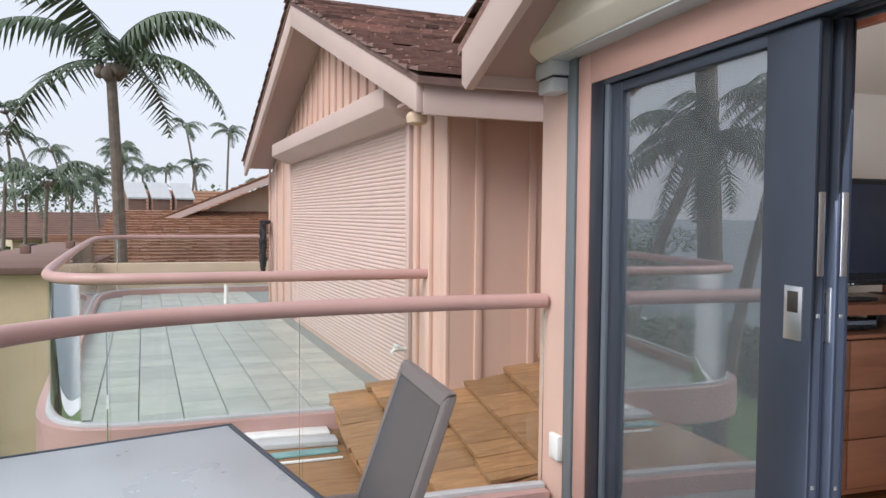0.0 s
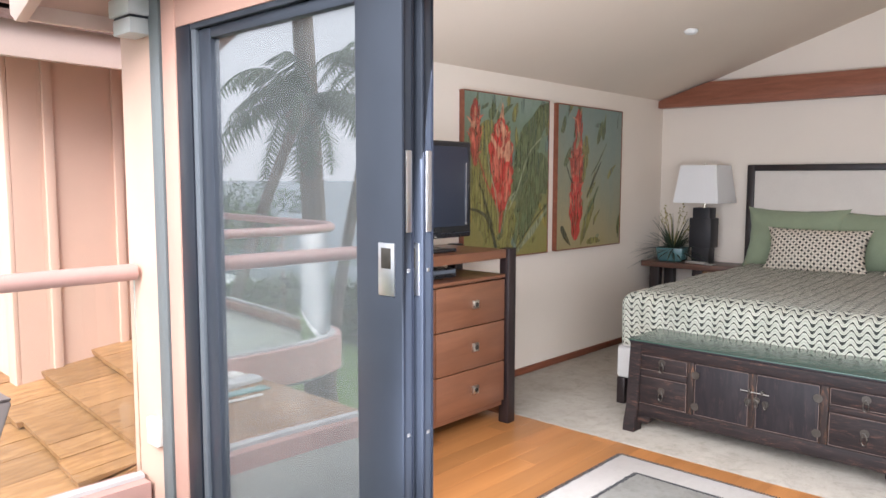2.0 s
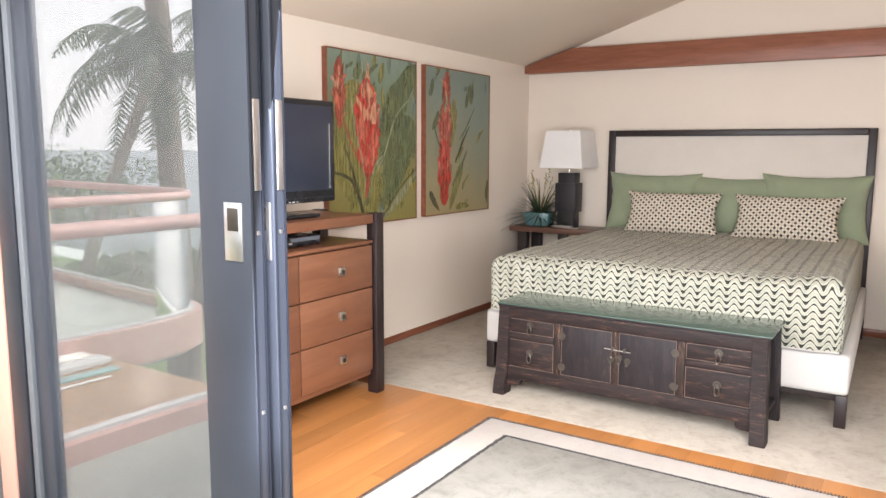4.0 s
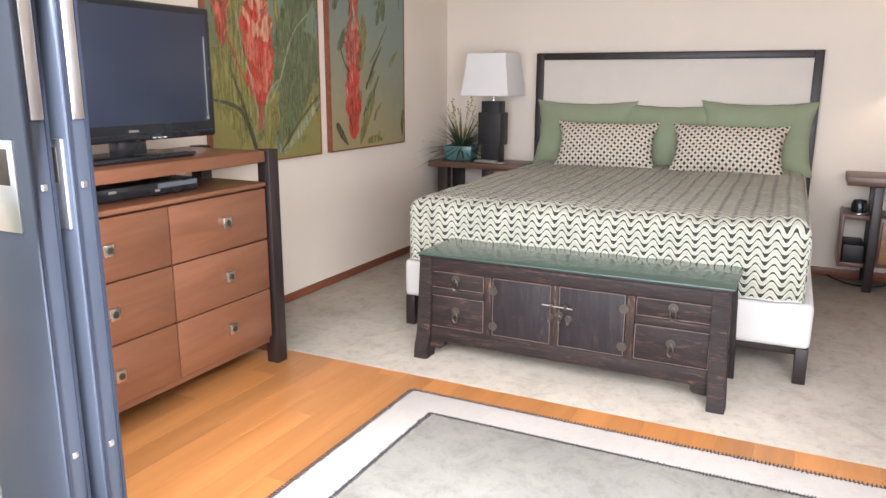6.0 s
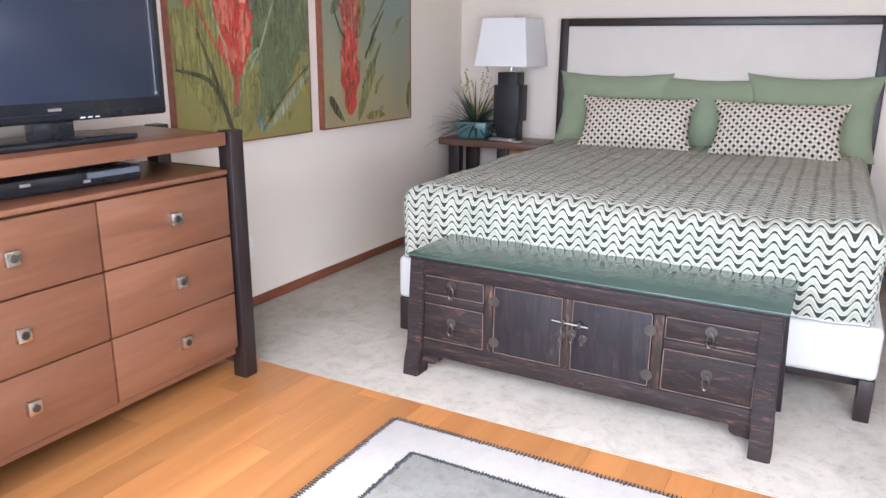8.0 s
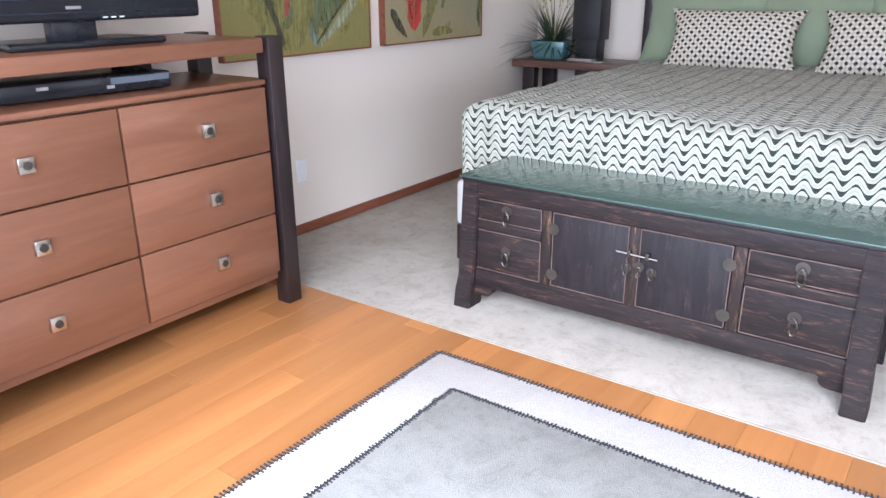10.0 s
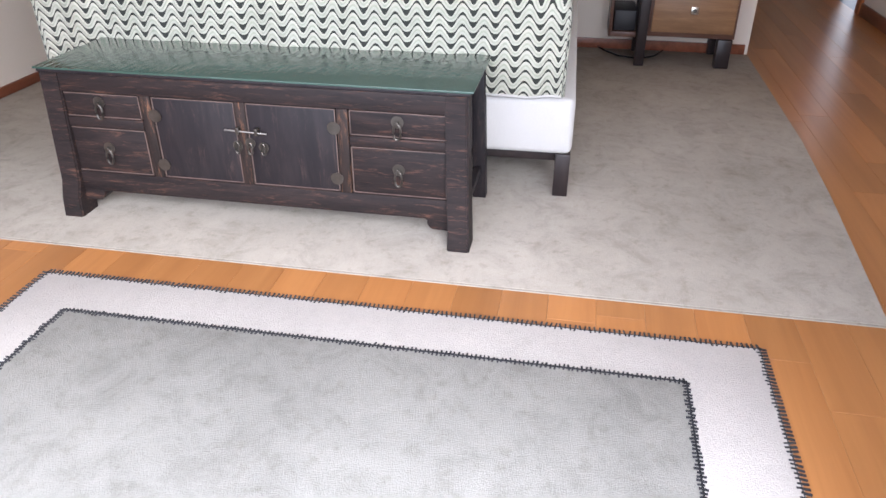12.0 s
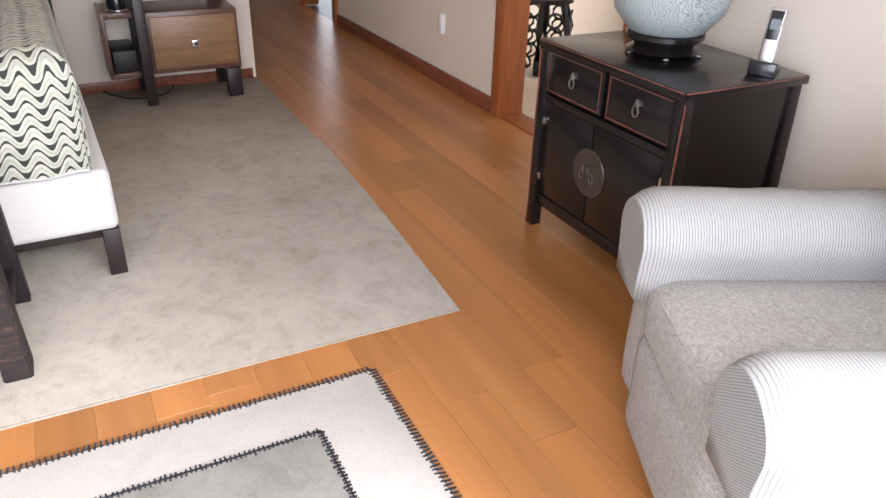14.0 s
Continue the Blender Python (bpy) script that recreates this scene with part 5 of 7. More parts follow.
# ---- black cabinet ----
def cabinet():
    c = thing("cabinet", 4.915, 0.0, 0.0, 0, "black lacquer cabinet with drawers and a round brass lock plate", "cabinet")
    W, D, H = 0.37, 0.222, 0.735
    for sx in (-1, 1):
        for sy in (-1, 1):
            part("leg", prism([(sx * (W + 0.005), 0), (sx * (W - 0.04), 0), (sx * (W - 0.05), H - 0.03), (sx * (W - 0.012), H - 0.03)], "y", sy * D - 0.022, sy * D + 0.022, 0.003), BLACK_LACQ, c)
        part("side_panel", B(sx * (W - 0.028) - 0.008, sx * (W - 0.028) + 0.008, -D + 0.02, D - 0.02, 0.11, H - 0.03), BLACK_LACQ, c)
        part("worn_edge", B(sx * (W - 0.004) - 0.002, sx * (W - 0.004) + 0.002, D + 0.0195, D + 0.0235, 0.03, H - 0.04), RED_EDGE, c, "rubbed red-brown edge")
    part("back_panel", B(-W + 0.04, W - 0.04, -D - 0.01, -D + 0.01, 0.11, H - 0.03), BLACK_LACQ, c)
    part("bottom", B(-W + 0.03, W - 0.03, -D, D, 0.11, 0.13), BLACK_LACQ, c)
    part("apron", B(-W + 0.04, W - 0.04, D - 0.012, D + 0.012, 0.10, 0.145, bevel=0.004), BLACK_LACQ, c)
    part("rail", B(-W + 0.04, W - 0.04, D - 0.01, D + 0.014, 0.515, 0.54, bevel=0.003), BLACK_LACQ, c)
    t = part("top", B(-W - 0.002, W - 0.004, -D - 0.03, D + 0.032, H - 0.028, H, bevel=0.005), BLACK_LACQ, c)
    part("worn_edge", B(-W + 0.004, W - 0.010, D + 0.029, D + 0.0335, H - 0.006, H - 0.003), RED_EDGE, t)
    part("worn_edge", B(-W - 0.0035, -W + 0.001, -D - 0.02, D + 0.028, H - 0.006, H - 0.003), RED_EDGE, t)
    for s in (-1, 1):
        dr = part("drawer", B(min(s * 0.01, s * 0.325), max(s * 0.01, s * 0.325), D - 0.01, D + 0.012, 0.548, 0.70, bevel=0.004), BLACK_LACQ, c)
        for a in ((0.022, 0.318, 0.556, 0.5585), (0.022, 0.318, 0.69, 0.6925), (0.022, 0.0245, 0.556, 0.6925), (0.3155, 0.318, 0.556, 0.6925)):
            part("worn_line", B(min(s * a[0], s * a[1]), max(s * a[0], s * a[1]), D + 0.0115, D + 0.0135, a[2], a[3]), RED_EDGE, dr)
        x = s * 0.167
        pl2 = part("pull", join(tube([(x + 0.013 * math.sin(q), D + 0.022, 0.620 + 0.017 * math.cos(q)) for q in [k * math.pi / 10 for k in range(21)]], 0.003, 6), prism([(x - 0.010, 0.637), (x + 0.010, 0.637), (x, 0.658)], "y", D + 0.012, D + 0.026, 0.001)), DULL_NICKEL, dr, "dull nickel ring pull")
        dd = part("door", B(min(0.03 + s * 0.004, s * 0.325), max(0.03 + s * 0.004, s * 0.325), D - 0.01, D + 0.010, 0.15, 0.512, bevel=0.004), BLACK_LACQ, c)
        for z in (0.22, 0.44):
            part("hinge", B(s * 0.322 - 0.012, s * 0.322 + 0.012, D + 0.009, D + 0.017, z - 0.014, z + 0.014, bevel=0.003), CHROME, dd)
        m = bmesh.new()
        bmesh.ops.create_cone(m, cap_ends=True, segments=32, radius1=0.086, radius2=0.084, depth=0.004, matrix=Matrix.Translation((0.03, D + 0.0125, 0.338)) @ Matrix.Rotation(radians(-90), 4, "X"))
        bmesh.ops.bisect_plane(m, geom=m.verts[:] + m.edges[:] + m.faces[:], plane_co=(0.03 + s * 0.0015, 0, 0), plane_no=(-s, 0, 0), clear_outer=True)
        lp2 = part("lock_plate", m, PLATE, dd, "half of a round aged brass lock plate")
        part("drop_pull", tube([(0.03 + s * 0.028 + 0.010 * math.sin(q), D + 0.022, 0.328 + 0.016 * math.cos(q)) for q in [k * math.pi / 8 for k in range(17)]], 0.0035, 6), DULL_NICKEL, lp2)
        part("knop", B(0.03 + s * 0.012 - 0.007, 0.03 + s * 0.012 + 0.007, D + 0.014, D + 0.030, 0.338, 0.368, bevel=0.003), DULL_NICKEL, lp2)


cabinet()


def maze_material():
    m, nt, b = base("glazed_maze_pattern", 0.3, 0, 0.5)
    v = coords(nt)
    w = nt.nodes.new("ShaderNodeTexWave")
    w.inputs["Scale"].default_value, w.inputs["Distortion"].default_value, w.inputs["Detail"].default_value, w.inputs["Detail Scale"].default_value = 46, 16, 1.5, 0.7
    nt.links.new(v, w.inputs["Vector"])
    c = ramp(nt, w.outputs["Fac"], [(0.06, (0.18, 0.21, 0.215)), (0.20, (0.31, 0.36, 0.365)), (0.8, (0.36, 0.41, 0.41))])
    nt.links.new(c, b.inputs["Base Color"])
    bump(nt, b, w.outputs["Fac"], 0.15, 0.003)
    return m


vs = thing("globe_vase", 4.935, -0.005, 0.7355, 0, "round blue-grey patterned ceramic globe on a carved black stand", "vase")
part("globe", lathe([(0.06, 0.05), (0.125, 0.080), (0.175, 0.14), (0.195, 0.215), (0.186, 0.285), (0.145, 0.355), (0.08, 0.395), (0.05, 0.40)], 48), maze_material(), vs)
sd = part("stand", lathe([(0.105, 0.006), (0.122, 0.016), (0.108, 0.026), (0.095, 0.032), (0.108, 0.044), (0.128, 0.058), (0.128, 0.072), (0.110, 0.080)], 32), BLACK_LACQ, vs, "turned black wooden stand")
for k in range(5):
    a = k * 2 * math.pi / 5
    part("foot", B(-0.02, 0.02, -0.012, 0.012, 0, 0.012, bevel=0.004), BLACK_LACQ, sd, "", 35, pose(0.108 * math.cos(a), 0.108 * math.sin(a), 0, 0, 0, math.degrees(a)))
ph = thing("cordless_phone", 4.615, -0.125, 0.7355, 30, "silver and black cordless phone in its charging base", "phone")
part("cradle", prism([(-0.05, 0), (0.05, 0), (0.045, 0.045), (0.0, 0.035), (-0.045, 0.02)], "x", -0.04, 0.04, 0.006), BLACK_GLOSS, ph)
hs = part("handset", B(-0.024, 0.024, -0.013, 0.013, 0.0, 0.165, bevel=0.008, seg=3), SILVER, ph, "silver handset", 35, pose(0, 0.0, 0.030, 14, 0, 0))
part("keypad", B(-0.018, 0.018, 0.0125, 0.0150, 0.07, 0.155, bevel=0.002), BLACK_GLOSS, hs)
part("display", B(-0.013, 0.013, 0.0145, 0.0160, 0.10, 0.13), SLATE_BLUE, hs)

# carved stool in the bathroom doorway
st = thing("carved_stool", 7.25, -1.12, -0.004, 20, "dark carved wooden stool beyond the doorway", "stool")
part("seat", lathe([(0.14, 0.46), (0.19, 0.47), (0.19, 0.50), (0.15, 0.51)], 28), BLACK_LACQ, st)
for k in range(6):
    a = k * math.pi / 3
    part("leg", tube([(0.13 * math.cos(a), 0.13 * math.sin(a), 0.0), (0.19 * math.cos(a), 0.19 * math.sin(a), 0.12), (0.20 * math.cos(a), 0.20 * math.sin(a), 0.30), (0.15 * math.cos(a), 0.15 * math.sin(a), 0.46)], [0.03, 0.024, 0.026, 0.02], 8), BLACK_LACQ, st)
    rb = bmesh.new()
    for q in range(4):
        c1 = a + math.pi / 6
        join(rb, tube([(0.185 * math.cos(c1 + 0.28 * math.sin(t)), 0.185 * math.sin(c1 + 0.28 * math.sin(t)), 0.10 + q * 0.09 + 0.045 * math.cos(t)) for t in [j * math.pi / 5 for j in range(11)]], 0.009, 5))
    part("fretwork", rb, BLACK_LACQ, st)

# ---- armchair ----
def soft_box(w, d, h, r, puff=0.0, cuts=10):
    """A padded block, centred on its base, bulged on all sides."""
    bm = bmesh.new()
    bmesh.ops.create_cube(bm, size=1)
    bmesh.ops.subdivide_edges(bm, edges=bm.edges[:], cuts=cuts, use_grid_fill=True)
    for v in bm.verts:
        p = Vector((v.co.x * w, v.co.y * d, v.co.z * h))
        lim = Vector((w / 2 - r, d / 2 - r, h / 2 - r))
        core = Vector([max(-l, min(l, q)) for l, q in zip(lim, p)])
        off = p - core
        if off.length > 1e-6:
            p = core + off.normalized() * r
        n = p.normalized()
        b = (1 - (2 * v.co.x) ** 2) * (1 - (2 * v.co.y) ** 2) + 0.0
        p.z += puff * b * (1 if v.co.z > 0 else 0)
        p += Vector((noise.noise(p * 5), noise.noise(p * 5 + Vector((9, 0, 0))), noise.noise(p * 5 + Vector((0, 9, 0))))) * 0.006
        v.co = p + Vector((0, 0, h / 2))
    return bm


def armchair():
    a = thing("armchair", 3.913, 0.788, 0.0, -25, "grey woven armchair with striped slipcovers on its rolled arms", "armchair")
    part("base", soft_box(0.80, 0.74, 0.30, 0.05, 0, 8), GREY_CLOTH, a, "", 60, pose(0, -0.40, 0.03))
    part("front_panel", soft_box(0.50, 0.10, 0.28, 0.04, 0, 8), GREY_CLOTH, a, "", 60, pose(0, -0.035, 0.05))
    part("seat_cushion", soft_box(0.52, 0.62, 0.17, 0.06, 0.03), GREY_CLOTH, a, "", 60, pose(0, -0.30, 0.30))
    for z in (0.325, 0.445):
        part("piping", tube([(0.245 * math.copysign(abs(math.cos(q)) ** 0.3, math.cos(q)), -0.30 + 0.295 * math.copysign(abs(math.sin(q)) ** 0.3, math.sin(q)), z) for q in [k * math.pi / 30 for k in range(61)]], 0.006, 6), GREY_CLOTH, a, "piped cushion seam")
    part("back_cushion", soft_box(0.56, 0.20, 0.52, 0.08, 0.02), GREY_CLOTH, a, "", 60, pose(0, -0.66, 0.38, -10))
    part("backrest", soft_box(0.80, 0.20, 0.74, 0.08, 0, 8), GREY_CLOTH, a, "", 60, pose(0, -0.80, 0.10, -6))
    for s in (-1, 1):
        part("arm", soft_box(0.15, 0.74, 0.44, 0.06, 0, 8), GREY_CLOTH, a, "", 60, pose(s * 0.322, -0.38, 0.06))
        bm = bmesh.new()
        uvl = bm.loops.layers.uv.new("uv")
        # the cover follows the roll of the arm and hangs down both its sides
        sec = [(-0.088, 0.405), (-0.093, 0.47), (-0.104, 0.525)] + [(0.108 * math.cos(t), 0.540 + 0.098 * math.sin(t)) for t in [math.pi - k * math.pi / 12 for k in range(13)]] + [(0.104, 0.525), (0.093, 0.47), (0.088, 0.405)]
        n = 26
        rows = []
        for i in range(n + 1):
            y = 0.025 - 0.60 * i / n
            sh = 1 - 0.16 * max(0, 1 - i / 2.5) ** 2
            rows.append([bm.verts.new((s * 0.322 + px * sh + 0.004 * noise.noise(Vector((px * 20, y * 9, s))), y, 0.50 + (pz - 0.50) * (sh if pz > 0.5 else 1) + 0.006 * noise.noise(Vector((px * 9, y * 9, s + 4))))) for px, pz in sec])
        lens = [0]
        for q0, q1 in zip(sec, sec[1:]):
            lens.append(lens[-1] + math.hypot(q1[0] - q0[0], q1[1] - q0[1]))
        for i in range(n):
            for j in range(len(sec) - 1):
                f = bm.faces.new((rows[i][j], rows[i + 1][j], rows[i + 1][j + 1], rows[i][j + 1]))
                for lp, (ii, jj) in zip(f.loops, ((i, j), (i + 1, j), (i + 1, j + 1), (i, j + 1))):
                    lp[uvl].uv = (0.60 * ii / n + 1, lens[jj])
        cap = bm.faces.new(rows[0][::-1])
        for lp in cap.loops:
            lp[uvl].uv = (lp.vert.co.x * 0.8 + lp.vert.co.z * 1.1 + 2, lp.vert.co.z)
        bmesh.ops.recalc_face_normals(bm, faces=bm.faces[:])
        ob = part("arm_cover", bm, STRIPES, a, "white slipcover with fine grey stripes", 50)
        so = ob.modifiers.new("thick", "SOLIDIFY")
        so.thickness, so.offset = 0.008, 1
    for sx in (-0.34, 0.34):
        for y in (-0.07, -0.72):
            part("foot", B(sx - 0.025, sx + 0.025, y - 0.025, y + 0.025, 0, 0.05, bevel=0.004), ESPRESSO, a)


armchair()

# ---- outside: our balcony ----
SHAKE = wood("weathered_cedar_shake", (0.15, 0.08, 0.068), (0.34, 0.205, 0.17), 0.75, (3, 3, 12), 4, 0.55)
SHAKE_RED = wood("red_brown_shake", (0.20, 0.09, 0.05), (0.36, 0.19, 0.115), 0.75, (3, 3, 12), 4, 0.3)
WET_SHAKE = wood("golden_wet_shake", (0.22, 0.11, 0.045), (0.46, 0.265, 0.125), 0.4, (1.5, 9, 9), 3, 0.22)
SHUTTER = paint("dusty_pink_slat", (0.60, 0.44, 0.385), 0.45, 0.04, 2)
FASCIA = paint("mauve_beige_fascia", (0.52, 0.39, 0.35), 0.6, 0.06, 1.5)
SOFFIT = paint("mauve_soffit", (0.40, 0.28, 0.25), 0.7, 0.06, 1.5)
STUCCO = paint("tan_stucco", (0.60, 0.45, 0.33), 0.85, 0.1, 1.2, 60, 0.3)
DARK_GAP = paint("dark_underlay", (0.03, 0.022, 0.02), 0.9, 0.2, 4)
SLATE_TILE = wood("pale_green_slate_tile", (0.40, 0.44, 0.40), (0.58, 0.60, 0.56), 0.3, (3, 3, 3), 2.0, 0.14)
GROUT = paint("grey_grout", (0.30, 0.31, 0.29), 0.8, 0.1, 3)
GRASS = paint("lawn_grass", (0.12, 0.19, 0.06), 0.9, 0.35, 0.35, 30, 0.4)
SEA = base("grey_sea", 0.25, 0, 0.5)
SEA[2].inputs["Base Color"].default_value = (0.10, 0.145, 0.165, 1)
bump(SEA[1], SEA[2], noise_tex(SEA[1], coords(SEA[1], (1, 0.4, 1)), 0.25, 8, 0.7), 0.6, 0.6)
TRUNK = paint("palm_trunk_bark", (0.17, 0.135, 0.11), 0.9, 0.3, 6, 60, 0.5)
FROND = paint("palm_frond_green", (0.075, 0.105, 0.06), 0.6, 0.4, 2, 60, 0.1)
# paler than FROND: the haze of distance is put into the colour
HAZE_FROND = paint("hazed_palm_green", (0.10, 0.13, 0.085), 0.7, 0.35, 0.6, 60, 0.1)
SHRUB = paint("hedge_green", (0.06, 0.11, 0.03), 0.7, 0.4, 1.2, 60, 0.2)
ROOF_FAR = paint("far_brown_roof", (0.20, 0.12, 0.095), 0.85, 0.15, 1.0, 12, 0.3)
SAND = paint("white_foam", (0.75, 0.76, 0.76), 0.8, 0.1, 0.5)

RAIL_PTS = [(2.70, 4.70), (2.2, 4.70), (1.64, 4.665), (1.25, 4.60), (0.92, 4.51), (0.65, 4.37), (0.40, 4.13), (0.2, 3.8), (0.09, 3.4), (0.05, 2.9), (0.03, 2.0), (0.03, 0.5), (0.03, -1.4)]


def smooth_line(pts, n=5):
    out = []
    for i in range(len(pts) - 1):
        p0, p1, p2, p3 = (Vector(pts[max(i - 1, 0)]), Vector(pts[i]), Vector(pts[i + 1]), Vector(pts[min(i + 2, len(pts) - 1)]))
        for s in range(n):
            f = s / n
            out.append(0.5 * (2 * p1 + (p2 - p0) * f + (2 * p0 - 5 * p1 + 4 * p2 - p3) * f * f + (3 * p1 - p0 - 3 * p2 + p3) * f ** 3))
    return out + [Vector(pts[-1])]


def band(line, z0, z1, t, solid=True):
    """An upright strip of thickness t that follows a line."""
    bm = bmesh.new()
    rows = []
    for i, p in enumerate(line):
        d = (line[min(i + 1, len(line) - 1)] - line[max(i - 1, 0)]).normalized()
        nrm = Vector((-d.y, d.x)) * t / 2
        rows.append([bm.verts.new((*(p + nrm), z0)), bm.verts.new((*(p - nrm), z0)), bm.verts.new((*(p - nrm), z1)), bm.verts.new((*(p + nrm), z1))])
    for a, b in zip(rows, rows[1:]):
        for k in range(4 if solid else 3):
            bm.faces.new((a[k], a[(k + 1) % 4], b[(k + 1) % 4], b[k]))
    bm.faces.new(rows[0][::-1]), bm.faces.new(rows[-1])
    bmesh.ops.recalc_face_normals(bm, faces=bm.faces[:])
    return bm


def railing(pts, label, top=1.04, r=0.038, cuts=4):
    line = smooth_line(pts)
    g = thing("balcony_railing", 0, 0, 0, 0, label, "railing", "glass balcony railings")
    part("handrail", tube([(*p, top) for p in line], r, 14), PINK_RAIL, g, "round dusty pink handrail")
    part("kerb", band(line, -0.20, 0.085, 0.17), PINK_RAIL, g, "dusty pink kerb")
    part("channel", band(line, 0.086, 0.105, 0.05), LIGHT_GREY, g, "pale metal glazing channel")
    n = len(line) - 1
    step = max(4, n // cuts)
    for i in range(0, n, step):
        j = min(i + step, n)
        seg = line[i:j + 1]
        if len(seg) > 2:
            seg = [seg[0].lerp(seg[1], 0.08)] + seg[1:-1] + [seg[-1].lerp(seg[-2], 0.08)]
        p = part("pane", band(seg, 0.10, top - r + 0.004, 0.012, False), RAIL_GLASS, g)
        p.visible_shadow = False


slab = [(p.x, p.y) for p in smooth_line(RAIL_PTS)] + [(2.688, -1.4), (2.688, 4.70)]
built("floor_balcony", prism(slab[1:], "z", -0.22, -0.012), GROUT, "grey balcony slab", smooth=None)
railing(RAIL_PTS, "curved glass balcony railing with a round dusty pink handrail", cuts=5)

tb = thing("patio_table", 0.967, 3.115, -0.012, 15.5, "grey-topped patio table on the balcony", "table")
TAB = paint("frosted_grey_tabletop", (0.44, 0.46, 0.48), 0.3, 0.05, 2, 140, 0.0)
part("tabletop", B(-0.40, 0.40, -0.80, 0.80, 0.712, 0.728, bevel=0.003), TAB, tb)
for a in ((-0.42, 0.42, -0.82, -0.80), (-0.42, 0.42, 0.80, 0.82), (-0.42, -0.40, -0.80, 0.80), (0.40, 0.42, -0.80, 0.80)):
    part("rim", B(*a, 0.70, 0.730, bevel=0.004), CHARCOAL, tb)
for sx in (-0.35, 0.35):
    for sy in (-0.74, 0.74):
        part("leg", B(sx - 0.02, sx + 0.02, sy - 0.02, sy + 0.02, 0, 0.70, bevel=0.004), CHARCOAL, tb)


def sling_chair():
    c = thing("patio_chair", 1.517, 3.71, -0.012, 0, "grey mesh sling patio chair with a brown metal frame", "chair")
    FRAME = paint("taupe_metal_frame", (0.20, 0.17, 0.165), 0.4, 0.06, 3, 200, 0.03, 0.2)
    MESH = cloth("grey_sling_mesh", (0.10, 0.095, 0.10), 700, 0.06, 0.7)
    MESH.node_tree.nodes["Principled BSDF"].inputs["Alpha"].default_value = 0.72
    # the back leans towards +x; its frame is four flat bars
    lean = 0.35
    def at(y, z, o=0.0):
        return (0.08 + (z - 0.42) * lean + o, y, z)
    def strip(name, pts, thick, mat):
        bm = bmesh.new()
        f = [bm.verts.new(at(y, z)) for y, z in pts]
        b = [bm.verts.new(at(y, z, thick)) for y, z in pts]
        bm.faces.new(f), bm.faces.new(b[::-1])
        for i in range(len(pts)):
            j = (i + 1) % len(pts)
            bm.faces.new((f[i], b[i], b[j], f[j]))
        bmesh.ops.recalc_face_normals(bm, faces=bm.faces[:])
        bmesh.ops.bevel(bm, geom=bm.edges[:], offset=0.004, segments=2, affect="EDGES")
        part(name, bm, mat, c)
    strip("back_post", [(-0.30, 0.30), (-0.255, 0.30), (-0.245, 0.90), (-0.29, 0.925)], 0.03, FRAME)
    strip("back_post", [(0.255, 0.30), (0.30, 0.30), (0.29, 0.925), (0.245, 0.90)], 0.03, FRAME)
    strip("back_rail", [(-0.243, 0.885), (0.243, 0.885), (0.288, 0.93), (-0.288, 0.93)], 0.03, FRAME)
    strip("back_sling", [(-0.253, 0.36), (0.253, 0.36), (0.245, 0.885), (-0.245, 0.885)], 0.008, MESH)
    part("seat_sling", B(-0.42, 0.06, -0.25, 0.25, 0.41, 0.42, bevel=0.003), MESH, c)
    for y in (-0.28, 0.28):
        part("seat_rail", B(-0.44, 0.10, y - 0.025, y + 0.025, 0.395, 0.43, bevel=0.006), FRAME, c)
        part("leg", tube([(-0.40, y, 0.40), (-0.44, y, 0.0)], 0.016, 8), FRAME, c)
        part("leg", tube([(0.06, y, 0.40), (0.16, y, 0.0)], 0.016, 8), FRAME, c)


sling_chair()

# our roller-shutter housing, eaves and gable
built("shutter_housing", prism([(2.74, 2.205), (2.60, 2.205), (2.52, 2.27), (2.50, 2.44), (2.74, 2.46)][::-1], "y", 0.0, 4.60, 0.01), CREAM, "cream painted roller-shutter housing over the door")
built("trim_shutter_slot", B(2.60, 2.70, 0.1, 4.48, 2.196, 2.2045), LIGHT_GREY, "grey lip under the shutter housing")
db = thing("guide_box", 2.665, 4.562, 2.055, 0, "small grey metal box under the shutter housing", "box")
part("upper_box", B(-0.06, 0.05, -0.10, 0.09, 0.075, 0.148, bevel=0.006), LIGHT_GREY, db)
part("lower_box", B(-0.05, 0.05, -0.085, 0.075, 0.0, 0.065, bevel=0.006), LIGHT_GREY, db)
part("joint", B(-0.045, 0.045, -0.08, 0.07, 0.064, 0.076), NAVY, db)
wp = thing("outlet_cover", 2.715, 4.562, 0.27, 0, "white weatherproof outlet cover on the peach wall", "outlet")
part("cover", B(-0.03, 0.004, -0.05, 0.05, 0, 0.125, bevel=0.01), WHITE_PLASTIC, wp)


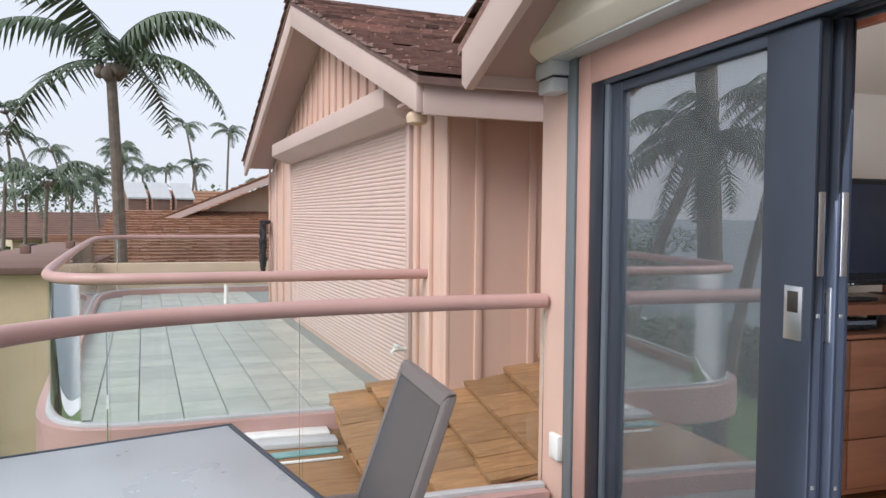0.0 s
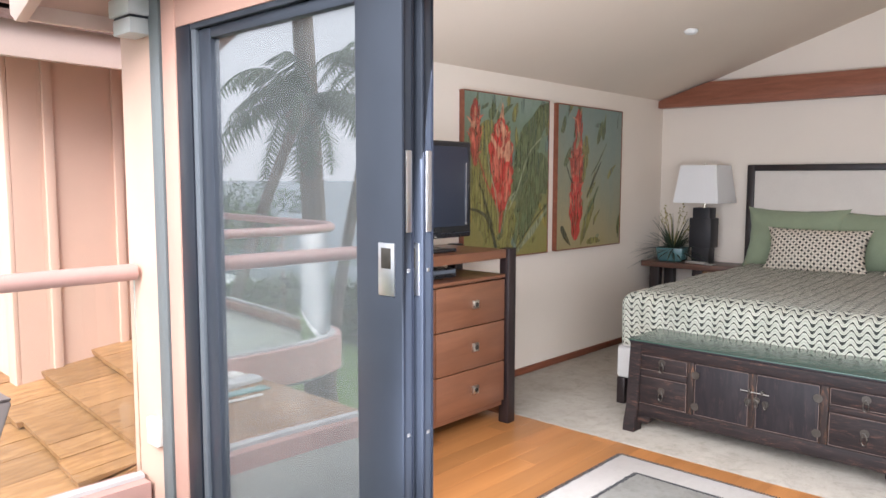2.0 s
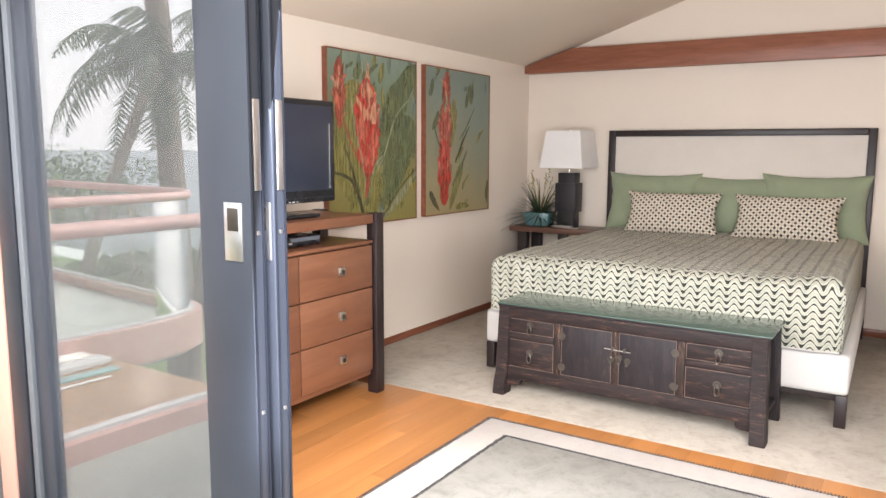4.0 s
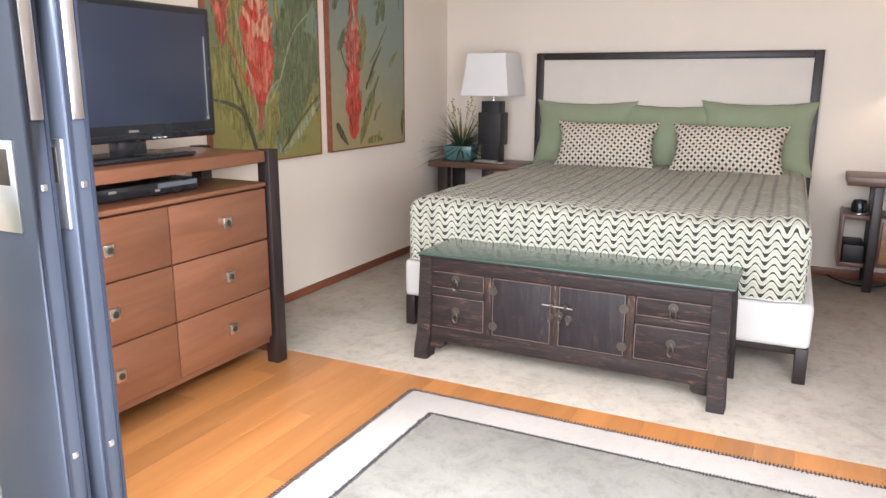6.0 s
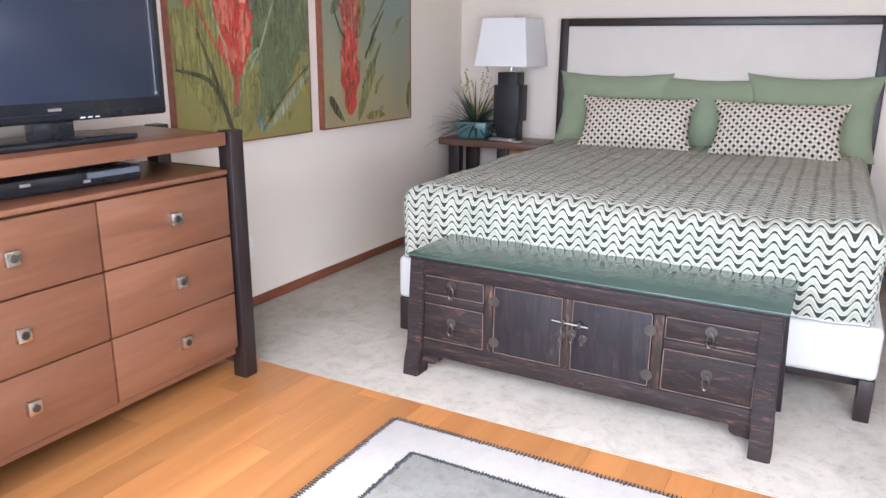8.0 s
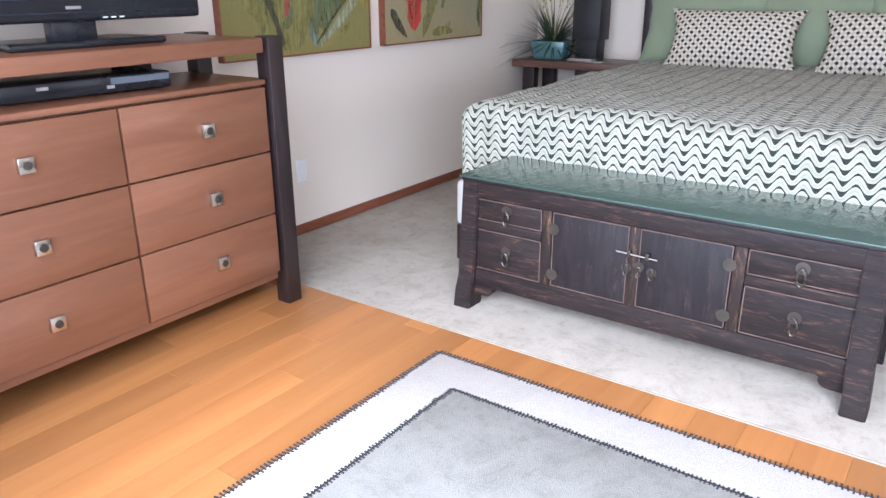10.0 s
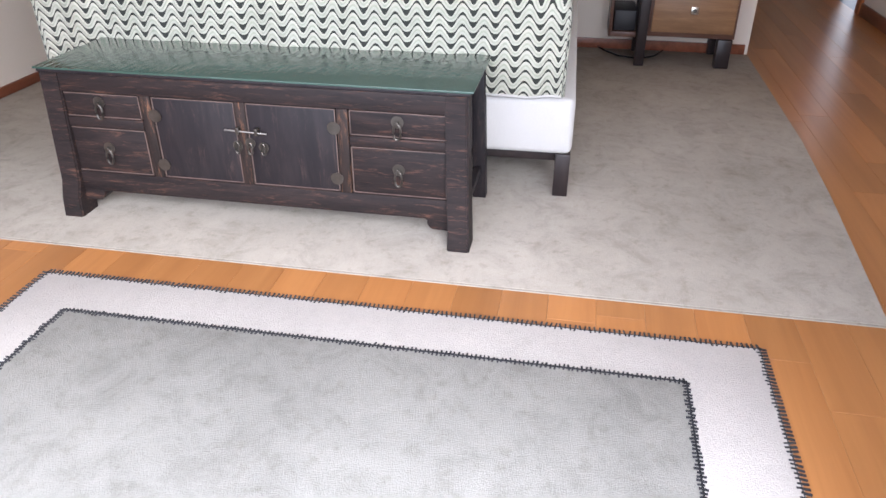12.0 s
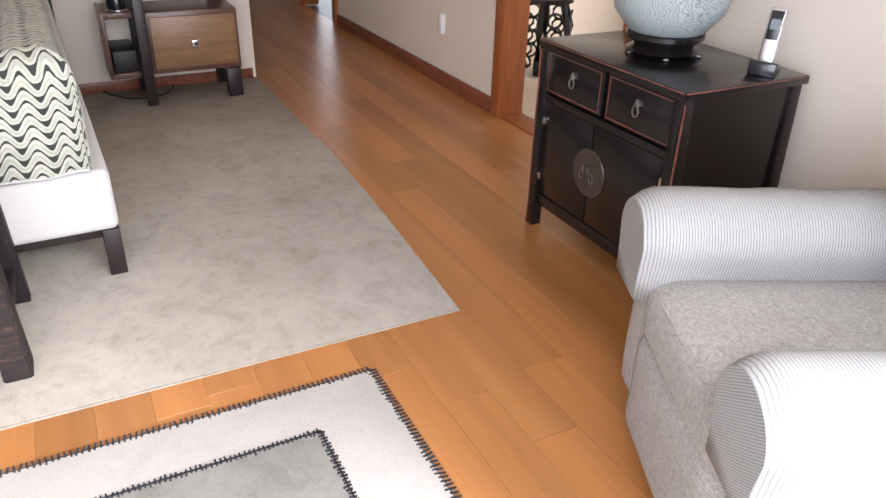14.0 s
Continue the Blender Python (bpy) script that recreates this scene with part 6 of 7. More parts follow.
def roof_side(x0, x1, y_ridge, z_ridge, y_eave, z_eave, mat, rows, seed, name, label, thick=0.038, n_parts=300):
    """One slope of shakes with the ridge along x: staggered courses of thin wedges."""
    rnd = random.Random(seed)
    roof = built(name, prism([(y_eave, z_eave - 0.05), (y_ridge, z_ridge - 0.05), (y_ridge, z_ridge - 0.005), (y_eave, z_eave - 0.005)], "x", x0 + 0.03, x1 - 0.02), mat, label)
    d = Vector((0, y_eave - y_ridge, z_eave - z_ridge))
    ln = d.length
    d.normalize()
    up = Vector((1, 0, 0)).cross(d)
    if up.z < 0:
        up = -up
    rest = bmesh.new()
    made = 0
    for r in range(rows):
        s0, s1 = ln * r / rows - 0.06, ln * (r + 1) / rows
        x = x0 - rnd.uniform(0, 0.15)
        while x < x1:
            w = rnd.choice((0.14, 0.18, 0.22, 0.26))
            a, b2 = max(x, x0), min(x + w, x1)
            x += w
            if b2 - a < 0.03:
                continue
            t0, t1, e = 0.004, thick * rnd.uniform(0.8, 1.5), rnd.uniform(-0.022, 0.022)
            o = Vector((0, y_ridge, z_ridge))
            vs = [o + d * s + up * h + Vector((xx, 0, 0)) for s, h, xx in ((s0, t0, a + 0.002), (s0, t0, b2 - 0.002), (s1 + e, t1, b2 - 0.002), (s1 + e, t1, a + 0.002), (s1 + e, t1 - thick * 0.8, a + 0.002), (s1 + e, t1 - thick * 0.8, b2 - 0.002))]
            fs = ((0, 1, 2, 3), (3, 2, 5, 4), (0, 3, 4), (1, 5, 2))
            tgt = rest
            if made < n_parts:
                tgt = bmesh.new()
            q = [tgt.verts.new(v) for v in vs]
            for f in fs:
                tgt.faces.new([q[k] for k in f])
            if made < n_parts:
                part("shake", tgt, mat, roof, "", None)
                made += 1
    if rest.faces:
        tagged(part("shakes", rest, mat, roof, "", None), kind="stuff")
    else:
        rest.free()
    return roof


# our own gable overhang above the door wall
OY, OZ, ORY, ORZ = 4.82, 2.17, 2.15, 3.10
built("roof_rake", prism([(OY, OZ - 0.05), (OY, OZ + 0.13), (ORY, ORZ + 0.16), (ORY, ORZ - 0.10), (4.76, 2.085)], "x", 2.28, 2.325, 0.004), FASCIA, "mauve-beige barge board of our gable")
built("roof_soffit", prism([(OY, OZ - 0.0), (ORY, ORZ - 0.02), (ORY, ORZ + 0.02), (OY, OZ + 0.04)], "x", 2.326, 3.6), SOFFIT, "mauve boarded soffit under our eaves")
built("roof_fascia", B(2.33, 4.2, OY - 0.005, OY + 0.03, OZ - 0.06, OZ + 0.10, bevel=0.003), FASCIA, "mauve-beige eaves board")
roof_side(2.25, 3.6, ORY, ORZ + 0.19, OY + 0.06, OZ + 0.15, SHAKE, 16, 31, "roof_ours", "brown cedar shake roof over our door", n_parts=120)
built("wall_our_side", B(2.951, 7.95, 4.795, 4.85, -0.9, 2.15), PEACH, "peach painted outer side wall")

# ---- strip of roof between the two balconies ----
def low_roof():
    rnd = random.Random(77)
    roof = built("roof_between", prism([(1.9, 0.008), (4.6, 0.665), (4.6, 0.70), (1.9, 0.043)], "y", 4.792, 6.62), WET_SHAKE, "golden-brown wet shake roof between the balconies")
    slope = Vector((1, 0, 0.2432)).normalized()
    up = Vector((-slope.z, 0, slope.x))
    x = 1.9
    while x < 4.5:
        step = 0.29
        y = 4.795 - rnd.uniform(0, 0.2)
        wave = rnd.uniform(0, 6)
        while y < 6.62:
            w = rnd.choice((0.18, 0.24, 0.30, 0.36))
            a, b2 = max(y, 4.795), min(y + w, 6.615)
            y += w
            if b2 - a < 0.03:
                continue
            e = rnd.uniform(-0.012, 0.012) + 0.012 * math.sin(a * 5 + wave)
            o = Vector((0.9, 0, -0.2))
            s0, s1 = (x - 0.9) / slope.x + e, (x - 0.9 + step) / slope.x + 0.07
            t0, t1 = 0.062, 0.004
            vs = [o + slope * s + up * h + Vector((0, yy, 0)) for s, h, yy in ((s1, t1, a + 0.003), (s1, t1, b2 - 0.003), (s0, t0, b2 - 0.003), (s0, t0, a + 0.003), (s0, 0.028, a + 0.003), (s0, 0.028, b2 - 0.003))]
            bm = bmesh.new()
            q = [bm.verts.new(v) for v in vs]
            for f in ((0, 1, 2, 3), (3, 2, 5, 4), (0, 3, 4), (1, 5, 2)):
                bm.faces.new([q[k] for k in f])
            bmesh.ops.recalc_face_normals(bm, faces=bm.faces[:])
            part("shake", bm, WET_SHAKE, roof, "", None)
        x += step

    # it falls towards our balcony as well
    roof.matrix_basis = Matrix.Translation((0, 6.1, 0.22)) @ Matrix.Rotation(radians(6.2), 4, "X") @ Matrix.Translation((0, -6.1, -0.22))


low_roof()


def on_low_roof(x0, x1, y0, y1, thick, mat, name, label, category, skew=0.0):
    """A loose strip that lies on the level part of the low roof."""
    z0 = z1 = -0.028
    bm = prism([(x0, z0), (x1, z1), (x1, z1 + thick), (x0, z0 + thick)], "y", y0, y1, 0.003)
    for v in bm.verts:
        v.co.y += skew * (v.co.x - x0)
    return tagged(part(name, bm, mat), label, category)


built("roof_level", B(1.2, 1.93, 4.96, 6.56, -0.14, -0.03, bevel=0.004), WET_SHAKE, "brown boarded level strip at the foot of the low roof")
TEAL_SHEET = paint("teal_plastic_sheet", (0.20, 0.36, 0.36), 0.35, 0.15, 6)
on_low_roof(1.28, 1.84, 6.22, 6.38, 0.03, WHITE_PLASTIC, "loose_board", "white painted board lying on the low roof", "board", -0.03)
on_low_roof(1.25, 1.86, 6.03, 6.17, 0.035, LIGHT_GREY, "loose_board", "grey weathered board lying on the low roof", "board", -0.05)
on_low_roof(1.32, 1.84, 5.82, 5.92, 0.012, TEAL_SHEET, "plastic_strip", "teal plastic strip lying on the low roof", "strip", 0.06)
on_low_roof(1.45, 1.85, 5.72, 5.745, 0.012, WHITE_PLASTIC, "loose_batten", "thin white batten lying on the low roof", "batten", 0.03)

# ---- neighbour's house ----
NX = 2.60
PLOT_TURN = Matrix.Translation((2.6, 6.65, 0)) @ Matrix.Rotation(radians(4.8), 4, "Z") @ Matrix.Translation((-2.6, -6.65, 0))
before_plot = set(bpy.data.objects)
nh = thing("neighbour_house", NX, 9.4, 0.0, 0, "pink board-and-batten house with a gabled shake roof and roller shutter", "house")
def N(*a, **k):
    bm = B(*a, **k)
    bmesh.ops.translate(bm, vec=(-NX, -9.4, 0), verts=bm.verts[:])
    return bm
def NP(pts, axis, a, b, bevel=0.0):
    bm = prism(pts, axis, a, b, bevel)
    bmesh.ops.translate(bm, vec=(-NX, -9.4, 0), verts=bm.verts[:])
    return bm
PY, PZ, E1, E2, EZ = 9.60, 3.66, 5.60, 13.6, 2.20
part("wall", NP([(6.10, -0.9), (13.9, -0.9), (13.9, 2.06), (PY, 3.60), (6.10, 2.34)], "x", NX, NX + 0.16), PEACH, nh, "peach gable wall")
part("side_wall", N(NX + 0.161, 8.6, 6.10, 6.25, -0.9, 2.30), PEACH, nh)
part("side_wall", N(NX + 0.161, 8.6, 13.75, 13.9, -0.9, 2.30), PEACH, nh)
part("back_wall", N(8.6, 8.75, 6.10, 13.9, -0.9, 2.30), PEACH, nh)
for y, w in ((6.10, 0.10), (6.42, 0.14), (6.70, 0.08), (12.0, 0.08), (12.5, 0.05), (13.1, 0.05), (13.7, 0.08)):
    part("batten", N(NX - 0.03, NX - 0.001, y, y + w, -0.3, 2.24, bevel=0.004), PEACH, nh)
for x in (2.78, 3.20, 3.65, 4.1, 4.55):
    part("batten", N(x, x + 0.055, 6.075, 6.099, -0.3, 2.24, bevel=0.004), PEACH, nh)
y = 7.2
while y < 12.6:
    h = PZ - 0.10 - abs(y - PY) * 0.364
    if h > 2.45:
        part("gable_batten", N(NX - 0.028, NX - 0.001, y, y + 0.045, 2.40, h, bevel=0.004), PEACH, nh)
    y += 0.30
part("shutter_frame", N(NX - 0.05, NX - 0.001, 6.82, 6.90, 0.02, 2.22, bevel=0.004), SHUTTER, nh)
part("shutter_frame", N(NX - 0.05, NX - 0.001, 11.77, 11.87, 0.02, 2.22, bevel=0.004), SHUTTER, nh)
slats = part("roller_shutter", N(NX - 0.012, NX - 0.001, 6.90, 11.77, 0.03, 2.2), SHUTTER, nh, "closed dusty pink roller shutter")
sec = [(-0.014, 0.0), (-0.022, 0.008), (-0.025, 0.018), (-0.022, 0.028), (-0.014, 0.036)]
sm = mesh_of("slat", prism(sec, "y", -2.435, 2.435), SHUTTER, 60)
for k in range(59):
    s = new("slat", sm)
    s.location = (0.0, 9.335 - 9.4, 0.04 + k * 0.0365)
    s.parent = slats
part("shutter_box", NP([(NX, 2.17), (NX - 0.10, 2.17), (NX - 0.30, 2.26), (NX - 0.30, 2.42), (NX, 2.48)][::-1], "y", 6.69, 11.75, 0.008), FASCIA, nh, "mauve-beige shutter box")
RX = 2.16
for s, e in ((1, E2), (-1, E1)):
    part("rake_board", NP([(e, EZ - 0.12), (e, EZ + 0.07), (PY, PZ + 0.10), (PY, PZ - 0.14)], "x", RX, RX + 0.045, 0.004), FASCIA, nh, "mauve-beige barge board")
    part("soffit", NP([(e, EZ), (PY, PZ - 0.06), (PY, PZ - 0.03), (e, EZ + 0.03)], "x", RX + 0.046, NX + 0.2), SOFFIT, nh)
part("eaves_board", N(RX + 0.046, 5.5, E1 - 0.005, E1 + 0.035, EZ - 0.13, EZ + 0.06, bevel=0.004), FASCIA, nh)
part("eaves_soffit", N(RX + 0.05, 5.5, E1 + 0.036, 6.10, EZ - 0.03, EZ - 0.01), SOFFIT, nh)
nl = thing("eaves_lamp", 2.24, 5.80, 2.03, 0, "beige-grey drum-shaped floodlight under the neighbour's eaves", "lamp")
part("drum", join(lathe([(0.035, 0.0), (0.062, 0.012), (0.068, 0.05), (0.055, 0.075), (0.025, 0.09)], 22), cyl(0.0, 0, 0.085, 0.14, 0.016)), STUCCO, nl)
roof_side(RX - 0.04, 5.6, PY, PZ + 0.14, E1 - 0.06, EZ + 0.09, SHAKE, 29, 51, "roof_neighbour", "brown cedar shake roof of the neighbouring house", n_parts=300)
roof_side(RX - 0.04, 5.6, PY, PZ + 0.14, E2 + 0.06, EZ + 0.09, SHAKE, 18, 52, "roof_neighbour_far", "brown cedar shake roof of the neighbouring house", n_parts=0)
built("roof_ridge", prism([(PY - 0.11, PZ + 0.13), (PY, PZ + 0.19), (PY + 0.11, PZ + 0.13), (PY, PZ + 0.15)], "x", RX - 0.06, 5.6), SHAKE, "capped ridge of the neighbouring roof")

# neighbour's deck
N_RAIL = [(2.62, 6.48), (2.0, 6.515), (1.4, 6.54), (0.85, 6.56), (0.5, 6.60), (0.22, 6.72), (0.07, 6.98), (0.02, 7.4), (-0.01, 8.2), (-0.05, 9.8), (-0.08, 12.0), (-0.10, 14.5), (0.0, 15.3), (0.3, 15.75), (0.8, 15.9), (1.8, 15.9), (3.2, 15.9)]
railing(N_RAIL, "curved glass railing around the neighbour's deck", cuts=9)
deck_line = smooth_line(N_RAIL)
deck = built("floor_deck", prism([(p.x, p.y) for p in deck_line][::-1], "z", -0.25, -0.012), GROUT, "grey slab of the neighbouring deck", smooth=None)


def inside_deck(x, y):
    c, poly = False, [(p.x, p.y) for p in deck_line]
    for (xa, ya), (xb, yb) in zip(poly, poly[1:] + poly[:1]):
        if (ya > y) != (yb > y) and x < (xb - xa) * (y - ya) / (yb - ya) + xa:
            c = not c
    return c


def deck_tiles():
    rnd = random.Random(5)
    tw, th = 0.305, 0.305
    tm = {}
    for i in range(9):
        for j in range(31):
            half = rnd.random() < 0.25
            for q in range(2 if half else 1):
                h = th / 2 if half else th
                x0, y0 = 0.0 + i * tw, 6.55 + j * th + q * h + (0.152 if i % 2 else 0)
                if not all(inside_deck(a, b2) for a in (x0 + 0.06, x0 + tw - 0.06) for b2 in (y0 + 0.08, y0 + h - 0.08)) or x0 + tw > 2.60:
                    continue
                if h not in tm:
                    tm[h] = mesh_of("tile", B(-tw / 2 + 0.004, tw / 2 - 0.004, -h / 2 + 0.004, h / 2 - 0.004, -0.012, 0, bevel=0.003, seg=1), SLATE_TILE)
                ob = new("tile", tm[h])
                ob.location = (x0 + tw / 2, y0 + h / 2, rnd.uniform(-0.002, 0.001))
                ob.parent = deck


deck_tiles()
hose = thing("coiled_hose", 2.45, 13.6, 0.95, 0, "coiled black hose hanging on the neighbour's wall", "hose")
rnd0 = random.Random(3)
for k in range(9):
    part("coil", tube([(rnd0.uniform(-0.03, 0.03), (0.11 + 0.010 * k) * math.cos(t), rnd0.uniform(-0.01, 0.01) + (0.32 + 0.01 * k) * math.sin(t)) for t in [j * math.pi / 12 for j in range(25)]], 0.02, 6), BLACK_MATT, hose)
tagged(part("wall_hook", B(2.40, 2.57, 13.55, 13.65, 1.31, 1.37, bevel=0.01), BLACK_MATT), "black hook that carries the hose", "hook")
ub = thing("umbrella_base", 1.75, 12.4, -0.01, 0, "white umbrella base with a short pole on the deck", "umbrella base")
part("plate", lathe([(0.02, 0), (0.32, 0.0), (0.32, 0.04), (0.05, 0.07), (0.02, 0.07)], 28), WHITE_PLASTIC, ub)
part("pole", cyl(0, 0, 0.07, 0.46, 0.03), WHITE_PLASTIC, ub)
hb = thing("tap_handle", 2.53, 6.86, 0.42, 0, "small white hose tap on the shutter post", "tap")
part("pipe", tube([(0.03, 0, 0), (-0.08, 0, 0.0), (-0.10, 0, -0.03)], 0.018, 8), WHITE_PLASTIC, hb)
part("wheel", B(-0.075, -0.045, -0.05, 0.05, 0.022, 0.040, bevel=0.006), WHITE_PLASTIC, hb)
# the neighbour's plot stands at a slight angle to ours
for ob in set(bpy.data.objects) - before_plot:
    if ob.parent is None:
        ob.matrix_basis = PLOT_TURN @ ob.matrix_basis

# ---- grounds and distance ----
GZ = -3.4
gr = bmesh.new()
bmesh.ops.create_grid(gr, x_segments=2, y_segments=2, size=1)
for v in gr.verts:
    v.co = (-14 + (v.co.x + 1) / 2 * 1500, v.co.y * 1500, GZ)
built("ground", gr, GRASS, "green lawn around the houses", smooth=None)
sw = bmesh.new()
bmesh.ops.create_grid(sw, x_segments=2, y_segments=2, size=1)
for v in sw.verts:
    v.co = (-14 - (1 - v.co.x) / 2 * 3000, v.co.y * 3000, GZ - 0.9)
built("water", sw, SEA[0], "grey overcast sea", smooth=None)
sh2 = smooth_line([(-13.9, -80), (-14.6, -40), (-13.8, -10), (-15, 8), (-14.2, 20), (-15.5, 45), (-14, 90), (-14, 300)], 6)
built("shoreline", band(sh2, GZ - 0.95, GZ - 0.02, 1.6), SAND, "white foam along the shore")


def palm(x, y, z, height, lean, spread, seed, trunk_r=0.16, fronds=17, mat=FROND, leaflets=26, label="coconut palm with drooping fronds"):
    """A leaning tapered trunk and a crown of fronds with hanging leaflets."""
    rnd = random.Random(seed)
    p = thing("palm_tree", x, y, z, 0, label, "palm tree")
    pts = [(lean[0] * (k / 8) ** 1.6, lean[1] * (k / 8) ** 1.6, height * k / 8) for k in range(9)]
    part("trunk", tube(pts, [trunk_r * (1.35 if k == 0 else 1 - 0.045 * k) for k in range(9)], 10), TRUNK, p)
    top = Vector(pts[-1])
    bm = bmesh.new()
    for k in range(fronds):
        a = 2 * math.pi * k / fronds * 2.4 + rnd.uniform(-0.3, 0.3)
        rise = rnd.uniform(-0.1, 1.25)
        ln = spread * rnd.uniform(0.8, 1.1)
        prev = None
        out = Vector((math.cos(a), math.sin(a), 0))
        side = Vector((-math.sin(a), math.cos(a), 0))
        pos, ang = top + Vector((0, 0, 0.05)), rise
        line = [pos.copy()]
        for s in range(leaflets):
            pos = pos + (out * math.cos(ang) + Vector((0, 0, math.sin(ang)))) * ln / leaflets
            ang -= (1.55 + rise * 0.45) / leaflets
            line.append(pos.copy())
        for s, q in enumerate(line):
            f = s / leaflets
            w = 0.03 * (1 - f) * trunk_r / 0.16 + 0.004
            cur = (bm.verts.new(q - side * w), bm.verts.new(q + side * w))
            if prev:
                bm.faces.new((prev[0], prev[1], cur[1], cur[0]))
            prev = cur
            if s < 2:
                continue
            ll = ln * 0.26 * math.sin(math.pi * min(1, 0.12 + 0.86 * f)) ** 0.7
            for sg in (-1, 1):
                dirn = (side * sg * 0.75 + out * 0.45 * math.cos(ang) + Vector((0, 0, -0.35 - 0.45 * rnd.random()))).normalized()
                wl2 = ln / leaflets * 0.42
                ax = (line[min(s + 1, leaflets)] - line[s - 1]).normalized() * wl2
                tip = q + dirn * ll * rnd.uniform(0.8, 1.1) + Vector((0, 0, -0.12 * ll))
                bm.faces.new((bm.verts.new(q - ax), bm.verts.new(q + ax), bm.verts.new((q + tip) / 2 + ax * 0.7 + Vector((0, 0, 0.04 * ll))), bm.verts.new(tip)))
    part("crown", bm, mat, p, "", None)
    nb = bmesh.new()
    for k in range(7):
        m = bmesh.new()
        bmesh.ops.create_icosphere(m, subdivisions=2, radius=trunk_r * 0.75)
        a = k * 0.9
        join(nb, m, Matrix.Translation(top + Vector((0.22 * math.cos(a), 0.22 * math.sin(a), -0.15 - 0.05 * (k % 3)))) @ Matrix.Diagonal((1, 1, 1.25, 1)))
    tagged(part("coconut_cluster", nb, TRUNK, p), kind="stuff")
    return p


def along(px, dist, eye=(1.092, 1.316), yaw=17.4):
    """Plan position at a bearing to the right of north-ish view line, for setting out the distance."""
    b = math.radians(yaw + px)
    return eye[0] + dist * math.sin(b), eye[1] + dist * math.cos(b)


bx, by = along(-23.4, 17)
palm(bx, by, GZ, 8.0, (-0.25, 0.0), 3.1, 8, 0.16, 10, label="tall coconut palm beside the deck railing")
for ang, dist, top_z, sp, seed, ln2 in ((-28, 62, 9.1, 3.0, 1, -3.5), (-26.3, 75, 7.3, 3.2, 2, -2.6), (-23, 60, 6.2, 2.6, 3, -1), (-18.1, 70, 9.5, 2.6, 4, -1.5), (-16.5, 72, 9.2, 2.7, 5, 0.4), (-19.1, 66, 5.6, 2.4, 6, 0.6),
                                          (-30, 60, 7.2, 3.3, 7, -0.8), (-31, 45, 3.9, 3.2, 8, 0.3), (-29.7, 52, 2.6, 3.2, 9, 0.2), (-20.8, 80, 6.0, 2.6, 10, 0.3), (-23.9, 72, 7.2, 2.8, 11, 0.6), (-14.4, 90, 5.3, 2.5, 12, 0.4), (-25.5, 88, 5.1, 3.2, 13, 0.4), (-21.8, 90, 4.1, 3.0, 14, 0.2), (-27.3, 95, 3.9, 3.4, 15, 0.4), (-20, 95, 3.9, 3.2, 16, -0.3), (-27.0, 50, 3.4, 3.0, 17, 0.3), (-25.0, 58, 4.0, 3.0, 18, -0.4), (-28.6, 40, 3.0, 3.2, 19, 0.3), (-23.9, 66, 5.8, 2.8, 20, 0.5), (-22.0, 70, 5.2, 2.8, 21, -0.3)):
    px2, py2 = along(ang, dist)
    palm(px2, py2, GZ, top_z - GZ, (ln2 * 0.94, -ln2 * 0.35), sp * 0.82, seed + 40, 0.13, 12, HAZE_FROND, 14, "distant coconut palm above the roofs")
# palms by the shore
palm(-5.2, 13.7, GZ, 10.6, (0.35, 0.2), 2.4, 61, 0.29, 19, label="thick coconut palm by the shore")
palm(-1.9, 12.5, GZ, 6.1, (-1.35, -1.0), 2.0, 62, 0.13, 19, label="leaning coconut palm by the shore")
palm(-4.6, 12.7, GZ, 6.9, (-0.9, -0.7), 1.8, 63, 0.14, 15, label="leaning coconut palm by the shore")


def shrub_bank(name, cx, cy, rx, ry, h, n, seed, label):
    rnd = random.Random(seed)
    bm = bmesh.new()
    for k in range(n):
        a, r = rnd.uniform(0, 6.283), math.sqrt(rnd.random())
        z = GZ + h * rnd.random() * (1 - 0.7 * r * r)
        c = Vector((cx + rx * r * math.cos(a), cy + ry * r * math.sin(a), z))
        s = rnd.uniform(0.12, 0.34)
        d1, d2 = Vector((rnd.uniform(-1, 1), rnd.uniform(-1, 1), rnd.uniform(-0.3, 1))).normalized() * s, Vector((rnd.uniform(-1, 1), rnd.uniform(-1, 1), rnd.uniform(-0.6, 0.6))).normalized() * s * 0.6
        bm.faces.new([bm.verts.new(c + q) for q in (-d1, d2, d1, -d2)])
    return tagged(part(name, bm, SHRUB, None, "", None), label, "shrubs", "", "stuff")


shrub_bank("hedge", -11.2, 20, 1.6, 8.0, 1.6, 5000, 1, "green shore hedge")
shrub_bank("shrubs", -17, 46, 10.0, 6.0, 5.0, 4200, 2, "green garden shrubs")
shrub_bank("far_trees", -6, 92, 60.0, 6.0, 8.4, 18000, 3, "distant green trees")


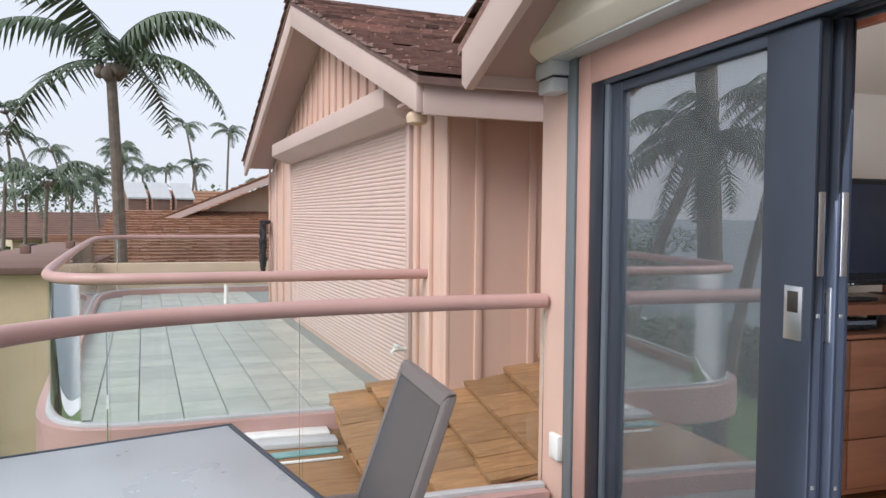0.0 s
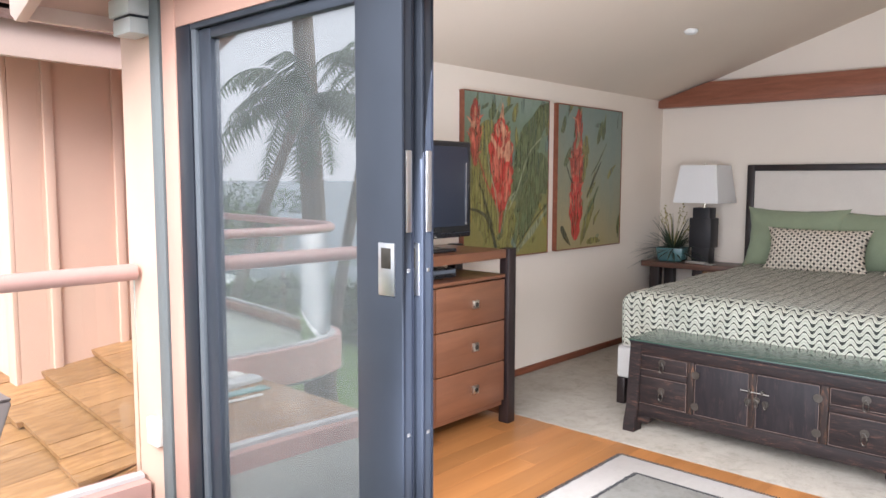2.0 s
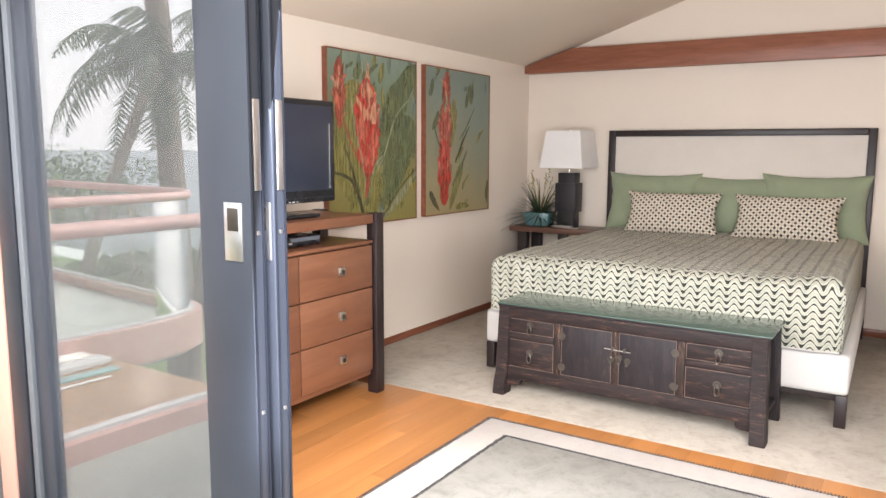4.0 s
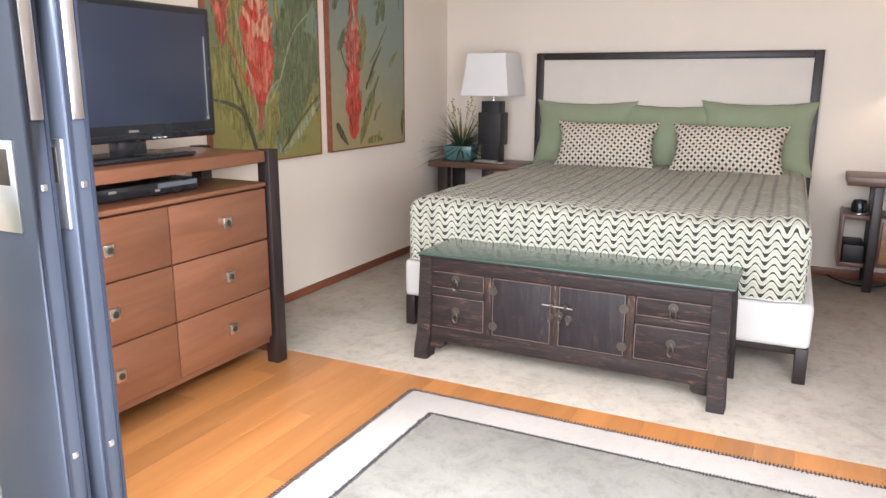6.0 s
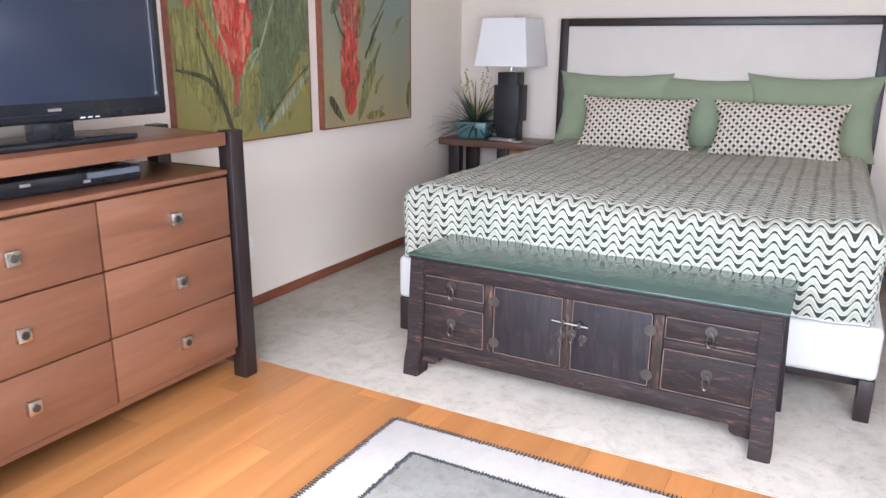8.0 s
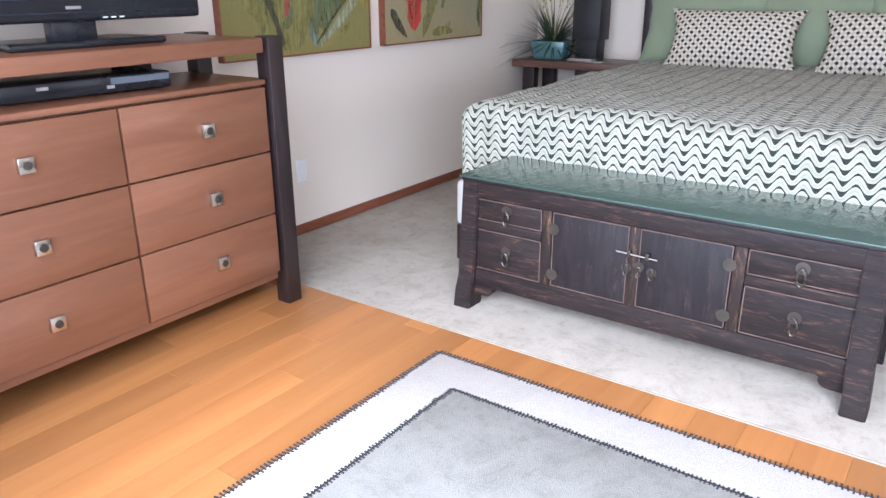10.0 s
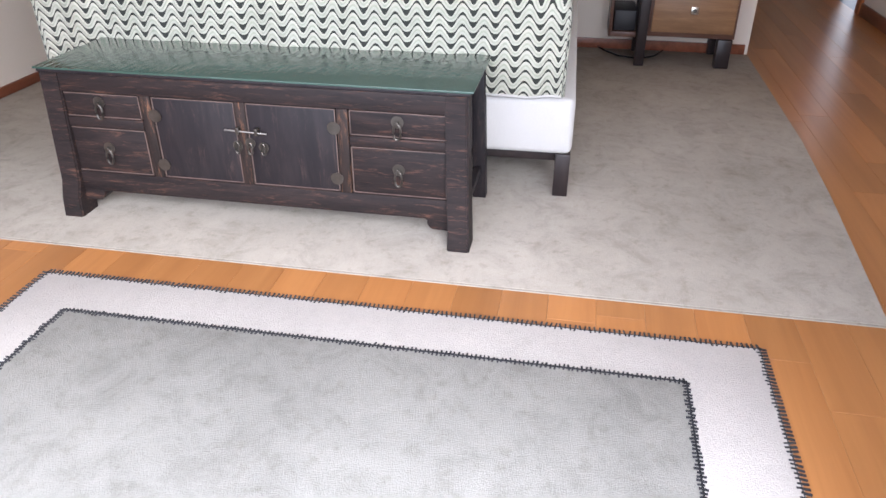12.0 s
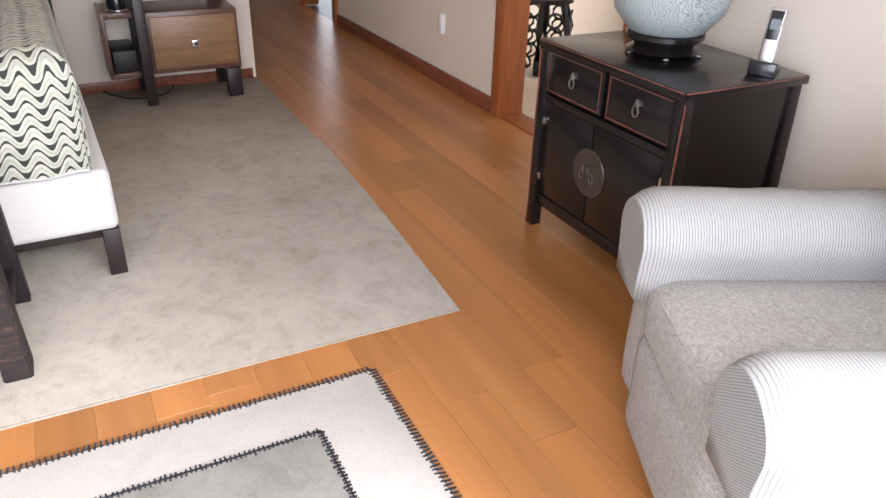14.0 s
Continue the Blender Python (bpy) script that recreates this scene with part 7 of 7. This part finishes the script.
def far_house(name, x, y, rz, w, d, wall_h, ridge_h, base_z, wall_mat, roof_mat, label, win=0, over=0.7):
    h = thing(name, x, y, base_z, rz, label, "house")
    part("wall", prism([(-d / 2, 0), (d / 2, 0), (d / 2, wall_h), (0, wall_h + ridge_h * 0.93), (-d / 2, wall_h)], "x", -w / 2, w / 2), wall_mat, h)
    ov = over
    for s in (-1, 1):
        e = s * (d / 2 + ov)
        ez = wall_h - ov * ridge_h / (d / 2)
        r = part("roof_slope", prism([(e, ez), (0, wall_h + ridge_h), (0, wall_h + ridge_h + 0.12), (e, ez + 0.12)], "x", -w / 2 - ov, w / 2 + ov), roof_mat, h)
        n = 14
        cb2 = bmesh.new()
        for k in range(n):
            f0, f1 = k / n, (k + 1) / n
            y0, y1 = e * f0, e * f1
            z0, z1 = (wall_h + ridge_h + 0.12) + (ez - wall_h - ridge_h) * f0, (wall_h + ridge_h + 0.12) + (ez - wall_h - ridge_h) * f1
            join(cb2, prism([(y0, z0), (y1, z1 + 0.05), (y1, z1 - 0.02), (y0, z0 - 0.02)], "x", -w / 2 - ov - 0.02, w / 2 + ov + 0.02))
        tagged(part("shingle_coursework", cb2, roof_mat, r, "", None), kind="stuff")
    for k in range(win):
        yw = -w / 2 + (k + 0.5) * w / win
        wn2 = part("window", B(yw - 0.55, yw + 0.55, -d / 2 - 0.04, -d / 2 + 0.02, wall_h * 0.3, wall_h * 0.8), WHITE_PLASTIC, h)
        part("pane", B(yw - 0.48, yw + 0.48, -d / 2 - 0.05, -d / 2 - 0.03, wall_h * 0.33, wall_h * 0.77), SCREEN, wn2)
    return h


def shake_house():
    """A house below the deck: a broad shake slope and a cross gable rising from it."""
    ox, oy = 1.9, 22.0
    hs2 = thing("roof_house", ox, oy, GZ, 0, "low tan house with red-brown shake slopes and a cross gable", "house")
    rnd = random.Random(88)

    def placed(bm):
        bmesh.ops.translate(bm, vec=(-ox, -oy, -GZ), verts=bm.verts[:])
        return bm

    def courses(a, b, along_dir, length, rows, width=0.22, thick=0.05):
        """Staggered shakes from the eave a up to the ridge b, laid along a level direction."""
        a, b, al = Vector(a), Vector(b), Vector(along_dir)
        d = (b - a) / rows
        up = al.cross(d).normalized()
        if up.z < 0:
            up = -up
        bm = bmesh.new()
        for r in range(rows):
            x = -rnd.uniform(0, width)
            while x < length:
                w = width * rnd.uniform(0.6, 1.4)
                x0, x1 = max(0, x), min(length, x + w - 0.012)
                x += w
                if x1 - x0 < 0.03:
                    continue
                e = rnd.uniform(-0.1, 0.1)
                lo, hi = a + d * (r + e), a + d * (r + 1.12)
                t = thick * rnd.uniform(0.8, 1.5)
                q = [bm.verts.new(v) for v in (lo + al * x0 + up * t, lo + al * x1 + up * t, hi + al * x1 + up * 0.005, hi + al * x0 + up * 0.005, lo + al * x0, lo + al * x1)]
                for f in ((0, 1, 2, 3), (4, 5, 1, 0), (4, 0, 3), (5, 2, 1)):
                    bm.faces.new([q[k] for k in f])
        return placed(bm)

    part("wall", placed(B(-1.2, 5.2, 18.3, 24.0, GZ, 0.10)), STUCCO, hs2)
    slope = part("roof_slope", placed(prism([(17.6, 0.02), (24.0, 1.48), (24.0, 1.55), (17.6, 0.09)], "x", -1.6, 5.6)), SHAKE_RED, hs2)
    tagged(part("shakes", courses((-1.6, 17.6, 0.09), (-1.6, 24.0, 1.55), (1, 0, 0), 7.2, 22), SHAKE_RED, slope, "", None), kind="stuff")
    part("gable_wall", placed(prism([(-0.5, 0.9), (6.3, 0.9), (6.3, 0.98), (2.9, 2.46), (-0.5, 0.98)], "y", 23.9, 24.1)), STUCCO, hs2, "tan gable wall")
    for x0, x1 in ((-1.3, 2.9), (7.1, 2.9)):
        g = part("roof_slope", placed(prism([(x0, 0.82), (x1, 2.60), (x1, 2.70), (x0, 0.92)], "y", 23.1, 28.0)), SHAKE_RED, hs2)
        part("barge_board", placed(prism([(x0, 0.70), (x1, 2.48), (x1, 2.66), (x0, 0.88)], "y", 23.04, 23.095)), FASCIA, g)
        tagged(part("shakes", courses((x0, 23.05, 0.92), (x1, 23.05, 2.70), (0, 1, 0), 4.9, 20), SHAKE_RED, g, "", None), kind="stuff")
    part("gutter", placed(tube([(-1.6, 17.55, 0.05), (5.6, 17.55, 0.05)], 0.06, 8)), ROOF_FAR, hs2)


shake_house()
fx, fy = along(-17.7, 35)
h2 = far_house("roof_house", fx + 0.5, fy + 2, 8, 7.5, 9.0, 2.6, 1.9, GZ + 1.35, STUCCO, SHAKE_RED, "tan house with a brown roof and solar panels")
for bearing in (-22.7, -21.1, -19.5):
    a, d3 = along(bearing, 28.5)
    tp = thing("solar_panel", a, d3, 1.98, 18, "pale tilted solar panel on a neighbouring roof", "solar panel", "solar panels")
    part("panel", prism([(-0.35, 0), (0.35, 0.56), (0.35, 0.62), (-0.35, 0.06)], "x", -0.345, 0.345), LIGHT_GREY, tp)
    part("support", prism([(-0.3, -1.4), (0.3, -1.4), (0.3, 0.51), (-0.3, 0.02)], "x", -0.3, 0.3), ROOF_FAR, tp)
fx, fy = along(-27.9, 60)
far_house("far_house", fx, fy, 20, 6, 6.0, 2.9, 1.4, GZ + 0.5, paint("yellow_house_paint", (0.52, 0.43, 0.30), 0.8), ROOF_FAR, "distant yellow house with a brown roof", 3)
fx, fy = along(-25.3, 55)
far_house("far_house", fx, fy, 15, 4.6, 5.0, 1.9, 0.9, GZ + 0.5, PEACH, SHAKE_RED, "distant peach house with a shake roof", 2)
fx, fy = along(-14, 52)
far_house("far_house", fx, fy, 12, 12, 6.0, 4.6, 1.0, GZ + 0.5, ROOF_FAR, ROOF_FAR, "distant house with a dark brown roof", 0)

# low building beside and below the balconies
lb2 = thing("low_building", -3.2, 20.5, GZ, 0, "tan stucco building with a flat brown gravel roof", "building")
part("wall", B(-0.45, 1.95, -5.0, 6.5, 0, 3.80), paint("yellow_stucco", (0.72, 0.56, 0.37), 0.85, 0.08, 1.2, 60, 0.3), lb2)
built("wall_garden", B(-1.10, 3.4, 17.0, 17.2, GZ, 0.48, bevel=0.02), STUCCO, "tan stucco garden wall beyond the deck")
part("roof", B(-0.60, 2.10, -5.2, 6.7, 3.801, 3.93, bevel=0.02), ROOF_FAR, lb2)
for k in range(3):
    part("vent", B(-0.4 + 0.5 * k, -0.2 + 0.5 * k, -3 + 2.6 * k, -2.8 + 2.6 * k, 3.931, 4.12, bevel=0.01), ROOF_FAR, lb2)

# ---- floor planks ----
def planks():
    rnd = random.Random(21)
    floor_ob = bpy.data.objects["floor"]
    meshes = {}
    w = 0.14
    y = RIGHT
    while y < LEFT - 0.01:
        y1 = min(y + w, LEFT)
        end = 10.6 if y < 0.78 else 4.86
        x = 2.935 - rnd.uniform(0.0, 1.0)
        while x < end:
            ln = rnd.choice((0.9, 1.3, 1.7, 2.1))
            a, b2 = max(x, 2.935), min(x + ln, end)
            x += ln
            if b2 - a < 0.05:
                continue
            key = (round(b2 - a, 3), round(y1 - y, 3))
            if key not in meshes:
                bm = B(-key[0] / 2 + 0.0002, key[0] / 2 - 0.0002, -key[1] / 2 + 0.0002, key[1] / 2 - 0.0002, -0.011, 0, bevel=0.0007, seg=1)
                meshes[key] = mesh_of("plank", bm, PLANK)
            ob = new("plank", meshes[key])
            ob.location = ((a + b2) / 2, (y + y1) / 2, rnd.uniform(-0.0002, 0))
            ob.parent = floor_ob
        y = y1


planks()
